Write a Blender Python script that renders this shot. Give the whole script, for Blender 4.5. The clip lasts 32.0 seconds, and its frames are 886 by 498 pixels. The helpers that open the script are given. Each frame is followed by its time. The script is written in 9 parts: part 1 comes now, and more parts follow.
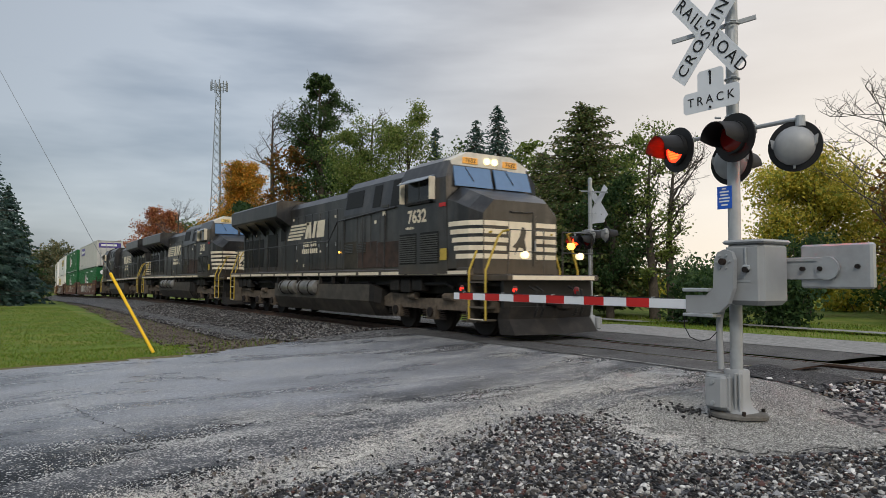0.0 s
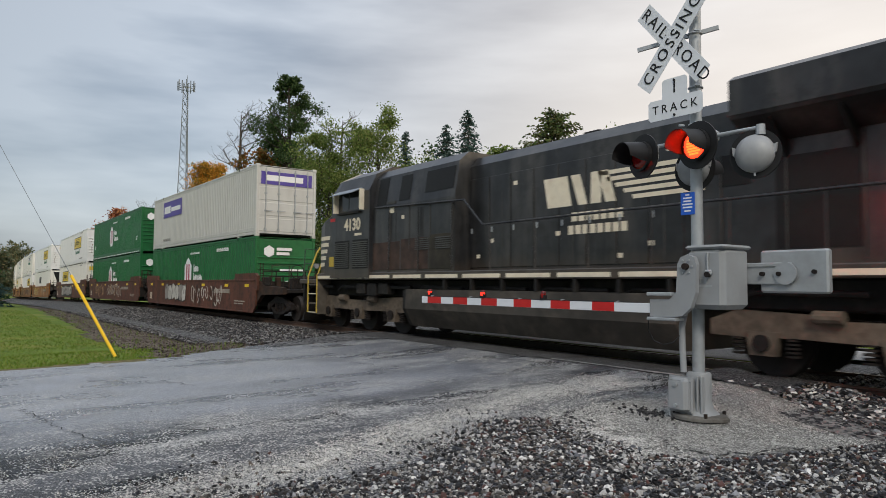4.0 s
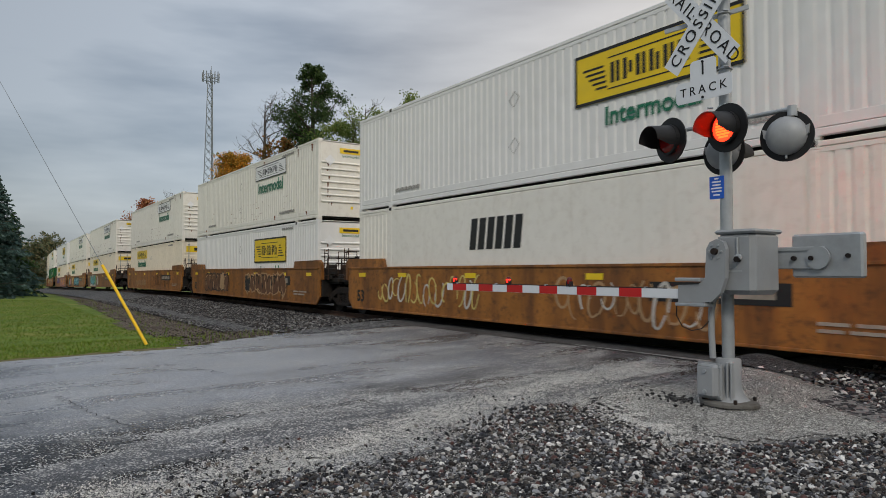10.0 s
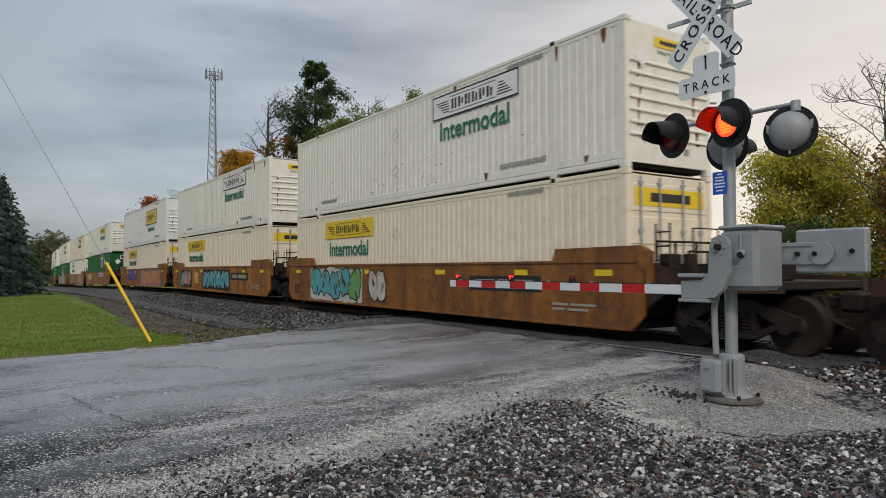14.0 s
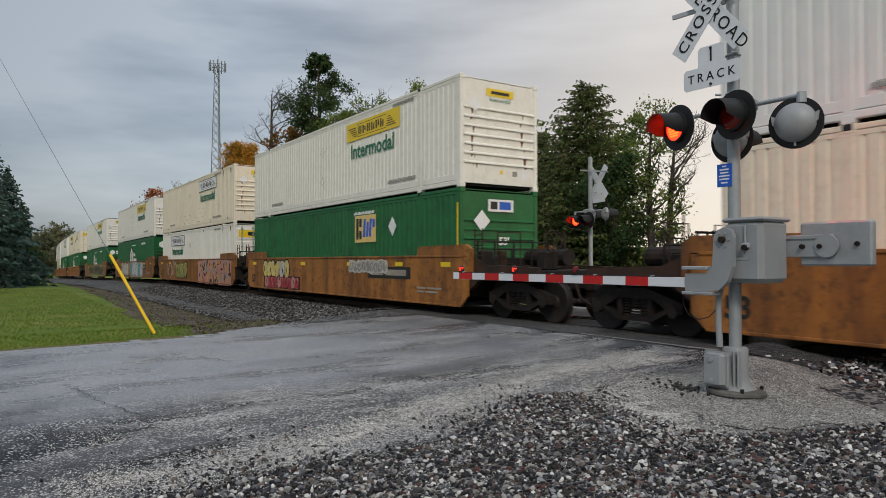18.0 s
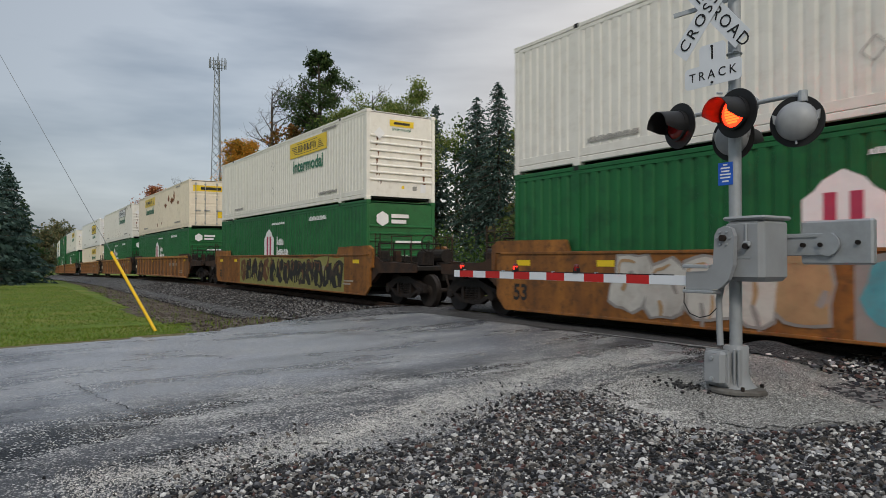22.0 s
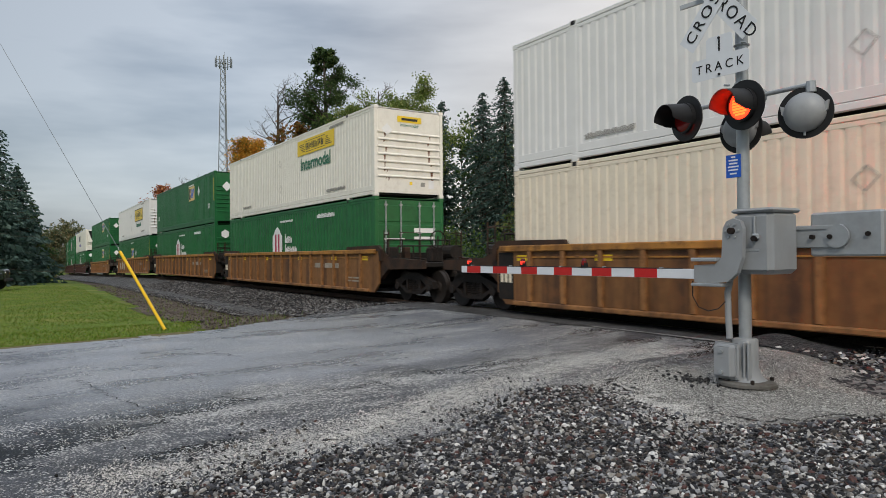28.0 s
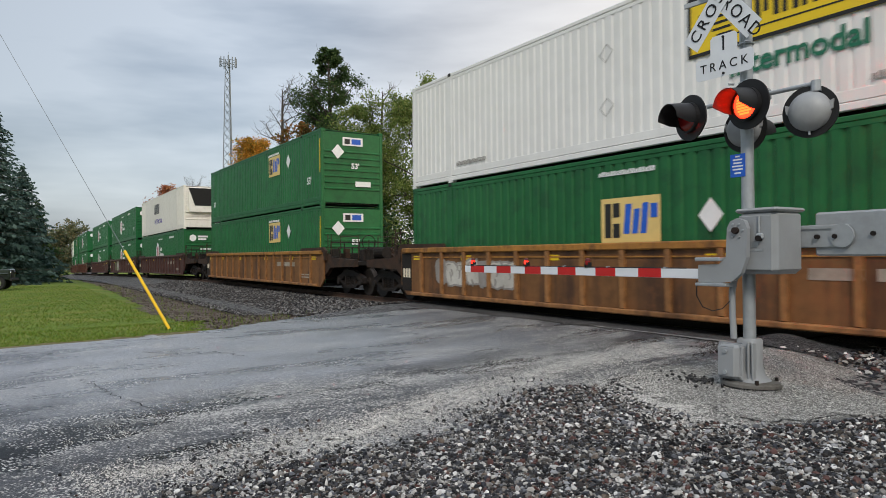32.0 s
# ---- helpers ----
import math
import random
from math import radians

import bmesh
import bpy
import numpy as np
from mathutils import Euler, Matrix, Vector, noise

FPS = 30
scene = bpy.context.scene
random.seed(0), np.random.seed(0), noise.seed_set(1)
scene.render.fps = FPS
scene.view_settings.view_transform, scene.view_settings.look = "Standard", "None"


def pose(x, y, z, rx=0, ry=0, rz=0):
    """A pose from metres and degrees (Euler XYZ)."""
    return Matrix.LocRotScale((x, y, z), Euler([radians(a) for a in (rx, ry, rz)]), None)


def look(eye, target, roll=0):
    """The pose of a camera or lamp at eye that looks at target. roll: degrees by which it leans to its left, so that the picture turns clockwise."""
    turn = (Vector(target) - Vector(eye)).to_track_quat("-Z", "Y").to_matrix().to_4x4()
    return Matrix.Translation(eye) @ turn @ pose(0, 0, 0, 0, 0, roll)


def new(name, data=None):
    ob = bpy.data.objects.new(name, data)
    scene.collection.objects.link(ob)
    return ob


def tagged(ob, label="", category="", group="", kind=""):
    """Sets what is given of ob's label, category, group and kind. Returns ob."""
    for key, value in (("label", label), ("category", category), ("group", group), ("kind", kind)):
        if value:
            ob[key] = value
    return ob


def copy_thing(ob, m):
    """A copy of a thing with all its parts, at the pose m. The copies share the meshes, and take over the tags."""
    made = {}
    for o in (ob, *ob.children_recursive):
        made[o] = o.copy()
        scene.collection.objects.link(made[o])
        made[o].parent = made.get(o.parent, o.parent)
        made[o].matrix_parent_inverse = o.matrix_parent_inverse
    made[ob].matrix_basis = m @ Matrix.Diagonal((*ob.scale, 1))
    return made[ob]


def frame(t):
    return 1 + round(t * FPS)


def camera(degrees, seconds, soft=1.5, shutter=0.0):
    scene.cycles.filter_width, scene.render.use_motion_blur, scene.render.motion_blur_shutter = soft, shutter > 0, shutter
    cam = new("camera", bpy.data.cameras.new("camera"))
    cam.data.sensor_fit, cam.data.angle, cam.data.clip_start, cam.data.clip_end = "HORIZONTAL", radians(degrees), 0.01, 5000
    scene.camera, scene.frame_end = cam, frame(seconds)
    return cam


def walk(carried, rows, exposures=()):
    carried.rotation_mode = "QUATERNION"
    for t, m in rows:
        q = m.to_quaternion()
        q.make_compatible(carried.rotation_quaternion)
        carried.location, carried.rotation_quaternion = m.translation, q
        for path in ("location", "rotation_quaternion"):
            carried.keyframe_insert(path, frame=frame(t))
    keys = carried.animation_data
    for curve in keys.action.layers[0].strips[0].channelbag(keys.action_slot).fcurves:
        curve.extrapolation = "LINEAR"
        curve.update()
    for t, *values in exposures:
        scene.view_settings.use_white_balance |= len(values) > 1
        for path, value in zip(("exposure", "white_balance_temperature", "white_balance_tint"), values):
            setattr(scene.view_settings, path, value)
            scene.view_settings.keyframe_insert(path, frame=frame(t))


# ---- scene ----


def aim(turn, tilt, lean, dx, dy, dz):
    """Camera pose: degrees of turn from the track's line, of tilt and of lean, and its sway in metres."""
    eye = Vector((dx, dy, 1.361 + dz))
    a, b = radians(turn), radians(tilt)
    return look(eye, eye + Vector((-math.cos(a) * math.cos(b), math.sin(a) * math.cos(b), math.sin(b))), lean)


cam = camera(66.04, 32.0, soft=0.45, shutter=0.15)
walk(cam, [
    (0, aim(33.561, 2.682, 0.231, -0.008, -0.009, 0.007)),
    (0.5, aim(34.039, 2.748, 0.271, 0.000, -0.007, 0.007)),
    (1, aim(34.451, 2.764, 0.342, 0.004, -0.010, 0.005)),
    (1.5, aim(34.885, 2.753, 0.402, 0.002, -0.011, 0.004)),
    (2, aim(35.296, 2.766, 0.446, 0.002, -0.007, 0.005)),
    (2.5, aim(35.640, 2.814, 0.481, 0.002, -0.002, 0.008)),
    (3, aim(35.900, 2.907, 0.489, 0.005, -0.001, 0.007)),
    (3.5, aim(36.103, 3.037, 0.462, 0.013, 0.005, 0.004)),
    (5.5, aim(35.844, 2.755, 0.272, 0.007, -0.012, 0.002)),
    (6, aim(35.408, 2.554, 0.158, 0.004, -0.005, 0.005)),
    (6.5, aim(35.012, 2.479, 0.083, 0.004, 0.001, 0.005)),
    (7, aim(34.701, 2.477, 0.070, 0.005, 0.001, 0.007)),
    (7.5, aim(34.542, 2.447, 0.103, 0.002, -0.003, 0.004)),
    (8, aim(34.485, 2.336, 0.091, -0.001, -0.003, 0.002)),
    (8.5, aim(34.437, 2.204, 0.067, -0.002, -0.001, 0.001)),
    (9, aim(34.358, 2.113, 0.058, 0.001, -0.003, -0.001)),
    (9.5, aim(34.242, 2.034, 0.059, 0.002, -0.007, -0.001)),
    (10, aim(34.111, 1.952, 0.053, -0.004, -0.009, -0.001)),
    (10.5, aim(33.978, 1.876, 0.057, -0.007, -0.010, -0.002)),
    (11, aim(33.877, 1.798, 0.030, -0.006, -0.010, 0.000)),
    (11.5, aim(33.793, 1.758, -0.010, -0.004, -0.006, 0.002)),
    (12, aim(33.706, 1.784, -0.004, -0.006, -0.002, -0.001)),
    (12.5, aim(33.638, 1.802, -0.007, -0.007, 0.002, -0.002)),
    (13, aim(33.644, 1.792, -0.033, -0.008, 0.005, -0.001)),
    (13.5, aim(33.725, 1.757, -0.069, -0.004, 0.005, -0.003)),
    (14, aim(33.810, 1.688, -0.099, -0.000, 0.003, -0.005)),
    (14.5, aim(33.858, 1.605, -0.103, -0.005, 0.006, -0.004)),
    (16.5, aim(33.643, 1.153, 0.016, -0.007, 0.014, -0.009)),
    (17, aim(33.570, 1.045, 0.002, -0.010, 0.018, -0.006)),
    (17.5, aim(33.508, 1.010, -0.017, -0.009, 0.019, -0.007)),
    (18, aim(33.501, 1.055, -0.020, -0.009, 0.018, -0.007)),
    (18.5, aim(33.587, 1.107, 0.008, -0.005, 0.013, -0.005)),
    (19, aim(33.705, 1.093, 0.003, 0.001, 0.012, -0.005)),
    (19.5, aim(33.764, 1.036, -0.006, 0.001, 0.013, -0.005)),
    (20, aim(33.760, 0.977, -0.018, -0.002, 0.013, -0.005)),
    (20.5, aim(33.732, 0.958, -0.023, -0.004, 0.010, -0.004)),
    (21, aim(33.686, 0.957, 0.014, -0.002, 0.006, -0.002)),
    (21.5, aim(33.613, 0.929, 0.060, -0.006, 0.002, -0.003)),
    (22, aim(33.488, 0.849, 0.054, -0.007, 0.003, -0.002)),
    (22.5, aim(33.380, 0.770, 0.059, -0.007, 0.005, -0.002)),
    (23, aim(33.343, 0.718, 0.005, -0.008, 0.010, -0.002)),
    (23.5, aim(33.396, 0.692, -0.078, -0.005, 0.013, -0.003)),
    (24, aim(33.476, 0.691, -0.165, -0.004, 0.013, -0.003)),
    (24.5, aim(33.511, 0.722, -0.183, -0.001, 0.008, -0.002)),
    (25, aim(33.488, 0.689, -0.187, -0.000, 0.004, -0.003)),
    (25.5, aim(33.428, 0.612, -0.173, -0.007, 0.003, -0.008)),
    (27.5, aim(32.990, 0.560, -0.560, -0.015, 0.009, -0.008)),
    (28, aim(32.876, 0.531, -0.522, -0.010, 0.007, -0.007)),
    (28.5, aim(32.762, 0.547, -0.465, -0.009, 0.003, -0.004)),
    (29, aim(32.654, 0.610, -0.400, -0.008, -0.001, -0.002)),
    (29.5, aim(32.610, 0.659, -0.334, -0.009, -0.003, -0.003)),
    (30, aim(32.620, 0.631, -0.271, -0.008, -0.004, -0.003)),
    (30.5, aim(32.615, 0.556, -0.268, -0.010, -0.001, -0.005)),
    (31, aim(32.580, 0.491, -0.329, -0.013, 0.005, -0.006)),
    (31.5, aim(32.549, 0.474, -0.401, -0.012, 0.010, -0.007)),
    (32, aim(32.522, 0.507, -0.508, -0.010, 0.019, -0.007)),
], exposures=((0, 0.06), (1, 0.12), (2, 0.24), (3, 0.26), (4.5, 0.15), (6, 0.06), (7, 0.27), (8, 0.18), (9, -0.02), (10, -0.09), (17, -0.06), (21, -0.04), (22, 0.0), (24, 0.1), (28, 0.16), (29, 0.12), (30, 0.18), (31, 0.34), (32, 0.34)))

# ---------------------------------------------------------------- light
world = bpy.data.worlds.new("overcast_sky")
scene.world = world
world.use_nodes = True
wn, wl = world.node_tree.nodes, world.node_tree.links
wn.clear()
w_out = wn.new("ShaderNodeOutputWorld")
w_bg = wn.new("ShaderNodeBackground")
w_sky = wn.new("ShaderNodeTexSky")
w_sky.sky_type, w_sky.sun_disc = "NISHITA", False
w_sky.sun_elevation, w_sky.sun_rotation = radians(14), radians(60)
w_sky.air_density, w_sky.dust_density = 1.0, 2.0
w_co = wn.new("ShaderNodeTexCoord")
w_map = wn.new("ShaderNodeMapping")
w_map.inputs["Scale"].default_value = (1.0, 1.0, 5.0)
w_map.inputs["Rotation"].default_value = (0.0, 0.12, 0.4)
w_noise = wn.new("ShaderNodeTexNoise")
w_noise.inputs["Scale"].default_value = 1.9
w_noise.inputs["Detail"].default_value = 5.0
w_noise.inputs["Roughness"].default_value = 0.5
w_ramp = wn.new("ShaderNodeValToRGB")
w_ramp.color_ramp.elements[0].position, w_ramp.color_ramp.elements[0].color = 0.36, (0.155, 0.19, 0.247, 1)
w_ramp.color_ramp.elements[1].position, w_ramp.color_ramp.elements[1].color = 0.62, (0.41, 0.445, 0.495, 1)
w_sep = wn.new("ShaderNodeSeparateXYZ")
w_warm = wn.new("ShaderNodeMapRange")
w_warm.interpolation_type = "SMOOTHSTEP"
w_warm.inputs["From Min"].default_value, w_warm.inputs["From Max"].default_value = 0.12, 0.95
w_dusk = wn.new("ShaderNodeVectorMath")      # the side where the sun goes down
w_dusk.operation, w_dusk.inputs[1].default_value = "DOT_PRODUCT", (0.10, 0.995, 0.0)
w_low = wn.new("ShaderNodeMapRange")
w_low.inputs["From Min"].default_value, w_low.inputs["From Max"].default_value = 0.95, 0.02
w_mul = wn.new("ShaderNodeMath")
w_mul.operation = "MULTIPLY"
w_mix = wn.new("ShaderNodeMixRGB")
w_mix.inputs["Color2"].default_value = (0.87, 0.755, 0.635, 1)
w_add = wn.new("ShaderNodeMixRGB")
w_add.blend_type, w_add.inputs["Fac"].default_value = "ADD", 0.03
wl.new(w_co.outputs["Generated"], w_map.inputs["Vector"])
wl.new(w_map.outputs["Vector"], w_noise.inputs["Vector"])
wl.new(w_noise.outputs["Fac"], w_ramp.inputs["Fac"])
wl.new(w_co.outputs["Generated"], w_sep.inputs["Vector"])
wl.new(w_co.outputs["Generated"], w_dusk.inputs[0])
wl.new(w_dusk.outputs["Value"], w_warm.inputs["Value"])
wl.new(w_sep.outputs["Z"], w_low.inputs["Value"])
wl.new(w_warm.outputs["Result"], w_mul.inputs[0])
wl.new(w_low.outputs["Result"], w_mul.inputs[1])
wl.new(w_mul.outputs["Value"], w_mix.inputs["Fac"])
wl.new(w_ramp.outputs["Color"], w_mix.inputs["Color1"])
wl.new(w_mix.outputs["Color"], w_add.inputs["Color1"])
wl.new(w_sky.outputs["Color"], w_add.inputs["Color2"])
w_zen = wn.new("ShaderNodeMapRange")      # thick cloud is brightest overhead
w_zen.inputs["From Min"].default_value, w_zen.inputs["From Max"].default_value = 0.42, 0.95
w_zen.inputs["To Min"].default_value, w_zen.inputs["To Max"].default_value = 1.0, 2.25
wl.new(w_sep.outputs["Z"], w_zen.inputs["Value"])
w_glow = wn.new("ShaderNodeMapRange")     # thinner cloud on the sun's side
w_glow.inputs["From Min"].default_value, w_glow.inputs["From Max"].default_value = -0.15, 0.28
w_glow.inputs["To Min"].default_value, w_glow.inputs["To Max"].default_value = 0.85, 1.13
w_str = wn.new("ShaderNodeMath")
w_str.operation = "MULTIPLY"
wl.new(w_dusk.outputs["Value"], w_glow.inputs["Value"])
wl.new(w_zen.outputs["Result"], w_str.inputs[0])
wl.new(w_glow.outputs["Result"], w_str.inputs[1])
wl.new(w_str.outputs["Value"], w_bg.inputs["Strength"])
wl.new(w_add.outputs["Color"], w_bg.inputs["Color"])
wl.new(w_bg.outputs["Background"], w_out.inputs["Surface"])

sun_lamp = new("sun", bpy.data.lights.new("sun", "SUN"))
sun_lamp.data.energy, sun_lamp.data.angle, sun_lamp.data.color = 1.6, radians(15), (1.0, 0.91, 0.78)
sun_lamp.matrix_world = look((0, 0, 60), (-18, 14, 41))

# ---------------------------------------------------------------- helpers for meshes
SPEED = 14.15          # metres a second
TRACK_Y = 11.145


class Geo:
    """Vertices and faces of one mesh."""

    def __init__(self):
        self.v, self.f = [], []

    def poly(self, pts):
        n = len(self.v)
        self.v += [tuple(p) for p in pts]
        self.f.append(tuple(range(n, n + len(pts))))
        return self

    def hexa(self, p):
        """Eight corners: the lower four counter-clockwise, then the upper four."""
        n = len(self.v)
        self.v += [tuple(q) for q in p]
        self.f += [tuple(n + i for i in q) for q in ((3, 2, 1, 0), (4, 5, 6, 7), (0, 1, 5, 4), (1, 2, 6, 5), (2, 3, 7, 6), (3, 0, 4, 7))]
        return self

    def box(self, x0, x1, y0, y1, z0, z1, c=0.0):
        """A box; c cuts its upright edges and top edges."""
        if c <= 0:
            return self.hexa(((x0, y0, z0), (x1, y0, z0), (x1, y1, z0), (x0, y1, z0), (x0, y0, z1), (x1, y0, z1), (x1, y1, z1), (x0, y1, z1)))
        c = min(c, (x1 - x0) * 0.45, (y1 - y0) * 0.45, (z1 - z0) * 0.45)

        def ring(i, z):
            a, b, d, e = x0 + i, x1 - i, y0 + i, y1 - i
            return [(a + c, d, z), (b - c, d, z), (b, d + c, z), (b, e - c, z), (b - c, e, z), (a + c, e, z), (a, e - c, z), (a, d + c, z)]
        return self.loft([ring(c * 0.8, z0), ring(0, z0 + c), ring(0, z1 - c), ring(c * 0.8, z1)])

    def loft(self, rings, caps=True, closed=True):
        n, k = len(self.v), len(rings[0])
        for r in rings:
            self.v += [tuple(p) for p in r]
        for j in range(len(rings) - 1):
            for i in range(k if closed else k - 1):
                a, b = n + j * k + i, n + j * k + (i + 1) % k
                self.f.append((a, b, b + k, a + k))
        if caps:
            self.f.append(tuple(n + i for i in reversed(range(k))))
            self.f.append(tuple(n + (len(rings) - 1) * k + i for i in range(k)))
        return self

    def tube(self, pts, r, n=8, caps=True):
        """A round bar along points; r is one radius or one for each point."""
        pts = [Vector(p) for p in pts]
        rs = r if isinstance(r, (list, tuple)) else [r] * len(pts)
        rings, side = [], None
        for i, p in enumerate(pts):
            d = (pts[min(i + 1, len(pts) - 1)] - pts[max(i - 1, 0)]).normalized()
            if side is None or abs(side.dot(d)) > 0.95:
                side = d.orthogonal().normalized()
            side = (side - d * side.dot(d)).normalized()
            up = d.cross(side)
            rings.append([p + (side * math.cos(a) + up * math.sin(a)) * rs[i] for a in (2 * math.pi * k / n for k in range(n))])
        return self.loft(rings, caps)

    def prism(self, pts, axis, a, b):
        """A flat outline drawn out along an axis from a to b. Outline in (x, z) for y, (y, z) for x, (x, y) for z."""
        put = {"y": lambda p, d: (p[0], d, p[1]), "x": lambda p, d: (d, p[0], p[1]), "z": lambda p, d: (p[0], p[1], d)}[axis]
        return self.loft([[put(p, a) for p in pts], [put(p, b) for p in pts]])

    def turned(self, m):
        self.v = [tuple(m @ Vector(p)) for p in self.v]
        return self

    def add(self, other):
        n = len(self.v)
        self.v += other.v
        self.f += [tuple(n + i for i in q) for q in other.f]
        return self

    def mesh(self, name, mat, smooth=None):
        me = bpy.data.meshes.new(name)
        me.from_pydata(self.v, [], self.f)
        bm = bmesh.new()
        bm.from_mesh(me)
        if len(self.f) < 20000:
            bmesh.ops.recalc_face_normals(bm, faces=bm.faces)
        bm.to_mesh(me)
        bm.free()
        me.materials.append(mat)
        if smooth is not None:
            me.shade_smooth()
            me.set_sharp_from_angle(angle=radians(smooth))
        return me


def part(name, geo, mat, parent=None, label="", smooth=None, at=None):
    me = geo if isinstance(geo, bpy.types.Mesh) else geo.mesh(name, mat, smooth)
    ob = new(name, me)
    ob.parent = parent
    if at is not None:
        ob.matrix_basis = at
    return tagged(ob, label)


def thing(name, label, category, group="", m=None, kind=""):
    ob = new(name)
    ob.empty_display_size = 0.2
    if m is not None:
        ob.matrix_basis = m
    return tagged(ob, label, category, group, kind)


def letters(text, height, mat, depth=0.004, spacing=1.0, bold=0.0):
    """A mesh of raised letters in the x-y plane, centred."""
    cu = bpy.data.curves.new("lettering", "FONT")
    cu.body, cu.size, cu.extrude, cu.space_character, cu.offset = text, height / 0.7, depth, spacing, bold
    cu.align_x, cu.align_y, cu.resolution_u = "CENTER", "CENTER", 3
    ob = bpy.data.objects.new("lettering", cu)
    scene.collection.objects.link(ob)
    bpy.context.view_layer.update()
    me = bpy.data.meshes.new_from_object(ob.evaluated_get(bpy.context.evaluated_depsgraph_get()))
    bpy.data.objects.remove(ob)
    me.materials.clear()
    me.materials.append(mat)
    return me


NEAR_FACE = pose(0, 0, 0, 90, 0, 0)     # letters that look towards -y


def bend(d):
    """Way of the track at d metres back from the camera: place of the rails' middle and its direction."""
    sink = 0.0 if d < 40 else (0.017 * (d - 40) ** 2 / 60 if d < 70 else 0.017 * (d - 55))
    if d < 30:
        return -d, TRACK_Y, -sink, 0.0
    if d < 100:
        return -d, TRACK_Y - 0.005 * (d - 30), -sink, -0.005
    r, y0 = 975.0, TRACK_Y - 0.35
    a = min((d - 100) / r, 0.32)
    rest = max(0.0, d - 100 - 0.32 * r)
    x = -100 - r * math.sin(a) - rest * math.cos(0.32)
    y = y0 - 0.005 * min(d - 100, 60) + r * (1 - math.cos(a)) + rest * math.sin(0.32)
    return x, y, -sink, a - 0.005


def on_track(s, half=7.0):
    """The pose of a vehicle whose middle is at s, carried by two bogies."""
    a, b = bend(-(s + half)), bend(-(s - half))
    p, q = Vector(a[:3]), Vector(b[:3])
    d = p - q
    return Matrix.Translation((p + q) / 2) @ Matrix.Rotation(math.atan2(d.y, d.x), 4, "Z") @ Matrix.Rotation(-math.atan2(d.z, d.xy.length), 4, "Y")

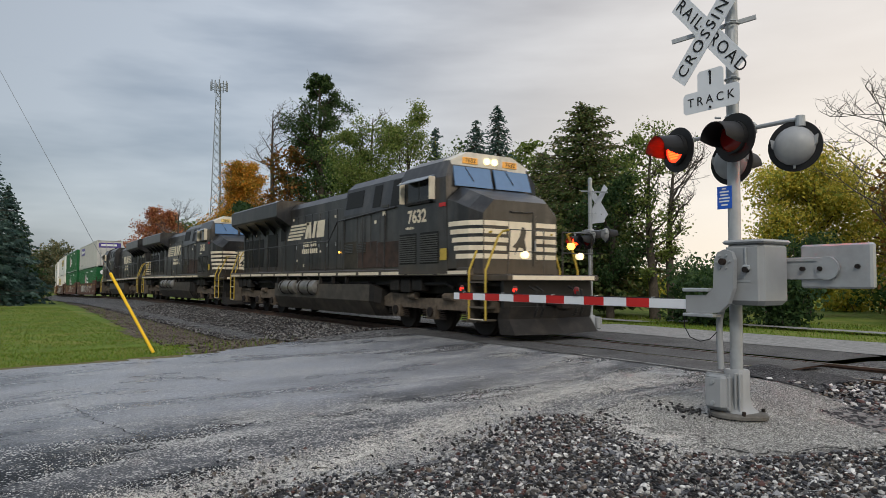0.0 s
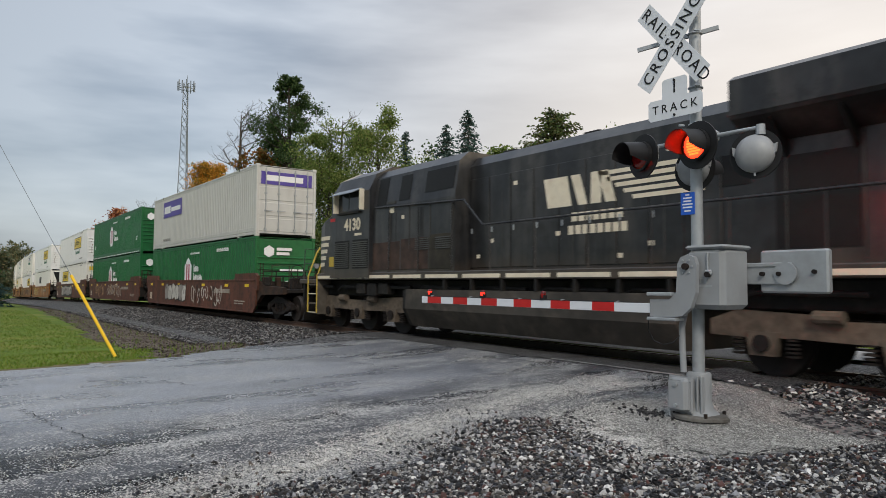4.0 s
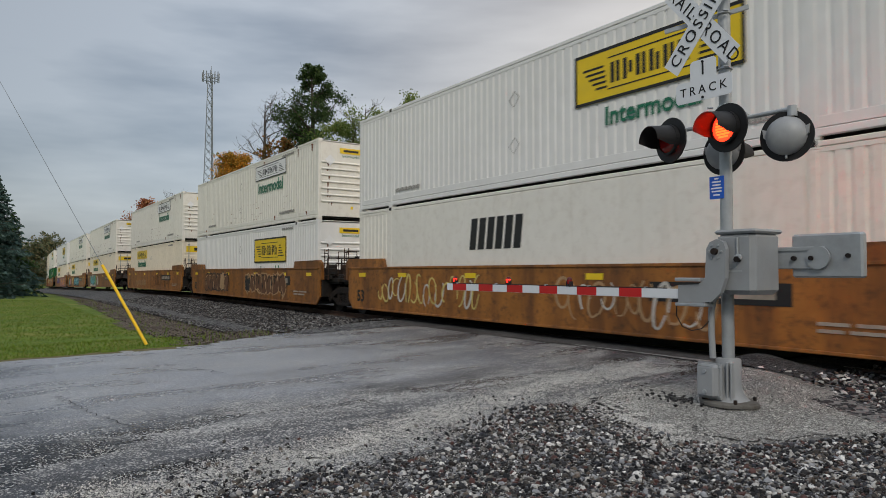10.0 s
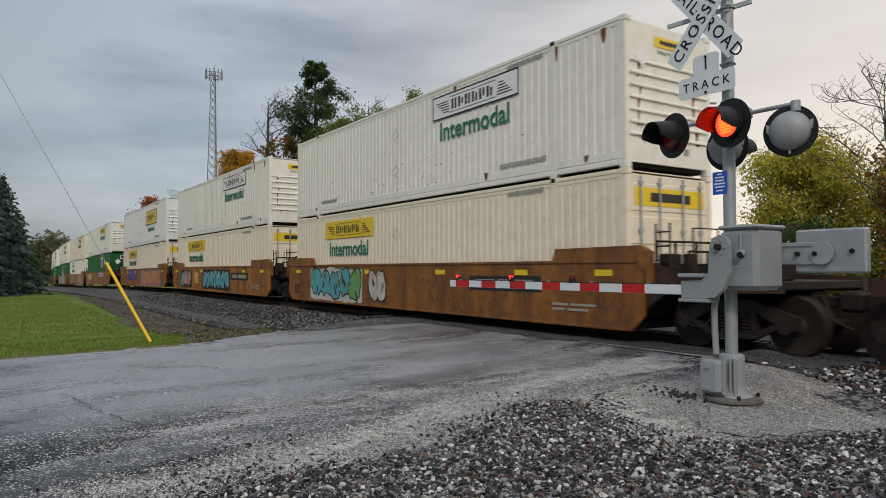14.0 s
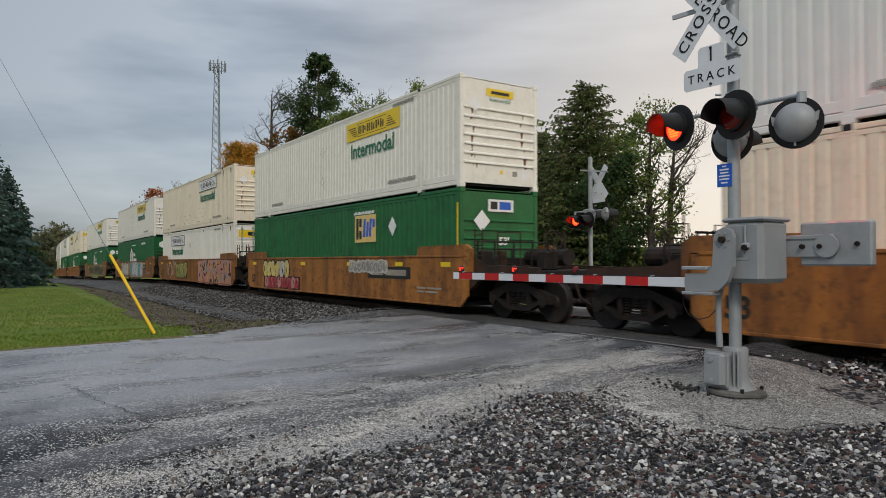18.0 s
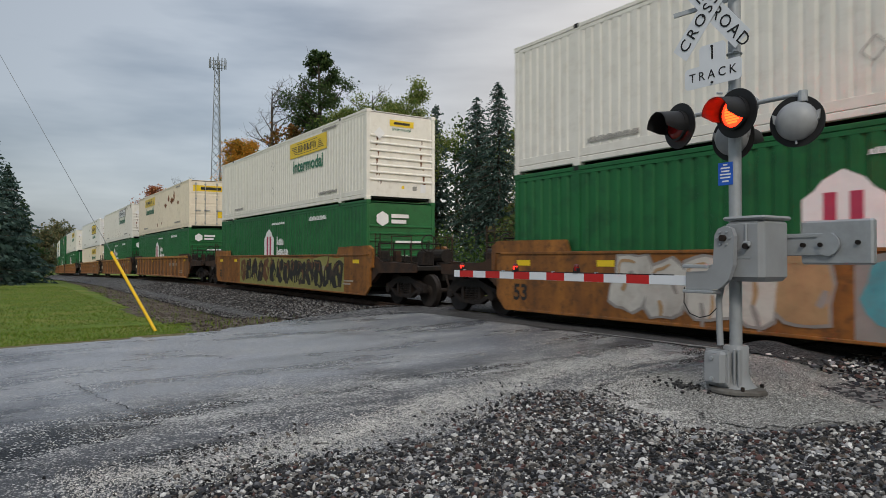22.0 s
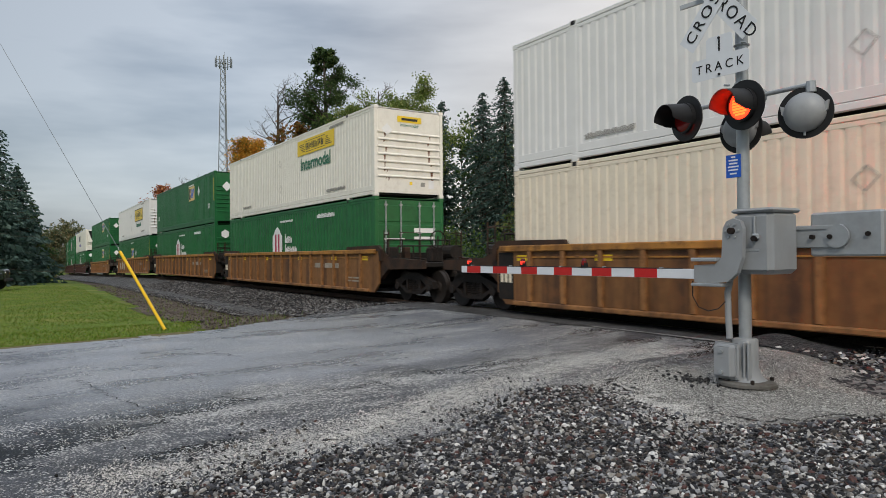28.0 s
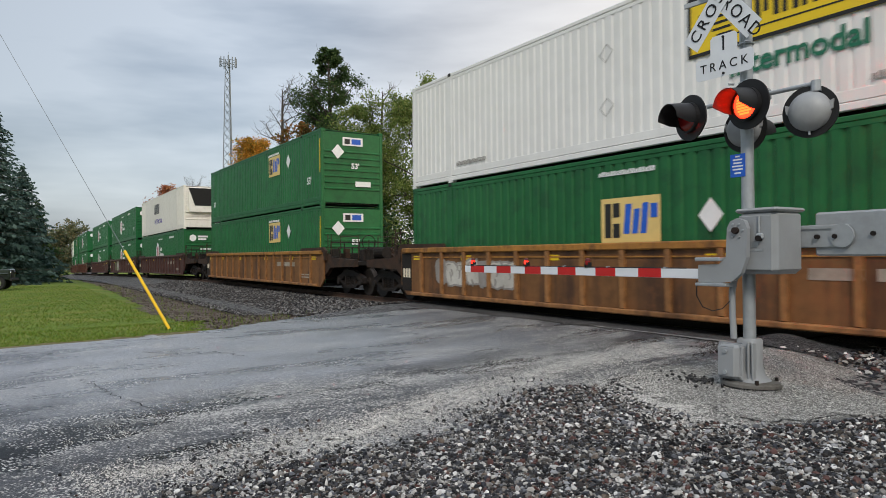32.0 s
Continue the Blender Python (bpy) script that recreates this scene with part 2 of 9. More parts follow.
# ---------------------------------------------------------------- materials
def surface(name, color, rough=0.6, metal=0.0, vary=0.12, grain=8.0, bump=0.0, bump_scale=60.0, stain=None, stain_amount=0.0,
            stain_scale=1.5, streak=False, per_object=0.0, edge=(0.5, 0.72), grime=None, emit=None, power=0.0, coat=0.0, spec=0.32, dust=None):
    """A painted, metal or mineral surface: base colour varied at two scales, stains, fine relief."""
    mat = bpy.data.materials.new(name)
    mat.use_nodes = True
    n, l = mat.node_tree.nodes, mat.node_tree.links
    b = n["Principled BSDF"]
    b.inputs["Roughness"].default_value, b.inputs["Metallic"].default_value = rough, metal
    b.inputs["Coat Weight"].default_value = coat
    b.inputs["Specular IOR Level"].default_value = spec
    co = n.new("ShaderNodeTexCoord")
    n1, n2 = n.new("ShaderNodeTexNoise"), n.new("ShaderNodeTexNoise")
    n1.inputs["Scale"].default_value, n1.inputs["Detail"].default_value = grain, 4.0
    n2.inputs["Scale"].default_value, n2.inputs["Detail"].default_value = grain * 0.13, 3.0
    for q in (n1, n2):
        l.new(co.outputs["Object"], q.inputs["Vector"])
    add = n.new("ShaderNodeMath")
    add.operation = "ADD"
    l.new(n1.outputs["Fac"], add.inputs[0])
    l.new(n2.outputs["Fac"], add.inputs[1])
    last = add.outputs[0]
    if per_object:
        info = n.new("ShaderNodeObjectInfo")
        mad = n.new("ShaderNodeMath")
        mad.operation, mad.inputs[1].default_value = "MULTIPLY_ADD", per_object
        l.new(info.outputs["Random"], mad.inputs[0])
        l.new(last, mad.inputs[2])
        last = mad.outputs[0]
    rng = n.new("ShaderNodeMapRange")
    rng.inputs["From Min"].default_value, rng.inputs["From Max"].default_value = 0.6, 1.4 + per_object
    rng.inputs["To Min"].default_value, rng.inputs["To Max"].default_value = 1 - vary * 1.6, 1 + vary * 1.2
    l.new(last, rng.inputs["Value"])
    hsv = n.new("ShaderNodeHueSaturation")
    hsv.inputs["Color"].default_value = (*color, 1)
    l.new(rng.outputs["Result"], hsv.inputs["Value"])
    out = hsv.outputs["Color"]
    if stain:
        n3 = n.new("ShaderNodeTexNoise")
        n3.inputs["Scale"].default_value, n3.inputs["Detail"].default_value, n3.inputs["Roughness"].default_value = stain_scale, 6.0, 0.65
        mp = n.new("ShaderNodeMapping")
        if streak:
            mp.inputs["Scale"].default_value = (1.0, 1.0, 0.12)
        l.new(co.outputs["Object"], mp.inputs["Vector"])
        l.new(mp.outputs["Vector"], n3.inputs["Vector"])
        r2 = n.new("ShaderNodeMapRange")
        r2.inputs["From Min"].default_value, r2.inputs["From Max"].default_value = edge
        r2.inputs["To Max"].default_value = stain_amount
        l.new(n3.outputs["Fac"], r2.inputs["Value"])
        mx = n.new("ShaderNodeMixRGB")
        mx.inputs["Color2"].default_value = (*stain, 1)
        l.new(r2.outputs["Result"], mx.inputs["Fac"])
        l.new(out, mx.inputs["Color1"])
        out = mx.outputs["Color"]
    if grime:                      # a second, finer film of dirt and scrapes
        g_col, g_amount, g_scale = grime
        n5, r5, m5 = n.new("ShaderNodeTexNoise"), n.new("ShaderNodeMapRange"), n.new("ShaderNodeMixRGB")
        n5.inputs["Scale"].default_value, n5.inputs["Detail"].default_value, n5.inputs["Roughness"].default_value = g_scale, 8.0, 0.72
        r5.inputs["From Min"].default_value, r5.inputs["From Max"].default_value, r5.inputs["To Max"].default_value = 0.50, 0.64, g_amount
        m5.inputs["Color2"].default_value = (*g_col, 1)
        l.new(co.outputs["Object"], n5.inputs["Vector"])
        l.new(n5.outputs["Fac"], r5.inputs["Value"])
        l.new(r5.outputs["Result"], m5.inputs["Fac"])
        l.new(out, m5.inputs["Color1"])
        out = m5.outputs["Color"]
    if dust:                       # road dust thrown up from below: its colour, the height where it ends and where it is thickest
        d_col, d_top, d_low = dust
        sep, n6, ad6, r6, m6 = n.new("ShaderNodeSeparateXYZ"), n.new("ShaderNodeTexNoise"), n.new("ShaderNodeMath"), n.new("ShaderNodeMapRange"), n.new("ShaderNodeMixRGB")
        n6.inputs["Scale"].default_value, n6.inputs["Detail"].default_value, n6.inputs["Roughness"].default_value = 1.6, 7.0, 0.65
        ad6.operation = "ADD"
        r6.inputs["From Min"].default_value, r6.inputs["From Max"].default_value, r6.inputs["To Max"].default_value = d_top + 0.5, d_low + 0.5, 0.6
        m6.inputs["Color2"].default_value = (*d_col, 1)
        l.new(co.outputs["Object"], sep.inputs["Vector"])
        l.new(co.outputs["Object"], n6.inputs["Vector"])
        l.new(sep.outputs["Z"], ad6.inputs[0])
        l.new(n6.outputs["Fac"], ad6.inputs[1])
        l.new(ad6.outputs[0], r6.inputs["Value"])
        l.new(r6.outputs["Result"], m6.inputs["Fac"])
        l.new(out, m6.inputs["Color1"])
        out = m6.outputs["Color"]
    l.new(out, b.inputs["Base Color"])
    if bump:
        n4, bp = n.new("ShaderNodeTexNoise"), n.new("ShaderNodeBump")
        n4.inputs["Scale"].default_value, n4.inputs["Detail"].default_value = bump_scale, 5.0
        bp.inputs["Strength"].default_value, bp.inputs["Distance"].default_value = bump, 0.02
        l.new(co.outputs["Object"], n4.inputs["Vector"])
        l.new(n4.outputs["Fac"], bp.inputs["Height"])
        l.new(bp.outputs["Normal"], b.inputs["Normal"])
    if emit:
        b.inputs["Emission Color"].default_value, b.inputs["Emission Strength"].default_value = (*emit, 1), power
    return mat


def speckled(name, colors, scale, rough=0.85, bump=0.6, island=False, patch=None, patch_scale=0.4, patch_edge=(0.48, 0.6), rough2=None):
    """Loose stone, gravel or chip seal: cells of several colours; patches of a second colour with their own gloss."""
    mat = bpy.data.materials.new(name)
    mat.use_nodes = True
    n, l = mat.node_tree.nodes, mat.node_tree.links
    b = n["Principled BSDF"]
    b.inputs["Roughness"].default_value = rough
    b.inputs["Specular IOR Level"].default_value = 0.18
    co = n.new("ShaderNodeTexCoord")
    ramp = n.new("ShaderNodeValToRGB")
    ramp.color_ramp.interpolation = "CONSTANT" if island else "LINEAR"
    el = ramp.color_ramp.elements
    while len(el) < len(colors):
        el.new(0.5)
    for i, c in enumerate(colors):
        el[i].position, el[i].color = i / len(colors), (*c, 1)
    vor = n.new("ShaderNodeTexVoronoi")
    vor.inputs["Scale"].default_value = scale
    l.new(co.outputs["Object"], vor.inputs["Vector"])
    if island:
        geo = n.new("ShaderNodeNewGeometry")
        l.new(geo.outputs["Random Per Island"], ramp.inputs["Fac"])
    else:
        sep = n.new("ShaderNodeSeparateColor")
        l.new(vor.outputs["Color"], sep.inputs["Color"])
        l.new(sep.outputs["Red"], ramp.inputs["Fac"])
    n2 = n.new("ShaderNodeTexNoise")
    n2.inputs["Scale"].default_value, n2.inputs["Detail"].default_value = (25.0 if island else scale * 0.15), 4.0
    l.new(co.outputs["Object"], n2.inputs["Vector"])
    rng = n.new("ShaderNodeMapRange")
    rng.inputs["From Min"].default_value, rng.inputs["From Max"].default_value = 0.3, 0.7
    rng.inputs["To Min"].default_value, rng.inputs["To Max"].default_value = 0.7, 1.25
    l.new(n2.outputs["Fac"], rng.inputs["Value"])
    hsv = n.new("ShaderNodeHueSaturation")
    l.new(ramp.outputs["Color"], hsv.inputs["Color"])
    l.new(rng.outputs["Result"], hsv.inputs["Value"])
    out = hsv.outputs["Color"]
    if patch:
        n3 = n.new("ShaderNodeTexNoise")
        n3.inputs["Scale"].default_value, n3.inputs["Detail"].default_value, n3.inputs["Roughness"].default_value = patch_scale, 8.0, 0.68
        l.new(co.outputs["Object"], n3.inputs["Vector"])
        r3 = n.new("ShaderNodeMapRange")
        r3.inputs["From Min"].default_value, r3.inputs["From Max"].default_value = patch_edge
        l.new(n3.outputs["Fac"], r3.inputs["Value"])
        mx = n.new("ShaderNodeMixRGB")
        mx.inputs["Color2"].default_value = (*patch, 1)
        l.new(r3.outputs["Result"], mx.inputs["Fac"])
        l.new(out, mx.inputs["Color1"])
        out = mx.outputs["Color"]
        if rough2 is not None:
            r4 = n.new("ShaderNodeMapRange")
            r4.inputs["To Min"].default_value, r4.inputs["To Max"].default_value = rough, rough2
            l.new(r3.outputs["Result"], r4.inputs["Value"])
            l.new(r4.outputs["Result"], b.inputs["Roughness"])
    l.new(out, b.inputs["Base Color"])
    bp = n.new("ShaderNodeBump")
    bp.inputs["Strength"].default_value, bp.inputs["Distance"].default_value = bump, 0.6 / scale
    l.new((n2.outputs["Fac"] if island else vor.outputs["Distance"]), bp.inputs["Height"])
    l.new(bp.outputs["Normal"], b.inputs["Normal"])
    return mat


def chip_seal(name):
    """Worn road: dark wet binder, streaks and drifts of pale stone chips lying in it, stain patches at a larger scale;
    sky sheen coloured into the far lanes.
    """
    mat = bpy.data.materials.new(name)
    mat.use_nodes = True
    n, l = mat.node_tree.nodes, mat.node_tree.links
    b = n["Principled BSDF"]
    co = n.new("ShaderNodeTexCoord")

    def tex(kind, scale, detail=4.0, stretch=None, rough=0.5):
        t = n.new(kind)
        t.inputs["Scale"].default_value = scale
        if kind == "ShaderNodeTexNoise":
            t.inputs["Detail"].default_value, t.inputs["Roughness"].default_value = detail, rough
        mp = n.new("ShaderNodeMapping")
        mp.inputs["Scale"].default_value = stretch or (1, 1, 1)
        mp.inputs["Rotation"].default_value = (0, 0, 0.08)
        l.new(co.outputs["Object"], mp.inputs["Vector"])
        l.new(mp.outputs["Vector"], t.inputs["Vector"])
        return t

    def span(sock, a, c, d, e):
        r = n.new("ShaderNodeMapRange")
        for k, v in zip(("From Min", "From Max", "To Min", "To Max"), (a, c, d, e)):
            r.inputs[k].default_value = v
        l.new(sock, r.inputs["Value"])
        return r.outputs["Result"]

    def calc(op, a, c=None):
        m = n.new("ShaderNodeMath")
        m.operation = op
        for k, v in enumerate((a, c)):
            if isinstance(v, (int, float)):
                m.inputs[k].default_value = v
            elif v is not None:
                l.new(v, m.inputs[k])
        return m.outputs[0]

    drift = tex("ShaderNodeTexNoise", 1.15, 9.0, (1.0, 0.42, 1.0), 0.68)
    wet = tex("ShaderNodeTexNoise", 0.75, 7.0, (1.0, 0.40, 1.0), 0.62)
    warp = tex("ShaderNodeTexNoise", 1.3, 5.0, (1.0, 0.8, 1.0), 0.6)
    blotch = tex("ShaderNodeTexNoise", 3.4, 6.0, (1.0, 0.5, 1.0), 0.7)
    cells = tex("ShaderNodeTexVoronoi", 68)
    fine = tex("ShaderNodeTexVoronoi", 170)
    pick = n.new("ShaderNodeSeparateColor")
    l.new(cells.outputs["Color"], pick.inputs["Color"])
    fpick = n.new("ShaderNodeSeparateColor")
    l.new(fine.outputs["Color"], fpick.inputs["Color"])
    at = n.new("ShaderNodeSeparateXYZ")
    l.new(co.outputs["Object"], at.inputs["Vector"])
    wander = span(warp.outputs["Fac"], 0.3, 0.7, -0.75, 0.75)
    px_ = calc("ADD", at.outputs["X"], wander)
    # worn smooth lanes lie beyond the drift, pale with painted sky sheen, broken dark binder before it
    lane = span(px_, -6.9, -8.8, 0.0, 1.0)
    side = span(at.outputs["Y"], 5.2, 8.2, 1.0, 0.45)
    smooth_sheen_lane = calc("MULTIPLY", lane, side)
    line = span(at.outputs["Y"], 2.2, 6.6, -5.35, -6.75)
    off = calc("ABSOLUTE", calc("SUBTRACT", px_, line))
    band = calc("MULTIPLY", span(off, 0.15, 0.85, 1.0, 0.0), span(at.outputs["Y"], 0.8, 3.2, 0.35, 1.0))
    # binder colour; its pale blue-grey holds the sky sheen of the far lanes
    base = n.new("ShaderNodeMixRGB")
    base.inputs["Color1"].default_value, base.inputs["Color2"].default_value = (0.012, 0.013, 0.016, 1), (0.235, 0.243, 0.265, 1)
    tar = span(wet.outputs["Fac"], 0.40, 0.56, 0.0, 1.0)
    worn = calc("MULTIPLY", smooth_sheen_lane, span(tar, 0.0, 1.0, 0.58, 0.95))
    l.new(calc("MAXIMUM", worn, calc("MULTIPLY", tar, 0.24)), base.inputs["Fac"])
    grainy = n.new("ShaderNodeHueSaturation")
    l.new(base.outputs["Color"], grainy.inputs["Color"])
    speck = tex("ShaderNodeTexNoise", 24, 8.0, None, 0.85)
    l.new(calc("MULTIPLY", span(fpick.outputs["Red"], 0.0, 1.0, 0.35, 1.85), span(speck.outputs["Fac"], 0.36, 0.64, 0.45, 1.55)), grainy.inputs["Value"])
    # chips: a cell is a pale chip where its own number is under the drift's share
    loose = span(drift.outputs["Fac"], 0.44, 0.62, 0.07, 0.74)
    thin = calc("MULTIPLY", loose, calc("SUBTRACT", 1.0, calc("MULTIPLY", smooth_sheen_lane, 0.62)))
    thick = calc("MULTIPLY", band, span(blotch.outputs["Fac"], 0.36, 0.58, 0.10, 0.92))
    share = calc("MULTIPLY", calc("MAXIMUM", thin, thick), span(wet.outputs["Fac"], 0.36, 0.46, 0.25, 1.0))
    less = n.new("ShaderNodeMath")
    less.operation = "LESS_THAN"
    l.new(pick.outputs["Red"], less.inputs[0])
    l.new(share, less.inputs[1])
    tone = n.new("ShaderNodeValToRGB")
    el = tone.color_ramp.elements
    el[0].color, el[1].color = (0.22, 0.22, 0.22, 1), (0.66, 0.65, 0.62, 1)
    l.new(pick.outputs["Green"], tone.inputs["Fac"])
    out = n.new("ShaderNodeMixRGB")
    l.new(less.outputs[0], out.inputs["Fac"])
    l.new(grainy.outputs["Color"], out.inputs["Color1"])
    l.new(tone.outputs["Color"], out.inputs["Color2"])
    l.new(out.outputs["Color"], b.inputs["Base Color"])
    ro = n.new("ShaderNodeMath")
    ro.operation = "MAXIMUM"
    l.new(span(wet.outputs["Fac"], 0.36, 0.60, 0.20, 0.40), ro.inputs[0])
    l.new(span(less.outputs[0], 0.0, 1.0, 0.1, 0.62), ro.inputs[1])
    l.new(ro.outputs[0], b.inputs["Roughness"])
    l.new(span(smooth_sheen_lane, 0.0, 1.0, 0.10, 0.55), b.inputs["Specular IOR Level"])
    bp = n.new("ShaderNodeBump")
    bp.inputs["Strength"].default_value, bp.inputs["Distance"].default_value = 0.7, 0.010
    l.new(less.outputs[0], bp.inputs["Height"])
    bp2 = n.new("ShaderNodeBump")
    bp2.inputs["Strength"].default_value, bp2.inputs["Distance"].default_value = 0.5, 0.006
    l.new(fine.outputs["Distance"], bp2.inputs["Height"])
    l.new(bp2.outputs["Normal"], bp.inputs["Normal"])
    l.new(bp.outputs["Normal"], b.inputs["Normal"])
    return mat


def leafage(name, colors, rough=0.6):
    """Leaves: one of several colours for each clump, a little light through."""
    mat = speckled(name, colors, 3.0, rough, 0.15, island=True)
    n, l = mat.node_tree.nodes, mat.node_tree.links
    b = n["Principled BSDF"]
    b.inputs["Specular IOR Level"].default_value = 0.2
    tr, mx = n.new("ShaderNodeBsdfTranslucent"), n.new("ShaderNodeMixShader")
    mx.inputs["Fac"].default_value = 0.4
    l.new(b.inputs["Base Color"].links[0].from_socket, tr.inputs["Color"])
    l.new(b.outputs["BSDF"], mx.inputs[1])
    l.new(tr.outputs["BSDF"], mx.inputs[2])
    l.new(mx.outputs["Shader"], n["Material Output"].inputs["Surface"])
    return mat


def lamp_glow(name, color, power):
    return surface(name, color, 0.3, emit=color, power=power)


# paints and metals
white_paint = surface("white_container_paint", (0.80, 0.775, 0.71), 0.5, vary=0.05, grain=3, stain=(0.50, 0.44, 0.35), stain_amount=0.22, stain_scale=3.4, streak=True, per_object=0.30, edge=(0.54, 0.76), grime=((0.33, 0.25, 0.17), 0.13, 4.5))
cream_paint = surface("aged_cream_paint", (0.80, 0.715, 0.575), 0.55, vary=0.05, grain=3, stain=(0.34, 0.19, 0.09), stain_amount=0.38, stain_scale=4.2, streak=True, edge=(0.60, 0.80), per_object=0.2, grime=((0.34, 0.23, 0.13), 0.16, 5.0))
cool_paint = surface("fresh_white_paint", (0.78, 0.775, 0.76), 0.45, vary=0.04, grain=3, stain=(0.5, 0.48, 0.44), stain_amount=0.15, streak=True)
grey_paint = surface("light_grey_paint", (0.52, 0.515, 0.49), 0.5, vary=0.05, grain=3, stain=(0.3, 0.27, 0.23), stain_amount=0.25, streak=True)
green_paint = surface("green_container_paint", (0.014, 0.125, 0.038), 0.45, vary=0.16, grain=2.5, stain=(0.035, 0.145, 0.055), stain_amount=0.4, stain_scale=1.8, streak=True, per_object=0.3, grime=((0.010, 0.055, 0.024), 0.5, 2.1))
dark_gap = surface("dark_underside", (0.02, 0.02, 0.02), 0.8)
car_brown = surface("red_brown_car_paint", (0.13, 0.050, 0.032), 0.6, edge=(0.44, 0.64), grime=((0.04, 0.022, 0.018), 0.75, 3.3), vary=0.2, grain=4, stain=(0.06, 0.03, 0.02), stain_amount=0.7, stain_scale=1.6, streak=True, bump=0.1, per_object=0.2)
car_orange = surface("orange_brown_car_paint", (0.35, 0.140, 0.030), 0.5, vary=0.32, grain=4, edge=(0.44, 0.62), grime=((0.055, 0.030, 0.018), 0.72, 4.2), stain=(0.115, 0.048, 0.020), stain_amount=0.8, stain_scale=1.3, streak=True, bump=0.1, per_object=0.7)
car_yellow = surface("yellow_brown_car_paint", (0.43, 0.195, 0.040), 0.55, edge=(0.46, 0.66), grime=((0.07, 0.036, 0.020), 0.7, 3.7), vary=0.25, grain=4, stain=(0.13, 0.06, 0.025), stain_amount=0.7, stain_scale=1.5, streak=True, bump=0.1, per_object=0.25)
car_dark = surface("dark_maroon_car_paint", (0.085, 0.036, 0.03), 0.6, grime=((0.03, 0.02, 0.018), 0.75, 3.3), vary=0.2, grain=4, stain=(0.04, 0.025, 0.02), stain_amount=0.7, streak=True, bump=0.1)
bogie_iron = surface("grimy_cast_iron", (0.016, 0.013, 0.012), 0.7, vary=0.3, grain=9, stain=(0.060, 0.036, 0.023), stain_amount=0.55, stain_scale=4, bump=0.3, spec=0.25)
wheel_steel = surface("rusty_wheel_steel", (0.028, 0.022, 0.019), 0.65, 0.2, vary=0.25, grain=10)
tread_steel = surface("bright_rail_steel", (0.35, 0.33, 0.31), 0.32, 0.9, vary=0.1, grain=20)
rail_rust = surface("rusty_rail_web", (0.075, 0.045, 0.032), 0.8, vary=0.3, grain=15, bump=0.2)
loco_black = surface("black_locomotive_paint", (0.023, 0.0235, 0.0255), 0.33, vary=0.45, grain=3, edge=(0.46, 0.68), stain=(0.095, 0.088, 0.079), stain_amount=0.55, stain_scale=1.7, streak=True, spec=0.5, grime=((0.008, 0.008, 0.008), 0.6, 2.6), dust=((0.105, 0.073, 0.048), 2.1, 1.3))
loco_grime = surface("road_grime_black", (0.012, 0.0108, 0.010), 0.7, vary=0.3, grain=6, stain=(0.060, 0.050, 0.040), stain_amount=0.5, stain_scale=2.5, bump=0.2)
loco_grille = surface("black_grille", (0.010, 0.010, 0.010), 0.6, vary=0.2)
stripe_white = surface("dusty_white_stripe", (0.76, 0.68, 0.53), 0.5, vary=0.1, stain=(0.30, 0.18, 0.10), stain_amount=0.35, stain_scale=4)
cab_cream = surface("pale_cab_roof_paint", (0.62, 0.59, 0.52), 0.5, vary=0.1, stain=(0.3, 0.25, 0.2), stain_amount=0.4)
rail_yellow = surface("yellow_handrail_paint", (0.50, 0.36, 0.06), 0.5, vary=0.12)
amber_glow = lamp_glow("amber_marker_glow", (1.0, 0.45, 0.06), 5.0)
head_glow = lamp_glow("headlight_glow", (1.0, 0.78, 0.42), 1.7)
board_glow = lamp_glow("number_board_glow", (0.75, 0.36, 0.07), 0.16)
sign_yellow = surface("yellow_sign_film", (0.80, 0.56, 0.02), 0.4, vary=0.04, stain=(0.5, 0.4, 0.1), stain_amount=0.25)
sign_black = surface("black_sign_film", (0.02, 0.02, 0.02), 0.45)
sign_green = surface("dark_green_lettering", (0.02, 0.16, 0.09), 0.45)
sign_white = surface("white_sign_film", (0.80, 0.80, 0.80), 0.45, vary=0.05)
sign_red = surface("dark_red_mark", (0.42, 0.05, 0.10), 0.5)
sign_blue = surface("blue_sign_film", (0.02, 0.11, 0.55), 0.4)
sign_purple = surface("purple_sign_film", (0.085, 0.06, 0.30), 0.45, vary=0.06)
sign_cream = surface("cream_yellow_panel", (0.75, 0.55, 0.20), 0.45, vary=0.05)
sign_grey = surface("faded_grey_marks", (0.30, 0.29, 0.27), 0.6)
rust_mark = surface("rust_run", (0.20, 0.075, 0.03), 0.8, vary=0.3, grain=12)
# signal
galv = surface("galvanised_steel", (0.380, 0.405, 0.425), 0.42, 0.35, vary=0.12, grain=10, stain=(0.28, 0.28, 0.27), stain_amount=0.4, stain_scale=3)
box_grey = surface("grey_mechanism_paint", (0.291, 0.307, 0.321), 0.38, vary=0.06, grain=5, stain=(0.22, 0.21, 0.19), stain_amount=0.3, bump=0.05)
signal_black = surface("matt_black_hood", (0.014, 0.014, 0.015), 0.55)
reflect_white = surface("white_reflective_sheet", (0.70, 0.73, 0.77), 0.35, vary=0.04)
reflect_red = surface("red_reflective_sheet", (0.50, 0.02, 0.02), 0.35, vary=0.08)
pipe_yellow = surface("yellow_plastic_guard", (0.78, 0.47, 0.01), 0.4, vary=0.06)
red_lens = surface("dark_red_lens", (0.22, 0.012, 0.012), 0.15)
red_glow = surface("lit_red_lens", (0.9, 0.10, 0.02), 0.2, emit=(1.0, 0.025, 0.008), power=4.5)
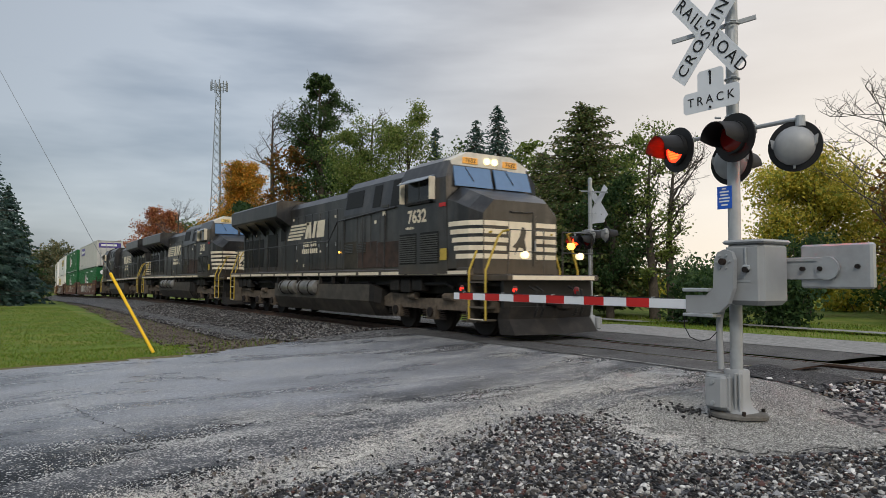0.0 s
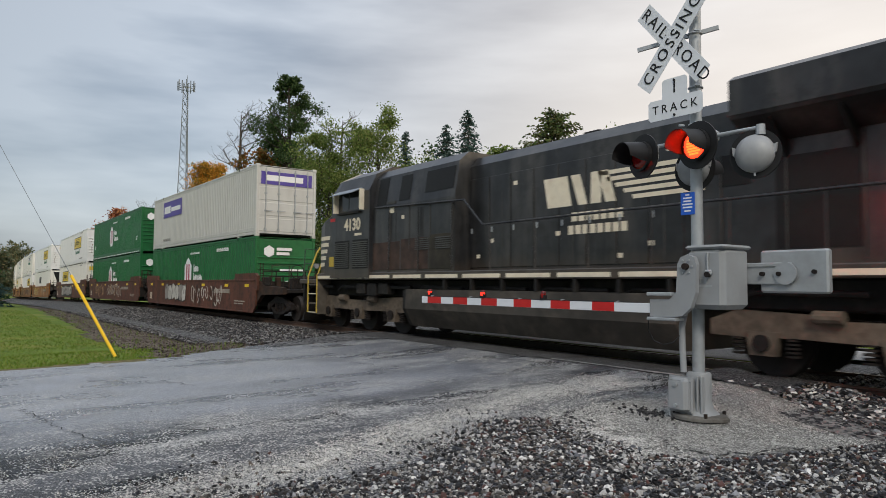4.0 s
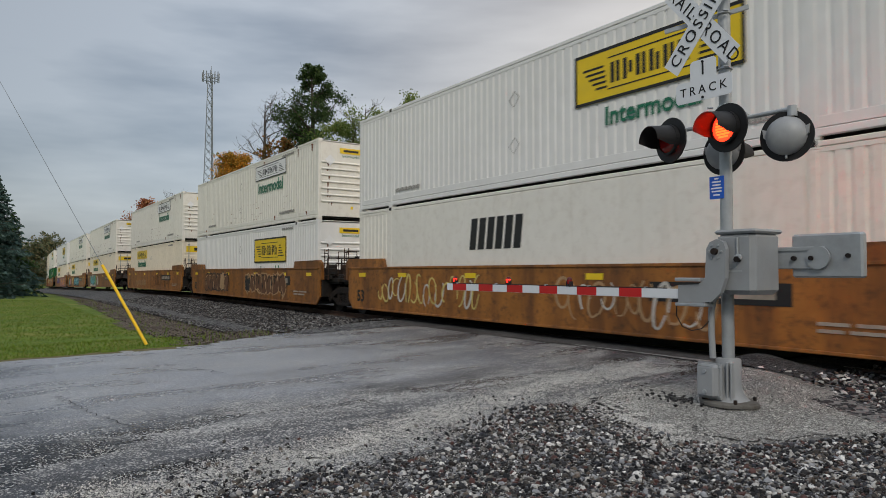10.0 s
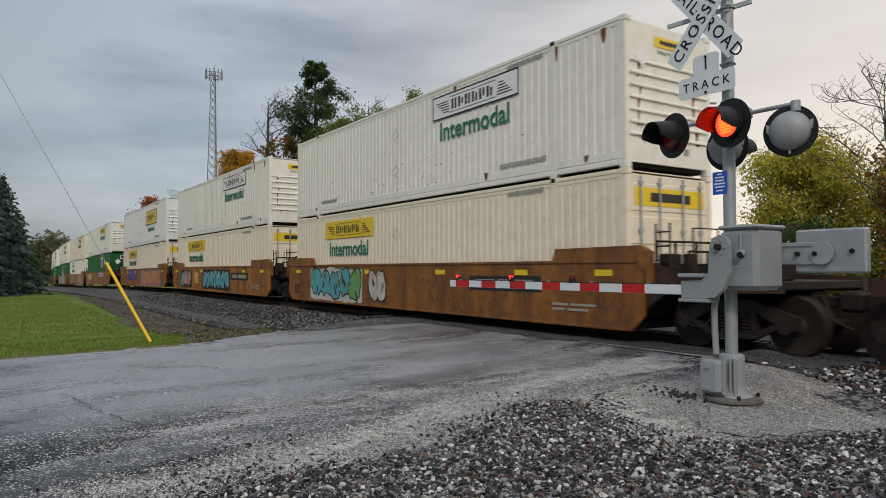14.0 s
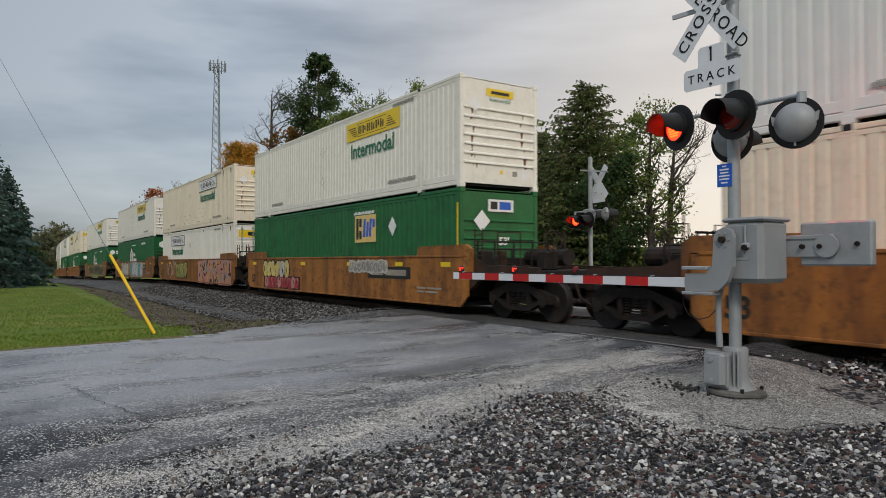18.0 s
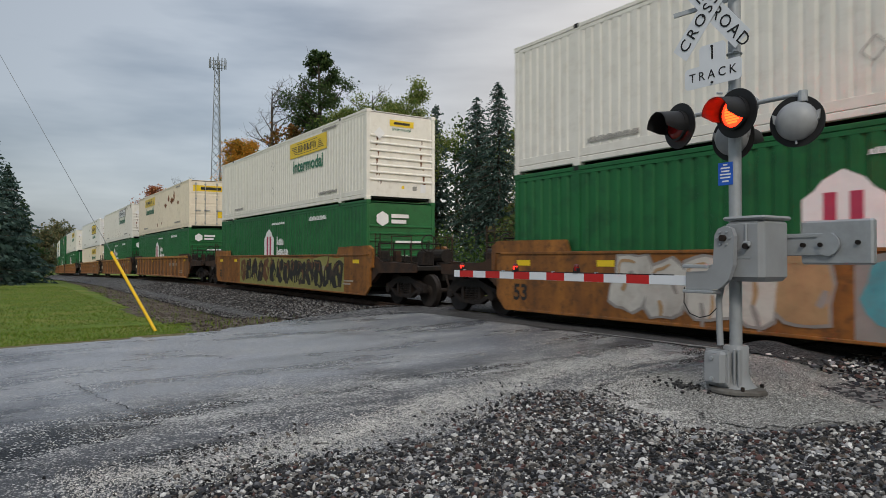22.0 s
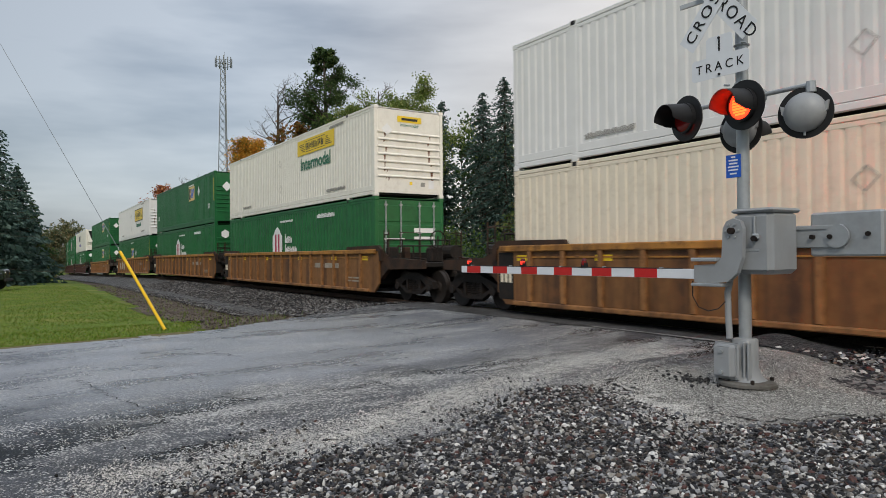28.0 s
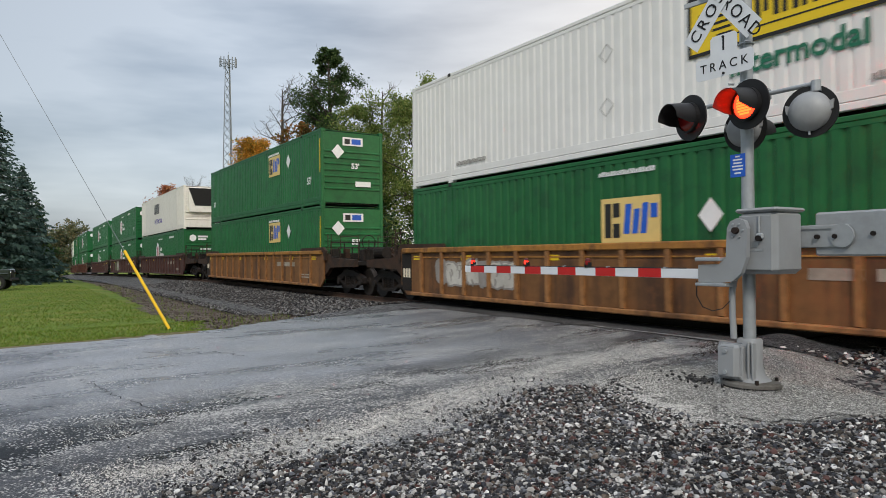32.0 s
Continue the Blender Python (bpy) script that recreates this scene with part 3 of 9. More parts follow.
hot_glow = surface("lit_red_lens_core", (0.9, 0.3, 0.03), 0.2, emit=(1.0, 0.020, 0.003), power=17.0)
# ground
asphalt = chip_seal("wet_worn_asphalt")
fresh_asphalt = speckled("dark_crossing_asphalt", [(0.020, 0.019, 0.019), (0.034, 0.033, 0.033), (0.055, 0.054, 0.053), (0.15, 0.148, 0.145)], 110, 0.6, 0.5, patch=(0.048, 0.046, 0.045), patch_scale=0.9)
concrete = speckled("rough_concrete", [(0.030, 0.029, 0.027), (0.115, 0.112, 0.103), (0.20, 0.195, 0.182), (0.40, 0.39, 0.365)], 95, 0.85, 0.8, patch=(0.085, 0.083, 0.077), patch_scale=1.4, patch_edge=(0.5, 0.75))
# near-black crushed stone: shade in the gaps between stones is put into it
grit = speckled("shade_dark_crushed_stone", [(0.006, 0.0062, 0.007), (0.013, 0.013, 0.014), (0.030, 0.030, 0.032), (0.22, 0.217, 0.21)], 75, 0.7, 1.0)
stones_mat = speckled("loose_stones", [(0.011, 0.0115, 0.013), (0.10, 0.105, 0.118), (0.024, 0.020, 0.018), (0.26, 0.265, 0.275), (0.014, 0.014, 0.016), (0.13, 0.105, 0.086), (0.42, 0.415, 0.40), (0.030, 0.033, 0.041), (0.085, 0.043, 0.037), (0.018, 0.018, 0.020), (0.62, 0.61, 0.59), (0.012, 0.012, 0.013), (0.18, 0.172, 0.16), (0.045, 0.045, 0.050), (0.016, 0.0155, 0.016), (0.33, 0.32, 0.30), (0.060, 0.055, 0.050)], 30, 0.42, 0.2, island=True)
ballast_mat = speckled("track_ballast", [(0.014, 0.0145, 0.016), (0.038, 0.037, 0.040), (0.080, 0.079, 0.081), (0.20, 0.196, 0.19)], 22, 0.9, 1.0)
dirt = speckled("brown_mud_track", [(0.050, 0.036, 0.025), (0.105, 0.080, 0.058), (0.18, 0.146, 0.112)], 24, 0.8, 1.0, patch=(0.060, 0.043, 0.030), patch_scale=0.9)
lawn = speckled("mown_grass_ground", [(0.060, 0.105, 0.013), (0.092, 0.150, 0.018), (0.13, 0.185, 0.026)], 30, 0.9, 0.5, patch=(0.200, 0.200, 0.050), patch_scale=0.6, patch_edge=(0.46, 0.66))
dead_turf = speckled("dead_tan_turf", [(0.10, 0.078, 0.040), (0.19, 0.155, 0.085), (0.12, 0.11, 0.035)], 45, 0.9, 0.8)
pale_road = speckled("pale_far_road", [(0.17, 0.17, 0.17), (0.22, 0.218, 0.212), (0.28, 0.275, 0.265)], 40, 0.8, 0.2)
# plants
bark = surface("rough_bark", (0.075, 0.062, 0.05), 0.9, vary=0.3, grain=12, bump=0.8, bump_scale=25)
twig = surface("bare_twigs", (0.10, 0.088, 0.078), 0.9, vary=0.2)
grass_blade = leafage("grass_blades", [(0.135, 0.21, 0.022), (0.175, 0.26, 0.032), (0.10, 0.17, 0.02), (0.22, 0.235, 0.055)])
chip_mat = speckled("pale_stone_chips", [(0.52, 0.515, 0.49), (0.34, 0.335, 0.32), (0.66, 0.65, 0.62), (0.12, 0.12, 0.118), (0.56, 0.545, 0.51), (0.44, 0.435, 0.42)], 30, 0.75, 0.2, island=True)
ballast_stone = speckled("ballast_stone_faces", [(0.026, 0.026, 0.029), (0.065, 0.064, 0.066), (0.13, 0.126, 0.121), (0.013, 0.013, 0.014), (0.24, 0.232, 0.225), (0.050, 0.039, 0.033)], 30, 0.8, 0.2, island=True)
car_rust = surface("rusty_brown_panel", (0.33, 0.155, 0.055), 0.6, edge=(0.46, 0.66), grime=((0.06, 0.032, 0.020), 0.65, 3.4), vary=0.25, grain=5, stain=(0.07, 0.035, 0.02), stain_amount=0.75, stain_scale=1.8, streak=True, bump=0.15, per_object=0.2)
gate_cap = surface("dark_red_lamp_cap", (0.10, 0.010, 0.010), 0.4)
gate_glow = surface("lit_gate_lens", (0.7, 0.03, 0.02), 0.25, emit=(1.0, 0.03, 0.015), power=1.6)
wet_dark = speckled("dark_wet_asphalt", [(0.008, 0.008, 0.009), (0.016, 0.016, 0.018), (0.03, 0.03, 0.033), (0.10, 0.10, 0.10)], 70, 0.8, 1.0)
truck_dust = surface("dusty_truck_casting", (0.125, 0.100, 0.076), 0.85, vary=0.4, grain=7, stain=(0.045, 0.034, 0.027), stain_amount=0.7, stain_scale=3, bump=0.2)
loco_dust = surface("tan_road_dust", (0.115, 0.100, 0.082), 0.8, vary=0.3, grain=4, stain=(0.045, 0.038, 0.032), stain_amount=0.6, stain_scale=2.2, bump=0.1)
grimy_end = surface("grimy_brown_car_end", (0.060, 0.030, 0.017), 0.7, vary=0.3, grain=6, edge=(0.40, 0.62), stain=(0.016, 0.012, 0.010), stain_amount=0.85, stain_scale=3.0, bump=0.2)
lamp_silver = surface("dull_silver_housing", (0.34, 0.35, 0.36), 0.55, 0.2, vary=0.12, grain=9, stain=(0.25, 0.25, 0.25), stain_amount=0.4)
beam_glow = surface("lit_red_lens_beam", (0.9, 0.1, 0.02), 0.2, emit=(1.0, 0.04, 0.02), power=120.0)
# rusty paint darkened between the stakes, whose shade is put into this colour
car_panel = surface("shade_dark_rusty_panel", (0.220, 0.104, 0.038), 0.62, vary=0.3, grain=5, edge=(0.44, 0.64), stain=(0.05, 0.026, 0.018), stain_amount=0.8, stain_scale=1.8, streak=True, grime=((0.20, 0.085, 0.032), 0.6, 2.6), bump=0.15, per_object=0.3)
mud_clod = speckled("brown_mud_clods", [(0.045, 0.034, 0.025), (0.085, 0.066, 0.049), (0.13, 0.104, 0.080), (0.022, 0.018, 0.015), (0.19, 0.17, 0.15)], 30, 0.85, 0.3, island=True)
tie_wood = surface("weathered_tie_timber", (0.075, 0.062, 0.052), 0.9, vary=0.3, grain=8, bump=0.4)

# ---------------------------------------------------------------- ground, road, track
def rail_level(x):
    return bend(-x)[2]


def middle(x):
    """The track's y where it passes x."""
    return bend(-x)[1] if x > -100 else TRACK_Y - 0.35 + (x + 100) ** 2 / 1950.0


def height(x, y):
    """Ground height: level lawn, a ballast bank along the track, the road rising to the rails."""
    off = abs(y - middle(x))
    bank = -0.20 if off < 1.6 else -0.20 - 0.30 * min(1.0, (off - 1.6) / 2.6)
    near = -0.10 - 0.13 * min(1.0, max(0.0, (TRACK_Y - 4.0 - y) / 7.0))
    rise = -0.015 if off < 2.2 else max(near, -0.015 - 0.085 * (off - 2.2) / 2.1)
    if y > TRACK_Y:
        rise = -0.015 if off < 2.4 else max(-0.16, -0.015 - 0.05 * (off - 2.4))
    road = min(1.0, max(0.0, min((x + 18.5) / 1.3, (-3.2 - x) / 2.0)))
    side = max(bank, -0.5) if off < 4.2 else (-0.5 + 0.22 * min(1.0, (off - 4.2) / 4.0))
    if x > -6 and y < 7.2:
        side = near
    z = side * (1 - road) + rise * road
    far = rail_level(max(x, -240)) if x < -40 else 0.0
    return z + far + 0.012 * noise.noise(Vector((x * 0.7, y * 0.7, 0)))


def sheet(name, x0, x1, y0, y1, step, lift, mat, keep=None, ragged=0.0, heap=None):
    """A piece of ground that follows the height, with an uneven edge."""
    nx, ny = max(1, round((x1 - x0) / step)), max(1, round((y1 - y0) / step))
    g, ids = Geo(), {}

    def vert(i, j):
        if (i, j) not in ids:
            x, y = x0 + (x1 - x0) * i / nx, y0 + (y1 - y0) * j / ny
            if ragged:
                x += ragged * noise.noise(Vector((x * 2.1, y * 2.1, 3)))
                y += ragged * noise.noise(Vector((x * 2.1, y * 2.1, 9)))
            ids[i, j] = len(g.v)
            g.v.append((x, y, height(x, y) + lift + (heap(x, y) if heap else 0.0)))
        return ids[i, j]
    for i in range(nx):
        for j in range(ny):
            x, y = x0 + (x1 - x0) * (i + 0.5) / nx, y0 + (y1 - y0) * (j + 0.5) / ny
            if keep is None or keep(x, y):
                g.f.append((vert(i, j), vert(i + 1, j), vert(i + 1, j + 1), vert(i, j + 1)))
    me = bpy.data.meshes.new(name)
    me.from_pydata(g.v, [], g.f)
    me.materials.append(mat)
    me.shade_smooth()
    return tagged(new(name, me), kind="structure")


def rough(x, y, k=0.5, s=1.0):
    return k * noise.noise(Vector((x * s, y * s, 5.5)))


# the ground: fine near the crossing, then wide rings out to the horizon
gx = [-3000, -1500, -800, -450, -300, -240, -200, -170, -150, -130, -115, -100] + [-100 + 2.0 * i for i in range(1, 63)] + [30, 45, 70, 120, 220, 450, 1000, 3000]
gy = [-3000, -1200, -500, -200, -90, -45, -25, -15] + [-14 + 1.0 * i for i in range(0, 62)] + [50, 56, 65, 80, 110, 160, 250, 500, 1200, 3000]
g = Geo()
for gxx in gx:
    for gyy in gy:
        g.v.append((gxx, gyy, height(gxx, gyy) - (0.3 if -13.5 < gxx < 32 and -8 < gyy < 14.5 else 0.05)))
for gi in range(len(gx) - 1):
    for gj in range(len(gy) - 1):
        a = gi * len(gy) + gj
        g.f.append((a, a + len(gy), a + len(gy) + 1, a + 1))
ground_me = bpy.data.meshes.new("ground")
ground_me.from_pydata(g.v, [], g.f)
ground_me.materials.append(lawn)
tagged(new("ground", ground_me), kind="structure", label="mown green grass ground with fallen leaves")


def left_edge(y):
    """West edge of the road: straight, then flared towards the rails."""
    return -14.35 - max(0.0, y - 3.0) * 0.42 - max(0.0, -y - 4) * 0.1


def pad_edge(x):
    """Near edge of the concrete pad, as y."""
    return 5.25 + max(0.0, -4.6 - x) * 1.15 + max(0.0, x + 3.5) * 2.4


def on_road(x, y):
    if y > 15.5:
        return False
    return left_edge(min(y, 10.5)) + rough(x, y, 0.25, 1.3) < x


sheet("road", -19.5, 9, -20, 9.25, 0.25, 0.012, asphalt, lambda x, y: on_road(x, y) and y < 9.2 and (x < -5.2 or y < 7.6), ragged=0.1)
sheet("crossing_road", -18.5, -5.4, 9.1, 14.6, 0.2, 0.02, fresh_asphalt, lambda x, y: x > left_edge(min(y, 10.5)) + 0.6 and x < -5.7 - 0.1 * (y - 8) and not 10.30 < y < 10.56 and not 11.74 < y < 12.0)
sheet("far_road", -120, 160, 14.4, 18.6, 0.8, 0.03, pale_road, lambda x, y: x > -19 + 0.5 * (y - 16))
sheet("gravel_lot", -6.5, 9, -6, 7.6, 0.15, 0.018, grit, lambda x, y: x > -4.3 - 0.28 * max(0.0, y - 1.2) + max(0.0, y - 5.6) * 0.75 + rough(x, y, 0.5, 1.4), ragged=0.1)
sheet("gravel_verge", -6.2, 30, 7.0, 14.6, 0.2, -0.06, grit)
sheet("concrete_pad", -6.2, 4.0, 5.2, 9.4, 0.07, 0.02, concrete, lambda x, y: y < 9.15 - (x + 5.6) * 0.30 and y > pad_edge(x) + rough(x, y, 0.25, 1.5) and x > -5.75 + rough(x, y, 0.15, 2), ragged=0.05)
sheet("asphalt_mound", -6.3, -4.3, 8.9, 10.42, 0.08, 0.03, wet_dark, lambda x, y: x < -4.7 + rough(x, y, 0.3, 1.5) and y > 9.05 - (x + 5.6) * 0.3, ragged=0.06, heap=lambda x, y: 0.15 * math.exp(-((x + 5.75) / 0.45) ** 2 - ((y - 9.55) / 0.32) ** 2))
sheet("garden_path", -23, -5, 21.8, 22.6, 0.4, 0.035, pale_road)

sheet("mud_verge", -75, -13.6, 2.6, 8.2, 0.25, -0.036, dirt, lambda x, y: y < middle(x) - 4.0 + rough(x, y, 0.4, 0.7) and y > 3.85 + max(0.0, -20 - x) * 0.04 + rough(x, y, 0.5, 0.4) + rough(x, y, 0.2, 2.0), ragged=0.1)


def along(name, half_in, half_out, lift, mat, x_from, x_to, step=1.5):
    """A strip of ground that follows the track."""
    g = Geo()
    xs = [x_from + (x_to - x_from) * i / round((x_to - x_from) / step) for i in range(round((x_to - x_from) / step) + 1)]
    ys = [half_in + (half_out - half_in) * j / 9 for j in range(10)]
    for x in xs:
        for yy in ys:
            y = middle(x) + yy + rough(x, yy, 0.12, 0.9)
            g.v.append((x, y, height(x, y) + lift))
    for i in range(len(xs) - 1):
        for j in range(9):
            a = i * 10 + j
            g.f.append((a, a + 10, a + 11, a + 1))
    me = bpy.data.meshes.new(name)
    me.from_pydata(g.v, [], g.f)
    me.materials.append(mat)
    me.shade_smooth()
    return tagged(new(name, me), kind="structure")


sheet("lawn_edge", -18, -13.2, -12, 3.4, 0.12, 0.0, dead_turf, lambda x, y: left_edge(y) - 0.30 + rough(x, y, 0.25, 1.9) < x < left_edge(y) + 0.3, ragged=0.06)
along("ballast_bank", -4.9, 6.5, 0.02, ballast_mat, -260, -15.2, 0.75)
along("ballast_bank", -3.0, 3.4, 0.012, ballast_mat, -4.6, 150)


def rail_line(name, offset):
    """One rail: head, web and foot along the whole track."""
    prof = [(-0.07, -0.17), (0.07, -0.17), (0.07, -0.155), (0.012, -0.13), (0.012, -0.045), (0.036, -0.035), (0.036, -0.003), (0.028, 0.0), (-0.028, 0.0), (-0.036, -0.003), (-0.036, -0.035), (-0.012, -0.045), (-0.012, -0.13), (-0.07, -0.155)]
    rings = []
    ds = list(range(-150, 40, 10)) + list(range(40, 420, 5))
    for d in reversed(ds):
        x, y, z, a = bend(d)
        c, s = math.cos(a), -math.sin(a)
        rings.append([(x - s * (offset + p), y + c * (offset + p), z + q - 0.004) for p, q in prof])
    ob = part(name, Geo().loft(rings), rail_rust, None, "rusty steel rail with a worn bright head")
    head = Geo()
    for j in range(len(rings) - 1):
        a, b = rings[j], rings[j + 1]
        head.poly([(a[7][0], a[7][1], a[7][2] + 0.002), (a[8][0], a[8][1], a[8][2] + 0.002), (b[8][0], b[8][1], b[8][2] + 0.002), (b[7][0], b[7][1], b[7][2] + 0.002)])
    part("rail_head", head, tread_steel, ob)
    return tagged(ob, category="rail", group="rails of the track", kind="structure")


rail_line("rail", -0.7535)
rail_line("rail", 0.7535)


def crack(points, width, seed):
    """A crack in the asphalt: a thin dark ragged strip."""
    rnd, g = random.Random(seed), Geo()
    path = []
    for (xa, ya), (xb, yb) in zip(points, points[1:]):
        for k in range(9):
            f = k / 9
            path.append((xa + (xb - xa) * f + rnd.uniform(-0.06, 0.06), ya + (yb - ya) * f + rnd.uniform(-0.06, 0.06)))
    for (xa, ya), (xb, yb) in zip(path, path[1:]):
        d = Vector((yb - ya, xa - xb)).normalized() * width * rnd.uniform(0.4, 1.2)
        za, zb = height(xa, ya) + 0.026, height(xb, yb) + 0.026
        g.poly([(xa - d.x, ya - d.y, za), (xb - d.x, yb - d.y, zb), (xb + d.x, yb + d.y, zb), (xa + d.x, ya + d.y, za)])
    return tagged(part("crack", g, tar_black), kind="structure", label="dark ragged crack in worn asphalt")


def drift_line(y):
    """Middle of the drift of pale chips beside the loose stone, as x."""
    return -5.35 - 0.32 * min(4.4, max(0.0, y - 2.2)) + 0.12 * math.sin(y * 2.1)


def chip_share(x, y):
    """How thickly the pale chips lie."""
    streak = noise.noise(Vector((x * 1.6, y * 0.55, 7.0))) + 0.55 * noise.noise(Vector((x * 4.2, y * 1.9, 2.0))) + 0.3 * noise.noise(Vector((x * 11, y * 6, 4.0)))
    mid_x = drift_line(y)
    band = math.exp(-((x - mid_x) / 0.5) ** 2)
    edge = math.exp(-((y - pad_edge(x) - 0.02) / 0.30) ** 2) if -6.0 < x < -3.4 else 0.0
    share = max(band, edge, 0.02) + 0.8 * streak - 0.16
    if x < -8.0:
        share -= 0.10 * (-8.0 - x)
    if y > 5.9 and x > -5.2 and edge < 0.3:
        share -= 0.2
    return share


tar_black = surface("crack_dirt", (0.018, 0.018, 0.018), 0.8)
crack([(-9.9, 0.80), (-9.48, 0.88), (-8.36, 1.06), (-7.24, 1.30), (-6.76, 1.26)], 0.006, 1)
crack([(-11.9, 1.9), (-11.4, 2.3), (-10.9, 2.9), (-10.3, 3.0)], 0.008, 2)
crack([(-10.9, 9.16), (-9.4, 9.18), (-8.4, 9.14), (-7.4, 9.16), (-6.3, 9.12)], 0.016, 3)
crack([(-13.0, 5.2), (-12.2, 5.8), (-11.6, 6.2), (-10.7, 6.4)], 0.007, 4)
crack([(-10.9, 8.3), (-10.0, 8.5), (-9.2, 8.62), (-8.3, 8.6)], 0.010, 5)
crack([(-13.4, 0.2), (-12.6, 0.8), (-12.4, 1.6)], 0.006, 6)
crack([(-3.1, 6.4), (-3.3, 5.9), (-3.5, 5.5), (-3.9, 5.45), (-4.2, 5.7)], 0.012, 7)
seam_dust = surface("pale_seam_dust", (0.34, 0.335, 0.32), 0.85, vary=0.3, grain=30)
tagged(part("road_seam", Geo().box(-9.2, -6.25, 9.19, 9.235, height(-8, 9.2) + 0.0, height(-8, 9.2) + 0.028), seam_dust), kind="structure", label="pale dusty seam between road and crossing asphalt")

# timber ties, where the ballast shows them
tie_bed = thing("tie_row", "row of weathered timber ties under the rails", "ties", kind="structure")
tie_mesh = Geo().box(-0.115, 0.115, -1.3, 1.3, -0.30, -0.165, 0.012).mesh("tie", tie_wood)
for k_tie in range(110):
    x_tie = -4.6 + 0.53 * k_tie if k_tie < 40 else -17.6 - 0.53 * (k_tie - 40)
    part("tie", tie_mesh, tie_wood, tie_bed, at=pose(x_tie, middle(x_tie), rail_level(x_tie)))

# ---------------------------------------------------------------- containers
C_LEN, C_WID, C_HIGH = 16.154, 2.591, 2.896
mesh_store = {}


def stored(key, make, mat, smooth=None):
    """Alike pieces share one mesh."""
    k = (key, mat.name)
    if k not in mesh_store:
        mesh_store[k] = make().mesh(key, mat, smooth)
    return mesh_store[k]


def ribbed_wall(side, period, depth, groove):
    """A long wall pressed into upright ribs."""
    def make():
        g, pts, x = Geo(), [], -7.98
        n = round(15.96 / period)
        p = 15.96 / n
        y0, y1 = 1.2955 - depth - 0.012, 1.2955 - 0.012
        for i in range(n):
            a = -7.98 + i * p
            pts += [(a, y0), (a + p * groove, y0), (a + p * (groove + 0.10), y1), (a + p * 0.90, y1)]
        pts.append((7.98, y0))
        for lo, hi in ((0.33, 2.74),):
            rings = [[(x, side * y, z) for x, y in pts] for z in (lo, hi)]
            g.loft(rings, caps=False, closed=False)
        return g
    return make


def nose_wall():
    """The closed end: one sheet pressed into level ribs."""
    prof = [(8.0, 0.12), (8.045, 0.12)]
    for i in range(7):
        z = 0.62 + i * 0.235
        prof += [(8.045, z), (8.085, z + 0.012), (8.085, z + 0.045), (8.045, z + 0.075)]
    prof += [(8.045, 2.8), (8.0, 2.8)]
    return Geo().prism(prof, "y", -1.16, 1.16)


def door_wall():
    prof = [(8.0, 0.12), (8.03, 0.12)]
    for k in range(4):
        z = 0.2 + k * 0.63
        prof += [(8.03, z), (8.045, z + 0.02), (8.045, z + 0.52), (8.03, z + 0.54)]
    prof += [(8.03, 2.8), (8.0, 2.8)]
    return Geo().prism(prof, "y", -1.16, 1.16)


def lock_bar(y):
    def make():
        g = Geo().tube([(8.075, y, 0.15), (8.075, y, 2.76)], 0.022, 6)
        for z in (0.25, 1.0, 1.7, 2.6):
            g.box(8.045, 8.1, y - 0.05, y + 0.05, z, z + 0.06)
        return g.add(Geo().box(8.07, 8.1, y - 0.02, y + 0.28, 1.02, 1.06))
    return make


def corner_post(sx, sy):
    def make():
        g = Geo()
        x0, x1 = sorted((sx * 7.93, sx * 8.065))
        y0, y1 = sorted((sy * 1.16, sy * 1.29))
        g.box(x0, x1, y0, y1, 0.12, 2.78, 0.015)
        for z0, z1 in ((0.0, 0.125), (2.775, 2.896)):
            a0, a1 = sorted((sx * 7.90, sx * 8.077))
            b0, b1 = sorted((sy * 1.13, sy * 1.2955))
            g.box(a0, a1, b0, b1, z0, z1, 0.012)
        return g
    return make


def lift_post(sx, sy):
    def make():
        y0, y1 = sorted((sy * 1.22, sy * 1.2945))
        x = sx * 6.1
        g = Geo().box(x - 0.075, x + 0.075, y0, y1, 0.12, 2.78, 0.01)
        y0, y1 = sorted((sy * 1.15, sy * 1.299))
        return g.box(x - 0.10, x + 0.10, y0, y1, 2.76, 2.9, 0.01).box(x - 0.10, x + 0.10, y0, y1, 0.0, 0.125, 0.01)
    return make


def long_rail(sy, z0, z1, w):
    def make():
        y0, y1 = sorted((sy * (1.2955 - w), sy * 1.2945))
        return Geo().box(-7.93, 7.93, y0, y1, z0, z1, 0.012)
    return make


def roof_sheet():
    g = Geo()
    rings = []
    for i in range(33):
        x = -7.95 + 15.9 * i / 32
        z = 2.872 + (0.012 if i % 2 else 0.0)
        rings.append([(x, -1.26, 2.85), (x, 1.26, 2.85), (x, 1.2, z), (x, -1.2, z)])
    return g.loft(rings)


def plate(x0, x1, z0, z1, y=-1.2995, t=0.005):
    return Geo().box(x0, x1, y - t, y, z0, z1)


def oblong(cx, cz, pts, y=-1.301, t=0.005):
    """A flat shape from an outline of (x, z)."""
    return Geo().prism([(cx + a, cz + b) for a, b in pts], "y", y - t, y)


def bars(x0, x1, z0, h, n, y=-1.3):
    """A line of small marks too fine to read: one ragged bar."""
    n *= 2
    pts, w = [(x0, z0), (x1, z0)], (x1 - x0) / n
    for i in reversed(range(n)):
        a = x0 + i * w
        top = z0 + h * (1.0 if i % 3 else 0.8)
        pts += [(a + w, z0 + h * 0.12), (a + w, top), (a + w * 0.3, top), (a + w * 0.3, z0 + h * 0.12)]
    return Geo().prism(pts, "y", y - 0.004, y)


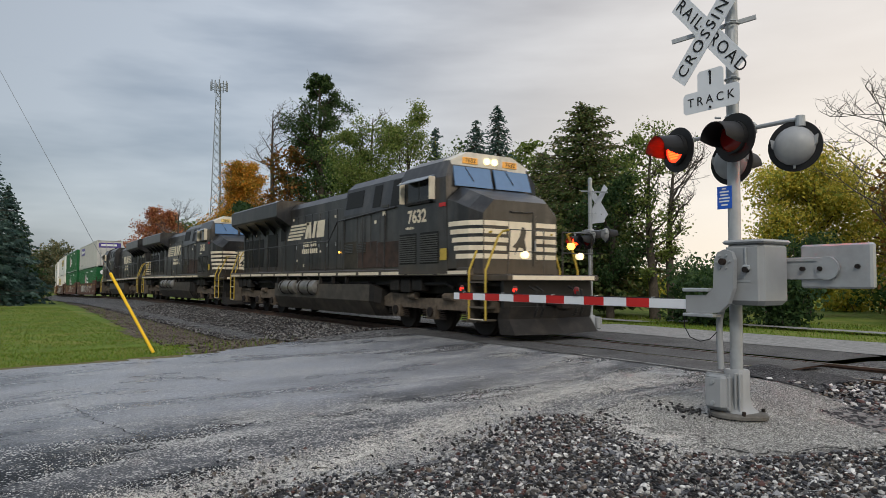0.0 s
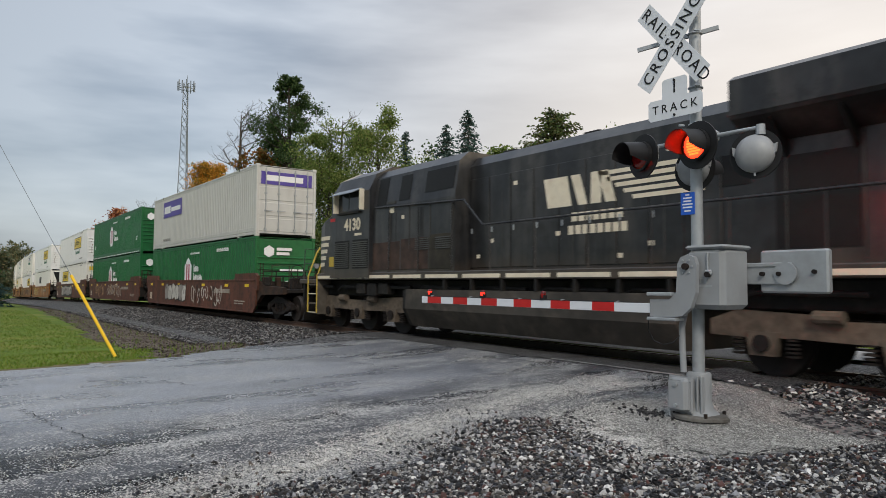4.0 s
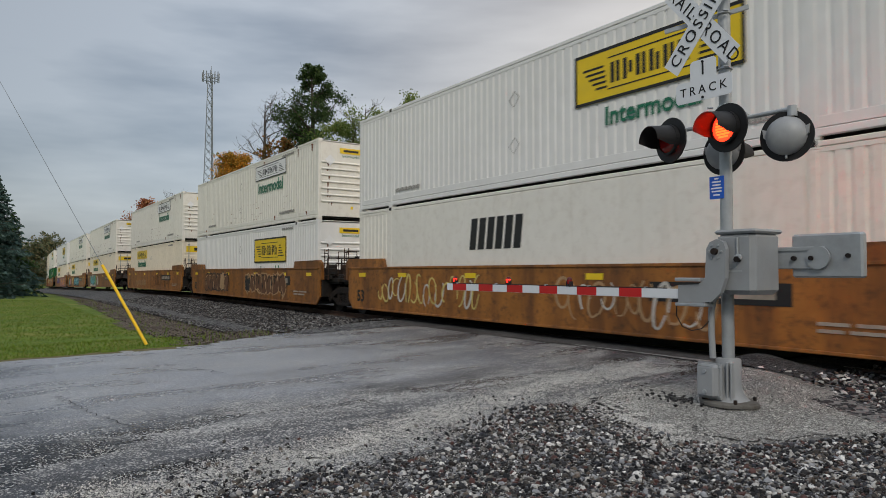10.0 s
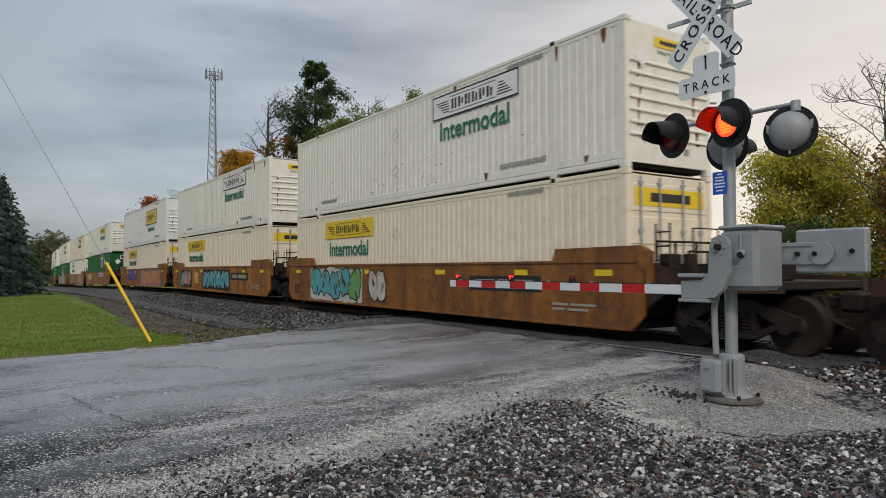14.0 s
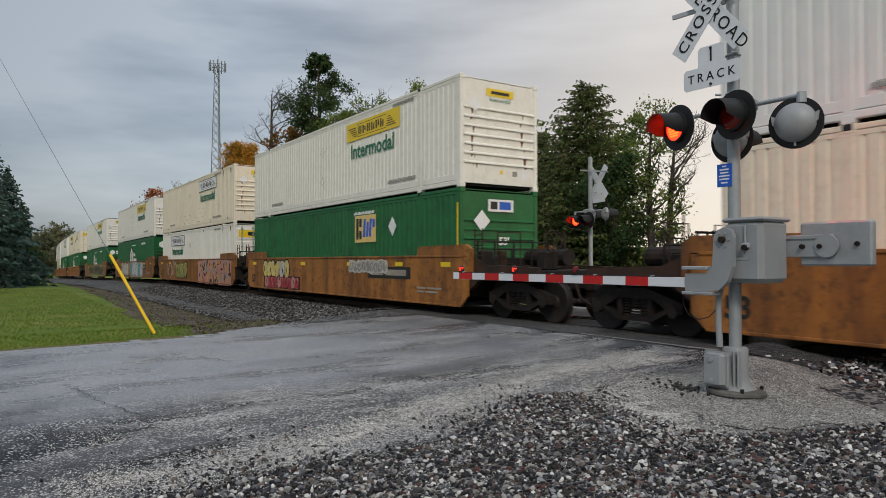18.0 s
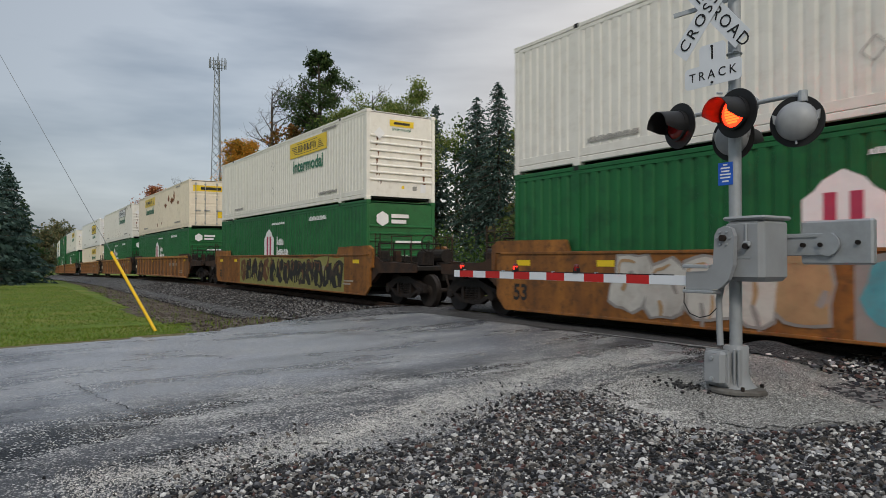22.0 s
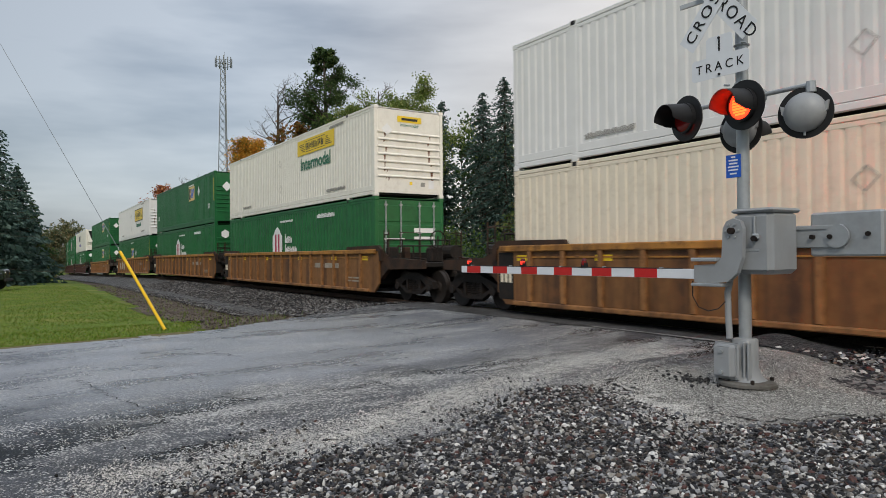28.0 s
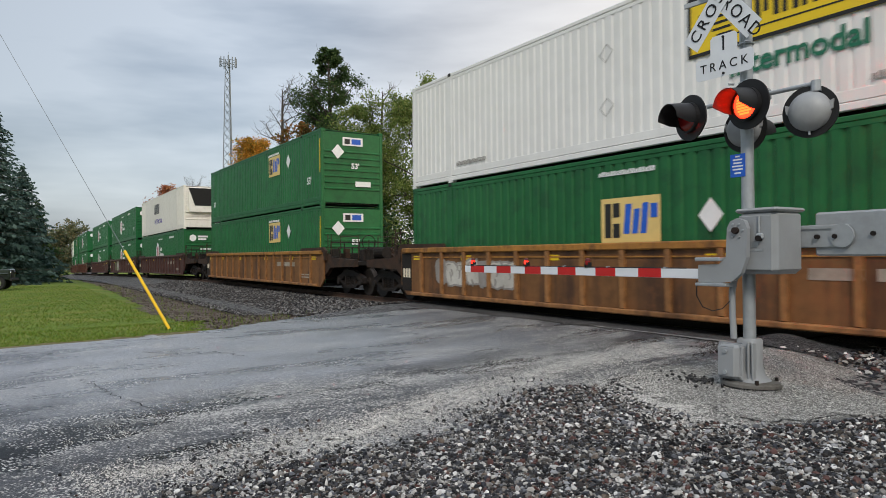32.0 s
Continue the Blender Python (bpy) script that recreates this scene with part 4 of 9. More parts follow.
def diamond(cx, cz, r, y=-1.3):
    return oblong(cx, cz, ((-r, 0), (0, -r * 1.2), (r, 0), (0, r * 1.2)), y)


def frame_lines(x0, x1, z0, z1, w, y=-1.302):
    return Geo().box(x0, x1, y - 0.004, y, z0, z0 + w).box(x0, x1, y - 0.004, y, z1 - w, z1).box(x0, x0 + w, y - 0.004, y, z0 + w, z1 - w).box(x1 - w, x1, y - 0.004, y, z0 + w, z1 - w)


def mark_block(x0, x1, z0, z1, mat_name_y=-1.305):
    """The blocky dark name on a sign: plain bars with slanted ends and speed lines beside them."""
    g, y, h = Geo(), mat_name_y, z1 - z0
    w = x1 - x0
    a, b = x0 + w * 0.24, x0 + w * 0.76
    n = 6
    for i in range(n):
        p, q = a + (b - a) * i / n, a + (b - a) * (i + 0.72) / n
        lo, hi, t = z0 + h * 0.26, z1 - h * 0.26, (q - p) * 0.36
        g.box(p, p + t * 1.15, y - 0.004, y, lo, hi)
        g.box(q - t, q, y - 0.004, y, lo + (0.12 * h if i % 3 == 1 else 0.0), hi - (0.10 * h if i % 2 else 0.0))
    for k in range(5):
        z = z0 + h * (0.18 + k * 0.125)
        g.box(x0 + w * (0.13 - 0.024 * k), x0 + w * (0.215 - 0.006 * k), y - 0.004, y, z, z + h * 0.05)
        g.box(x0 + w * (0.785 + 0.006 * k), x0 + w * (0.955 - 0.024 * k), y - 0.004, y, z, z + h * 0.05)
    g.box(x0 + w * 0.22, x0 + w * 0.78, y - 0.004, y, z0 + h * 0.12, z0 + h * 0.15)
    g.box(x0 + w * 0.22, x0 + w * 0.78, y - 0.004, y, z1 - h * 0.15, z1 - h * 0.12)
    return g


HOUSE = ((-0.30, -0.72), (0.30, -0.72), (0.58, -0.44), (0.58, 0.34), (0.40, 0.46), (0.28, 0.60), (0, 0.74), (-0.28, 0.60), (-0.40, 0.46), (-0.58, 0.34), (-0.58, -0.44))
HEX = ((-0.5, -0.28), (0, -0.58), (0.5, -0.28), (0.5, 0.28), (0, 0.58), (-0.5, 0.28))


def badge_marks(ob, cx, flip):
    """White pointed badge with a dark red bar figure, and two rows of white blocks beside it."""
    p = part("badge", oblong(cx - 0.92, 1.53, HOUSE), sign_white, ob)
    g = Geo()
    for dx in (-0.27, 0.09):
        g.box(cx - 0.92 + dx, cx - 0.92 + dx + 0.18, -1.311, -1.306, 1.02, 1.95)
    part("badge_figure", g, sign_red, p)
    for j, n in ((0, 5), (1, 3)):
        z = 1.15 + 0.42 * j
        for i in range(n):
            x = cx + 0.02 + i * 0.27
            part("mark_block", Geo().box(x, x + 0.09, -1.306, -1.3, z, z + (0.26 if i else 0.36)).box(x + 0.13, x + 0.215, -1.306, -1.3, z, z + (0.26 if i % 2 else 0.20)), sign_white, ob)
    part("mark_bar", bars(cx - 0.6, cx + 0.9, 2.42, 0.09, 9), sign_white, ob)
    part("mark_bar", bars(3.4, 5.0, 2.42, 0.15, 8), sign_white, ob)
    fives = letters("53'", 0.26, sign_white, 0.003, bold=0.01)
    part("length_mark", fives, sign_white, ob, at=Matrix.Translation((7.0, -1.302, 0.95)) @ NEAR_FACE)
    part("length_mark", fives, sign_white, ob, at=Matrix.Translation((-7.2, -1.302, 0.95)) @ NEAR_FACE)


def panel_marks(ob, cx, z):
    p = part("panel", plate(cx - 0.72, cx + 0.72, z - 0.43, z + 0.43), sign_cream, ob)
    g = Geo().box(cx - 0.62, cx - 0.46, -1.310, -1.305, z - 0.33, z + 0.33).box(cx - 0.41, cx - 0.24, -1.310, -1.305, z - 0.33, z - 0.06).box(cx - 0.41, cx - 0.24, -1.310, -1.305, z + 0.06, z + 0.33)
    part("panel_mark", g, sign_black, p)
    g = Geo()
    for a, b, c in ((-0.15, 0.0, 0.3), (0.06, 0.20, 0.2), (0.26, 0.40, 0.3)):
        g.prism([(cx + a, z - 0.26), (cx + b, z - 0.26), (cx + b + 0.06, z + c), (cx + a + 0.06, z + c)], "y", -1.310, -1.305)
    g.box(cx + 0.50, cx + 0.66, -1.310, -1.305, z + 0.02, z + 0.28)
    part("panel_mark", g, sign_blue, p)
    part("hazard_diamond", diamond(cx + 1.75, z, 0.24), sign_white, ob)
    part("mark_bar", bars(cx - 0.8, cx + 0.6, 2.5, 0.09, 9), sign_white, ob)
    fives = letters("53'", 0.26, sign_white, 0.003, bold=0.01)
    part("length_mark", fives, sign_white, ob, at=Matrix.Translation((6.9, -1.302, 1.0)) @ NEAR_FACE)
    part("length_mark", fives, sign_white, ob, at=Matrix.Translation((-7.2, -1.302, 1.0)) @ NEAR_FACE)
    part("yellow_height_mark", Geo().box(7.94, 8.0, -1.306, -1.3, 1.25, 2.5), sign_yellow, ob)


def sign_marks(ob, cx, style):
    """A sign with a dark blocky name, and the word under it."""
    word = letters("Intermodal", 0.46, sign_green if style != "box" else sign_black, 0.003, bold=0.012)
    if style == "box":
        p = part("sign", plate(cx - 1.85, cx + 1.85, 1.40, 2.42), sign_yellow, ob)
        part("sign_border", frame_lines(cx - 1.85, cx + 1.85, 1.40, 2.42, 0.06, -1.305), sign_black, p)
        part("sign_name", mark_block(cx - 1.75, cx + 1.75, 1.5, 2.32), sign_black, p)
        word = letters("Intermodal", 0.34, sign_green, 0.003, bold=0.012)
        part("word", word, sign_green, ob, at=Matrix.Translation((cx, -1.302, 1.08)) @ NEAR_FACE)
    else:
        mat = sign_yellow if style == "yellow" else sign_white
        p = part("sign", plate(cx - 1.76, cx + 1.76, 2.04, 2.62), mat, ob)
        if style == "outline":
            part("sign_border", frame_lines(cx - 1.76, cx + 1.76, 2.02, 2.64, 0.035, -1.305), sign_black, p)
        part("sign_name", mark_block(cx - 1.7, cx + 1.7, 2.06, 2.60), sign_black, p)
        part("word", word, sign_green, ob, at=Matrix.Translation((cx, -1.302, 1.66)) @ NEAR_FACE)
    if style == "outline":
        rnd, g = random.Random(78), Geo()
        for k in range(60):
            c = rnd.choice((-4.4, -2.1, -0.6, 1.3, 2.2, 4.9)) + rnd.gauss(0, 0.45)
            z, w = rnd.choice((0.42, 0.5, 0.62, 0.85, 1.1)) + rnd.uniform(-0.03, 0.03), rnd.uniform(0.005, 0.017)
            g.prism([(c - w, z), (c - w * 0.5, z - w * rnd.uniform(1.0, 4.0)), (c + w * 0.6, z - w), (c + w, z + w * 0.6), (c, z + w)], "y", -1.299, -1.288)
        part("rust_specks", g, rust_mark, ob)
        for k in range(6):
            x, z, h = rnd.uniform(-7.6, 7.6), (0.2, 2.76)[k % 2], rnd.uniform(0.12, 0.45)
            lo, hi = (z, z + h * 0.5) if z < 1 else (z - h, z)
            w = rnd.uniform(0.02, 0.07)
            part("rust_run", Geo().prism([(x - w * 0.4, lo), (x + w * 0.3, lo + 0.02), (x + w, (lo + hi) / 2), (x + w * 1.2, hi), (x - w * 1.3, hi), (x - w, (lo + hi) / 2)], "y", -1.3, -1.296), rust_mark, ob)
    for z in (0.95, 2.0):
        part("hazard_mark", frame_lines(-0.62, -0.38, z - 0.14, z + 0.14, 0.012).turned(Matrix.Translation((-0.5, 0, z)) @ Matrix.Rotation(radians(45), 4, "Y") @ Matrix.Translation((0.5, 0, -z))), sign_grey, ob)
    part("mark_bar", bars(4.3, 5.9, 0.42, 0.10, 9), sign_grey, ob)
    part("mark_bar", bars(-5.8, -4.5, 0.42, 0.10, 9), sign_grey, ob)
    part("mark_bar", bars(4.6, 5.8, 2.66, 0.09, 9), sign_grey, ob)


def container(name, label, paint, end="nose", marks=(), near=1):
    """A 53-foot container; near tells which way its closed end looks (1: ahead)."""
    ob = thing(name, label, "container", "containers on the train")
    period, depth, groove = (0.27, 0.036, 0.26) if paint is green_paint else (0.23, 0.022, 0.14)
    for s in (-1, 1):
        part("side_wall", stored("side_wall%d" % s, ribbed_wall(s, period, depth, groove), paint), paint, ob)
        part("bottom_rail", stored("bottom_rail%d" % s, long_rail(s, 0.058, 0.17, 0.10), paint), paint, ob)
        part("top_rail", stored("top_rail%d" % s, long_rail(s, 2.80, 2.885, 0.08), paint), paint, ob)
        part("top_band", stored("top_band%d" % s, lambda: ybox(s, -7.93, 7.93, 1.20, 1.287, 2.72, 2.795, 0.006), paint), paint, ob)
        part("bottom_band", stored("bottom_band%d" % s, lambda: ybox(s, -7.93, 7.93, 1.20, 1.286, 0.18, 0.345, 0.008), paint), paint, ob)
        for k in (-1, 1):
            part("corner_post", stored("corner_post%d%d" % (s, k), corner_post(k, s), paint), paint, ob)
            part("lift_post", stored("lift_post%d%d" % (s, k), lift_post(k, s), paint), paint, ob)
            part("lift_casting", stored("lift_casting%d%d" % (s, k), lambda: ybox(s, k * 6.1 - 0.07, k * 6.1 + 0.07, 1.20, 1.306, 2.80, 2.893, 0.01), dark_gap), dark_gap, ob)
    part("roof", stored("container_roof", roof_sheet, paint), paint, ob)
    part("underframe", stored("container_floor", lambda: Geo().box(-7.93, 7.93, -1.2, 1.2, 0.06, 0.14), dark_gap), dark_gap, ob)
    front, back = (nose_wall, door_wall) if end == "nose" else (door_wall, nose_wall)
    turn = pose(0, 0, 0, 0, 0, 180)
    f = part("closed_end" if end == "nose" else "door_end", stored("front_%s" % end, front, paint), paint, ob)
    part("door_end" if end == "nose" else "closed_end", stored("back_%s" % end, back, paint), paint, ob, at=turn)
    if end == "doors":
        for y in (-0.9, -0.35, 0.35, 0.9):
            part("lock_bar", stored("lock_bar%g" % y, lock_bar(y), galv), galv, f)
    return ob, f


def end_sign(f, y0, y1, z0, z1, mat, x=8.088):
    """A small plate on the end wall that looks ahead."""
    return part("end_plate", Geo().box(x - 0.004, x, y0, y1, z0, z1), mat, f)


def end_extras(f, kind):
    if kind == "signed":
        p = end_sign(f, -0.45, 0.45, 2.42, 2.62, sign_yellow, 8.06)
        part("end_plate_name", Geo().box(8.061, 8.065, -0.3, 0.3, 2.48, 2.56), sign_black, p)
        rnd = random.Random(31)
        for y in (-0.84, 0.80):
            g = Geo()
            for k in range(9):
                z, w, h = 0.66 + 0.235 * (k % 7), rnd.uniform(0.015, 0.055), rnd.uniform(0.08, 0.32)
                c = y + rnd.uniform(-0.09, 0.09)
                g.prism([(c - w * 0.3, z - h), (c + w * 0.2, z - h * 0.9), (c + w * 0.7, z - h * 0.4), (c + w, z), (c - w, z), (c - w * 0.6, z - h * 0.5)], "x", 8.046, 8.0495)
            part("rust_run", g, rust_mark, f)
        end_sign(f, 0.72, 0.92, 0.30, 0.58, sign_white, 8.052)
        end_sign(f, 0.42, 0.58, 0.36, 0.50, sign_grey, 8.052)
        part("word", letters("Intermodal", 0.11, sign_green, 0.002), sign_green, f, at=pose(8.050, 0.0, 2.33, 90, 0, 90))
        end_sign(f, 0.0, 0.10, 0.40, 0.5, sign_yellow, 8.052)
        part("hazard_mark", Geo().box(8.084, 8.088, -0.98, -0.70, 2.0, 2.28).turned(Matrix.Translation((0, -0.84, 2.14)) @ Matrix.Rotation(radians(45), 4, "X") @ Matrix.Translation((0, 0.84, -2.14))), sign_white, f)
    elif kind == "signed_doors":
        p = end_sign(f, -1.05, 1.05, 2.2, 2.55, sign_yellow, 8.052)
        part("end_plate_name", Geo().box(8.053, 8.058, -0.6, 0.6, 2.29, 2.46), sign_black, p)
        end_sign(f, 0.4, 0.8, 0.6, 1.0, sign_yellow, 8.052)
    elif kind == "badged":
        part("badge", Geo().prism([(-0.72 + 0.42 * a, 2.3 + 0.42 * b) for a, b in HEX], "x", 8.084, 8.09), sign_white, f)
        part("mark_bar", Geo().box(8.084, 8.09, -0.4, 0.25, 2.34, 2.46).box(8.084, 8.09, -0.4, 0.15, 2.16, 2.28), sign_white, f)
        part("mark_bar", Geo().box(8.084, 8.09, -0.25, 0.75, 1.52, 1.60), sign_white, f)
        part("length_mark", letters("53'", 0.2, sign_white, 0.003, bold=0.01), sign_white, f, at=pose(8.088, 0.15, 1.0, 90, 0, 90))
    elif kind == "panelled":
        p = end_sign(f, -0.42, 0.42, 2.3, 2.62, sign_white)
        part("panel_mark", Geo().box(8.089, 8.093, -0.34, -0.12, 2.36, 2.56), sign_black, p)
        part("panel_mark", Geo().box(8.089, 8.093, -0.05, 0.33, 2.36, 2.56), sign_blue, p)
        part("hazard_diamond", Geo().prism([(-0.62 + a, 2.05 + b) for a, b in ((-0.26, 0), (0, -0.28), (0.26, 0), (0, 0.28))], "x", 8.084, 8.09), sign_white, f)
        part("length_mark", letters("53'", 0.2, sign_white, 0.003, bold=0.01), sign_white, f, at=pose(8.088, 0.1, 1.52, 90, 0, 90))
        part("mark_bar", Geo().box(8.084, 8.09, 0.1, 0.75, 0.75, 0.95), sign_white, f)


def white_box(style, end, paint, label):
    ob, f = container("freight_container", label, paint, end)
    sign_marks(ob, 3.25 if end == "nose" else -3.65, style)
    end_extras(f, "signed" if end == "nose" else "signed_doors")
    return ob


def rusted_box():
    """An aged cream box with a faded sign and broad rust patches."""
    ob = white_box("yellow", "doors", cream_paint, "aged cream container with broad rust patches and a yellow sign")
    rnd = random.Random(9)
    for cx, cz, w, h in ((1.6, 1.75, 0.45, 0.16), (2.5, 2.15, 0.30, 0.22), (3.5, 1.95, 0.55, 0.20), (4.1, 2.2, 0.22, 0.34), (5.2, 1.7, 0.25, 0.12), (-1.0, 0.55, 0.10, 0.14), (0.4, 0.6, 0.08, 0.12)):
        rim = [(cx + w * math.cos(a) * rnd.uniform(0.45, 1.1), cz + h * math.sin(a) * rnd.uniform(0.5, 1.2)) for a in (2 * math.pi * k / 22 for k in range(22))]
        part("rust_patch", Geo().prism(rim, "y", -1.296, -1.2855), rust_mark, ob)
    return ob


def badge_box(end, label):
    ob, f = container("freight_container", label, green_paint, end)
    badge_marks(ob, 0.0, 1)
    if end == "nose":
        end_extras(f, "badged")
    else:
        part("mark_bar", Geo().box(8.05, 8.056, -0.95, -0.2, 1.5, 1.56).box(8.05, 8.056, 0.15, 0.95, 1.5, 1.62).box(8.05, 8.056, 0.15, 0.95, 1.75, 1.90).box(8.05, 8.056, -0.95, -0.2, 0.5, 0.65).box(8.05, 8.056, 0.15, 0.95, 0.5, 0.65), sign_white, f)
    return ob


def taped_box():
    """A badge box with a line of white reflective dashes along its bottom rail."""
    ob = badge_box("nose", "dark green container with a badge and white reflective dashes")
    for k in range(30):
        part("reflective_dash", stored("reflective_dash", lambda: Geo().box(-0.16, 0.16, -1.300, -1.2945, 0.09, 0.145), sign_white), sign_white, ob, at=pose(-7.6 + k * 0.52, 0, 0))
    return ob


def panel_box(cx, z, label):
    ob, f = container("freight_container", label, green_paint, "nose")
    panel_marks(ob, cx, z)
    end_extras(f, "panelled")
    return ob


def grey_box():
    ob, f = container("freight_container", "light grey corrugated container with a purple side panel", grey_paint, "doors")
    p = part("panel", plate(-5.9, -2.35, 1.70, 2.56), sign_purple, ob)
    part("panel_mark", Geo().box(-5.7, -4.5, -1.310, -1.305, 1.92, 2.30).box(-4.35, -2.6, -1.310, -1.305, 1.98, 2.2), sign_white, p)
    p = part("panel", Geo().box(8.046, 8.052, -1.1, 1.1, 2.1, 2.62), sign_purple, f)
    part("panel_mark", Geo().box(8.053, 8.058, -0.9, 0.7, 2.25, 2.48), sign_white, p)
    part("mark_bar", bars(-5.9, -4.4, 0.42, 0.13, 9), sign_grey, ob)
    return ob


def reefer_box(grey):
    """A refrigerated container: flat white sides, a cooling unit with a dark slanted grille ahead."""
    ob, f = container("refrigerated_container", "white refrigerated container with a black cooling unit on its front", white_paint, "nose")
    part("smooth_panel", Geo().box(-6.0, 6.0, -1.302, -1.297, 0.18, 2.76), white_paint, ob)
    u = part("cooling_unit", Geo().box(8.05, 8.30, -1.0, 1.0, 1.1, 2.75, 0.04), white_paint, f)
    part("grille", Geo().prism([(-1.02, 2.7), (1.02, 2.7), (0.62, 1.55), (-0.62, 1.55)], "x", 8.28, 8.33), loco_grille, u)
    g = Geo()
    for i in range(6):
        g.prism([(-2.2 + i * 0.33, 1.55), (-1.95 + i * 0.33, 1.55), (-1.85 + i * 0.33, 2.3), (-2.1 + i * 0.33, 2.3)], "y", -1.308, -1.303)
    part("dark_marks", g, sign_black, ob)
    part("word", letters("INTERMODAL", 0.34, sign_purple, 0.003, bold=0.01), sign_purple, ob, at=Matrix.Translation((-0.6, -1.304, 0.95)) @ NEAR_FACE)
    return ob


def put_away(ob):
    """Keeps a first piece out of the scene once its copies stand."""
    for o in (*ob.children_recursive, ob):
        bpy.data.objects.remove(o)


BOXES = {
    "y": lambda: white_box("yellow", "nose", white_paint, "white corrugated container with a yellow side sign"),
    "Y": lambda: white_box("yellow", "doors", cream_paint, "cream corrugated container with a yellow sign, doors ahead"),
    "b": lambda: white_box("box", "nose", cool_paint, "clean white container with a black-bordered yellow sign"),
    "B": lambda: white_box("box", "doors", white_paint, "white container with a black-bordered yellow sign, doors ahead"),
    "o": lambda: white_box("outline", "nose", white_paint, "white container with an outlined black and white sign"),
    "O": lambda: white_box("outline", "doors", white_paint, "off-white container with an outlined sign, doors ahead"),
    "q": lambda: white_box("outline", "nose", cream_paint, "aged cream container with an outlined sign and rust specks"),
    "c": lambda: white_box("yellow", "nose", cream_paint, "aged cream container with a yellow sign and rust runs"),
    "h": lambda: badge_box("nose", "dark green corrugated container with a white badge"),
    "H": lambda: badge_box("doors", "dark green container with a white badge, doors ahead"),
    "e": lambda: panel_box(2.85, 2.04, "dark green container with a yellow square panel"),
    "E": lambda: panel_box(0.05, 1.63, "dark green container with a yellow square panel amidships"),
    "t": taped_box,
    "R": rusted_box,
    "g": grey_box,
    "p": lambda: reefer_box(False),
}

# ---------------------------------------------------------------- well cars
def ybox(s, x0, x1, ya, yb, z0, z1, c=0.0):
    a, b = sorted((s * ya, s * yb))
    return Geo().box(x0, x1, a, b, z0, z1, c)


def wheel_pair():
    """Two flanged wheels on an axle, about the origin."""
    g = Geo()
    for s in (-1, 1):
        rings = []
        for y, r in ((0.66, 0.10), (0.66, 0.485), (0.69, 0.487), (0.70, 0.46), (0.80, 0.455), (0.80, 0.40), (0.775, 0.36), (0.765, 0.16), (0.80, 0.13), (0.81, 0.08)):
            rings.append([(r * math.cos(a), s * y, r * math.sin(a)) for a in (2 * math.pi * k / 24 for k in range(24))])
        g.loft(rings)
    g.tube([(0, -1.0, 0), (0, 1.0, 0)], 0.075, 10)
    return g


def side_frame(s, base=0.89):
    """A cast truck side: bowed beam, bearing ends and coil springs."""
    def make():
        y0, y1 = sorted((s * 0.93, s * 1.08))
        b = base
        g = Geo().prism([(-b - 0.17, 0.42), (-b - 0.17, 0.62), (-b + 0.1, 0.70), (-0.30, 0.86), (0.30, 0.86), (b - 0.1, 0.70), (b + 0.17, 0.62), (b + 0.17, 0.42), (b - 0.15, 0.48), (0.42, 0.66), (0.30, 0.66), (-0.30, 0.66), (-0.42, 0.66), (-b + 0.15, 0.48)], "y", y0, y1)
        g.prism([(-b + 0.05, 0.47), (-0.38, 0.24), (0.38, 0.24), (b - 0.05, 0.47), (b - 0.2, 0.49), (0.34, 0.33), (-0.34, 0.33), (-b + 0.2, 0.49)], "y", y0, y1)
        g.box(-0.40, -0.31, y0, y1, 0.33, 0.68).box(0.31, 0.40, y0, y1, 0.33, 0.68)
        for x in (-b, b):
            g.tube([(x, s * 1.03, 0.455), (x, s * 1.13, 0.455)], 0.11, 10)
        return g
    return make


def springs(s):
    def make():
        g = Geo()
        for x in (-0.2, 0.0, 0.2):
            for k in range(6):
                z = 0.34 + k * 0.055
                g.tube([(x, s * 1.0, z), (x, s * 1.0, z + 0.03)], 0.082, 8)
        return g
    return make


def bogie(parent, x, base=0.89):
    """A two-axle truck under a car."""
    t = part("truck", stored("truck_bolster", lambda: Geo().box(-0.2, 0.2, -1.0, 1.0, 0.5, 0.78, 0.04), bogie_iron), bogie_iron, parent, "grimy cast iron two-axle truck", at=pose(x, 0, 0))
    for s in (-1, 1):
        part("side_frame", stored("side_frame%d" % s, side_frame(s), bogie_iron), bogie_iron, t)
        part("spring_group", stored("springs%d" % s, springs(s), bogie_iron), bogie_iron, t)
        part("wheelset", stored("wheel_pair", wheel_pair, wheel_steel, 40), wheel_steel, t, at=pose(s * base, 0, 0.457))
    return t




def well_side(s, ribbed):
    """One long side of the well: a deep plate with a top chord, raised ends and, on some cars, stakes."""
    def make():
        y0, y1 = sorted((s * 1.36, s * 1.42))
        g = Geo().prism([(-8.55, 0.50), (-8.25, 0.22), (8.25, 0.22), (8.55, 0.50), (8.55, 1.48), (-8.55, 1.48)], "y", y0, y1)
        a0, a1 = sorted((s * 1.33, s * 1.50))
        if not ribbed:
            g.box(-8.4, 8.4, a0, s * 1.445 if s > 0 else a1, 1.46, 1.52, 0.01) if s > 0 else g.box(-8.4, 8.4, -1.445, a1, 1.46, 1.52, 0.01)
            b0, b1 = sorted((s * 1.38, s * 1.44))
            g.box(-7.9, 7.9, b0, b1, 0.215, 0.27, 0.01)
        return g
    return make


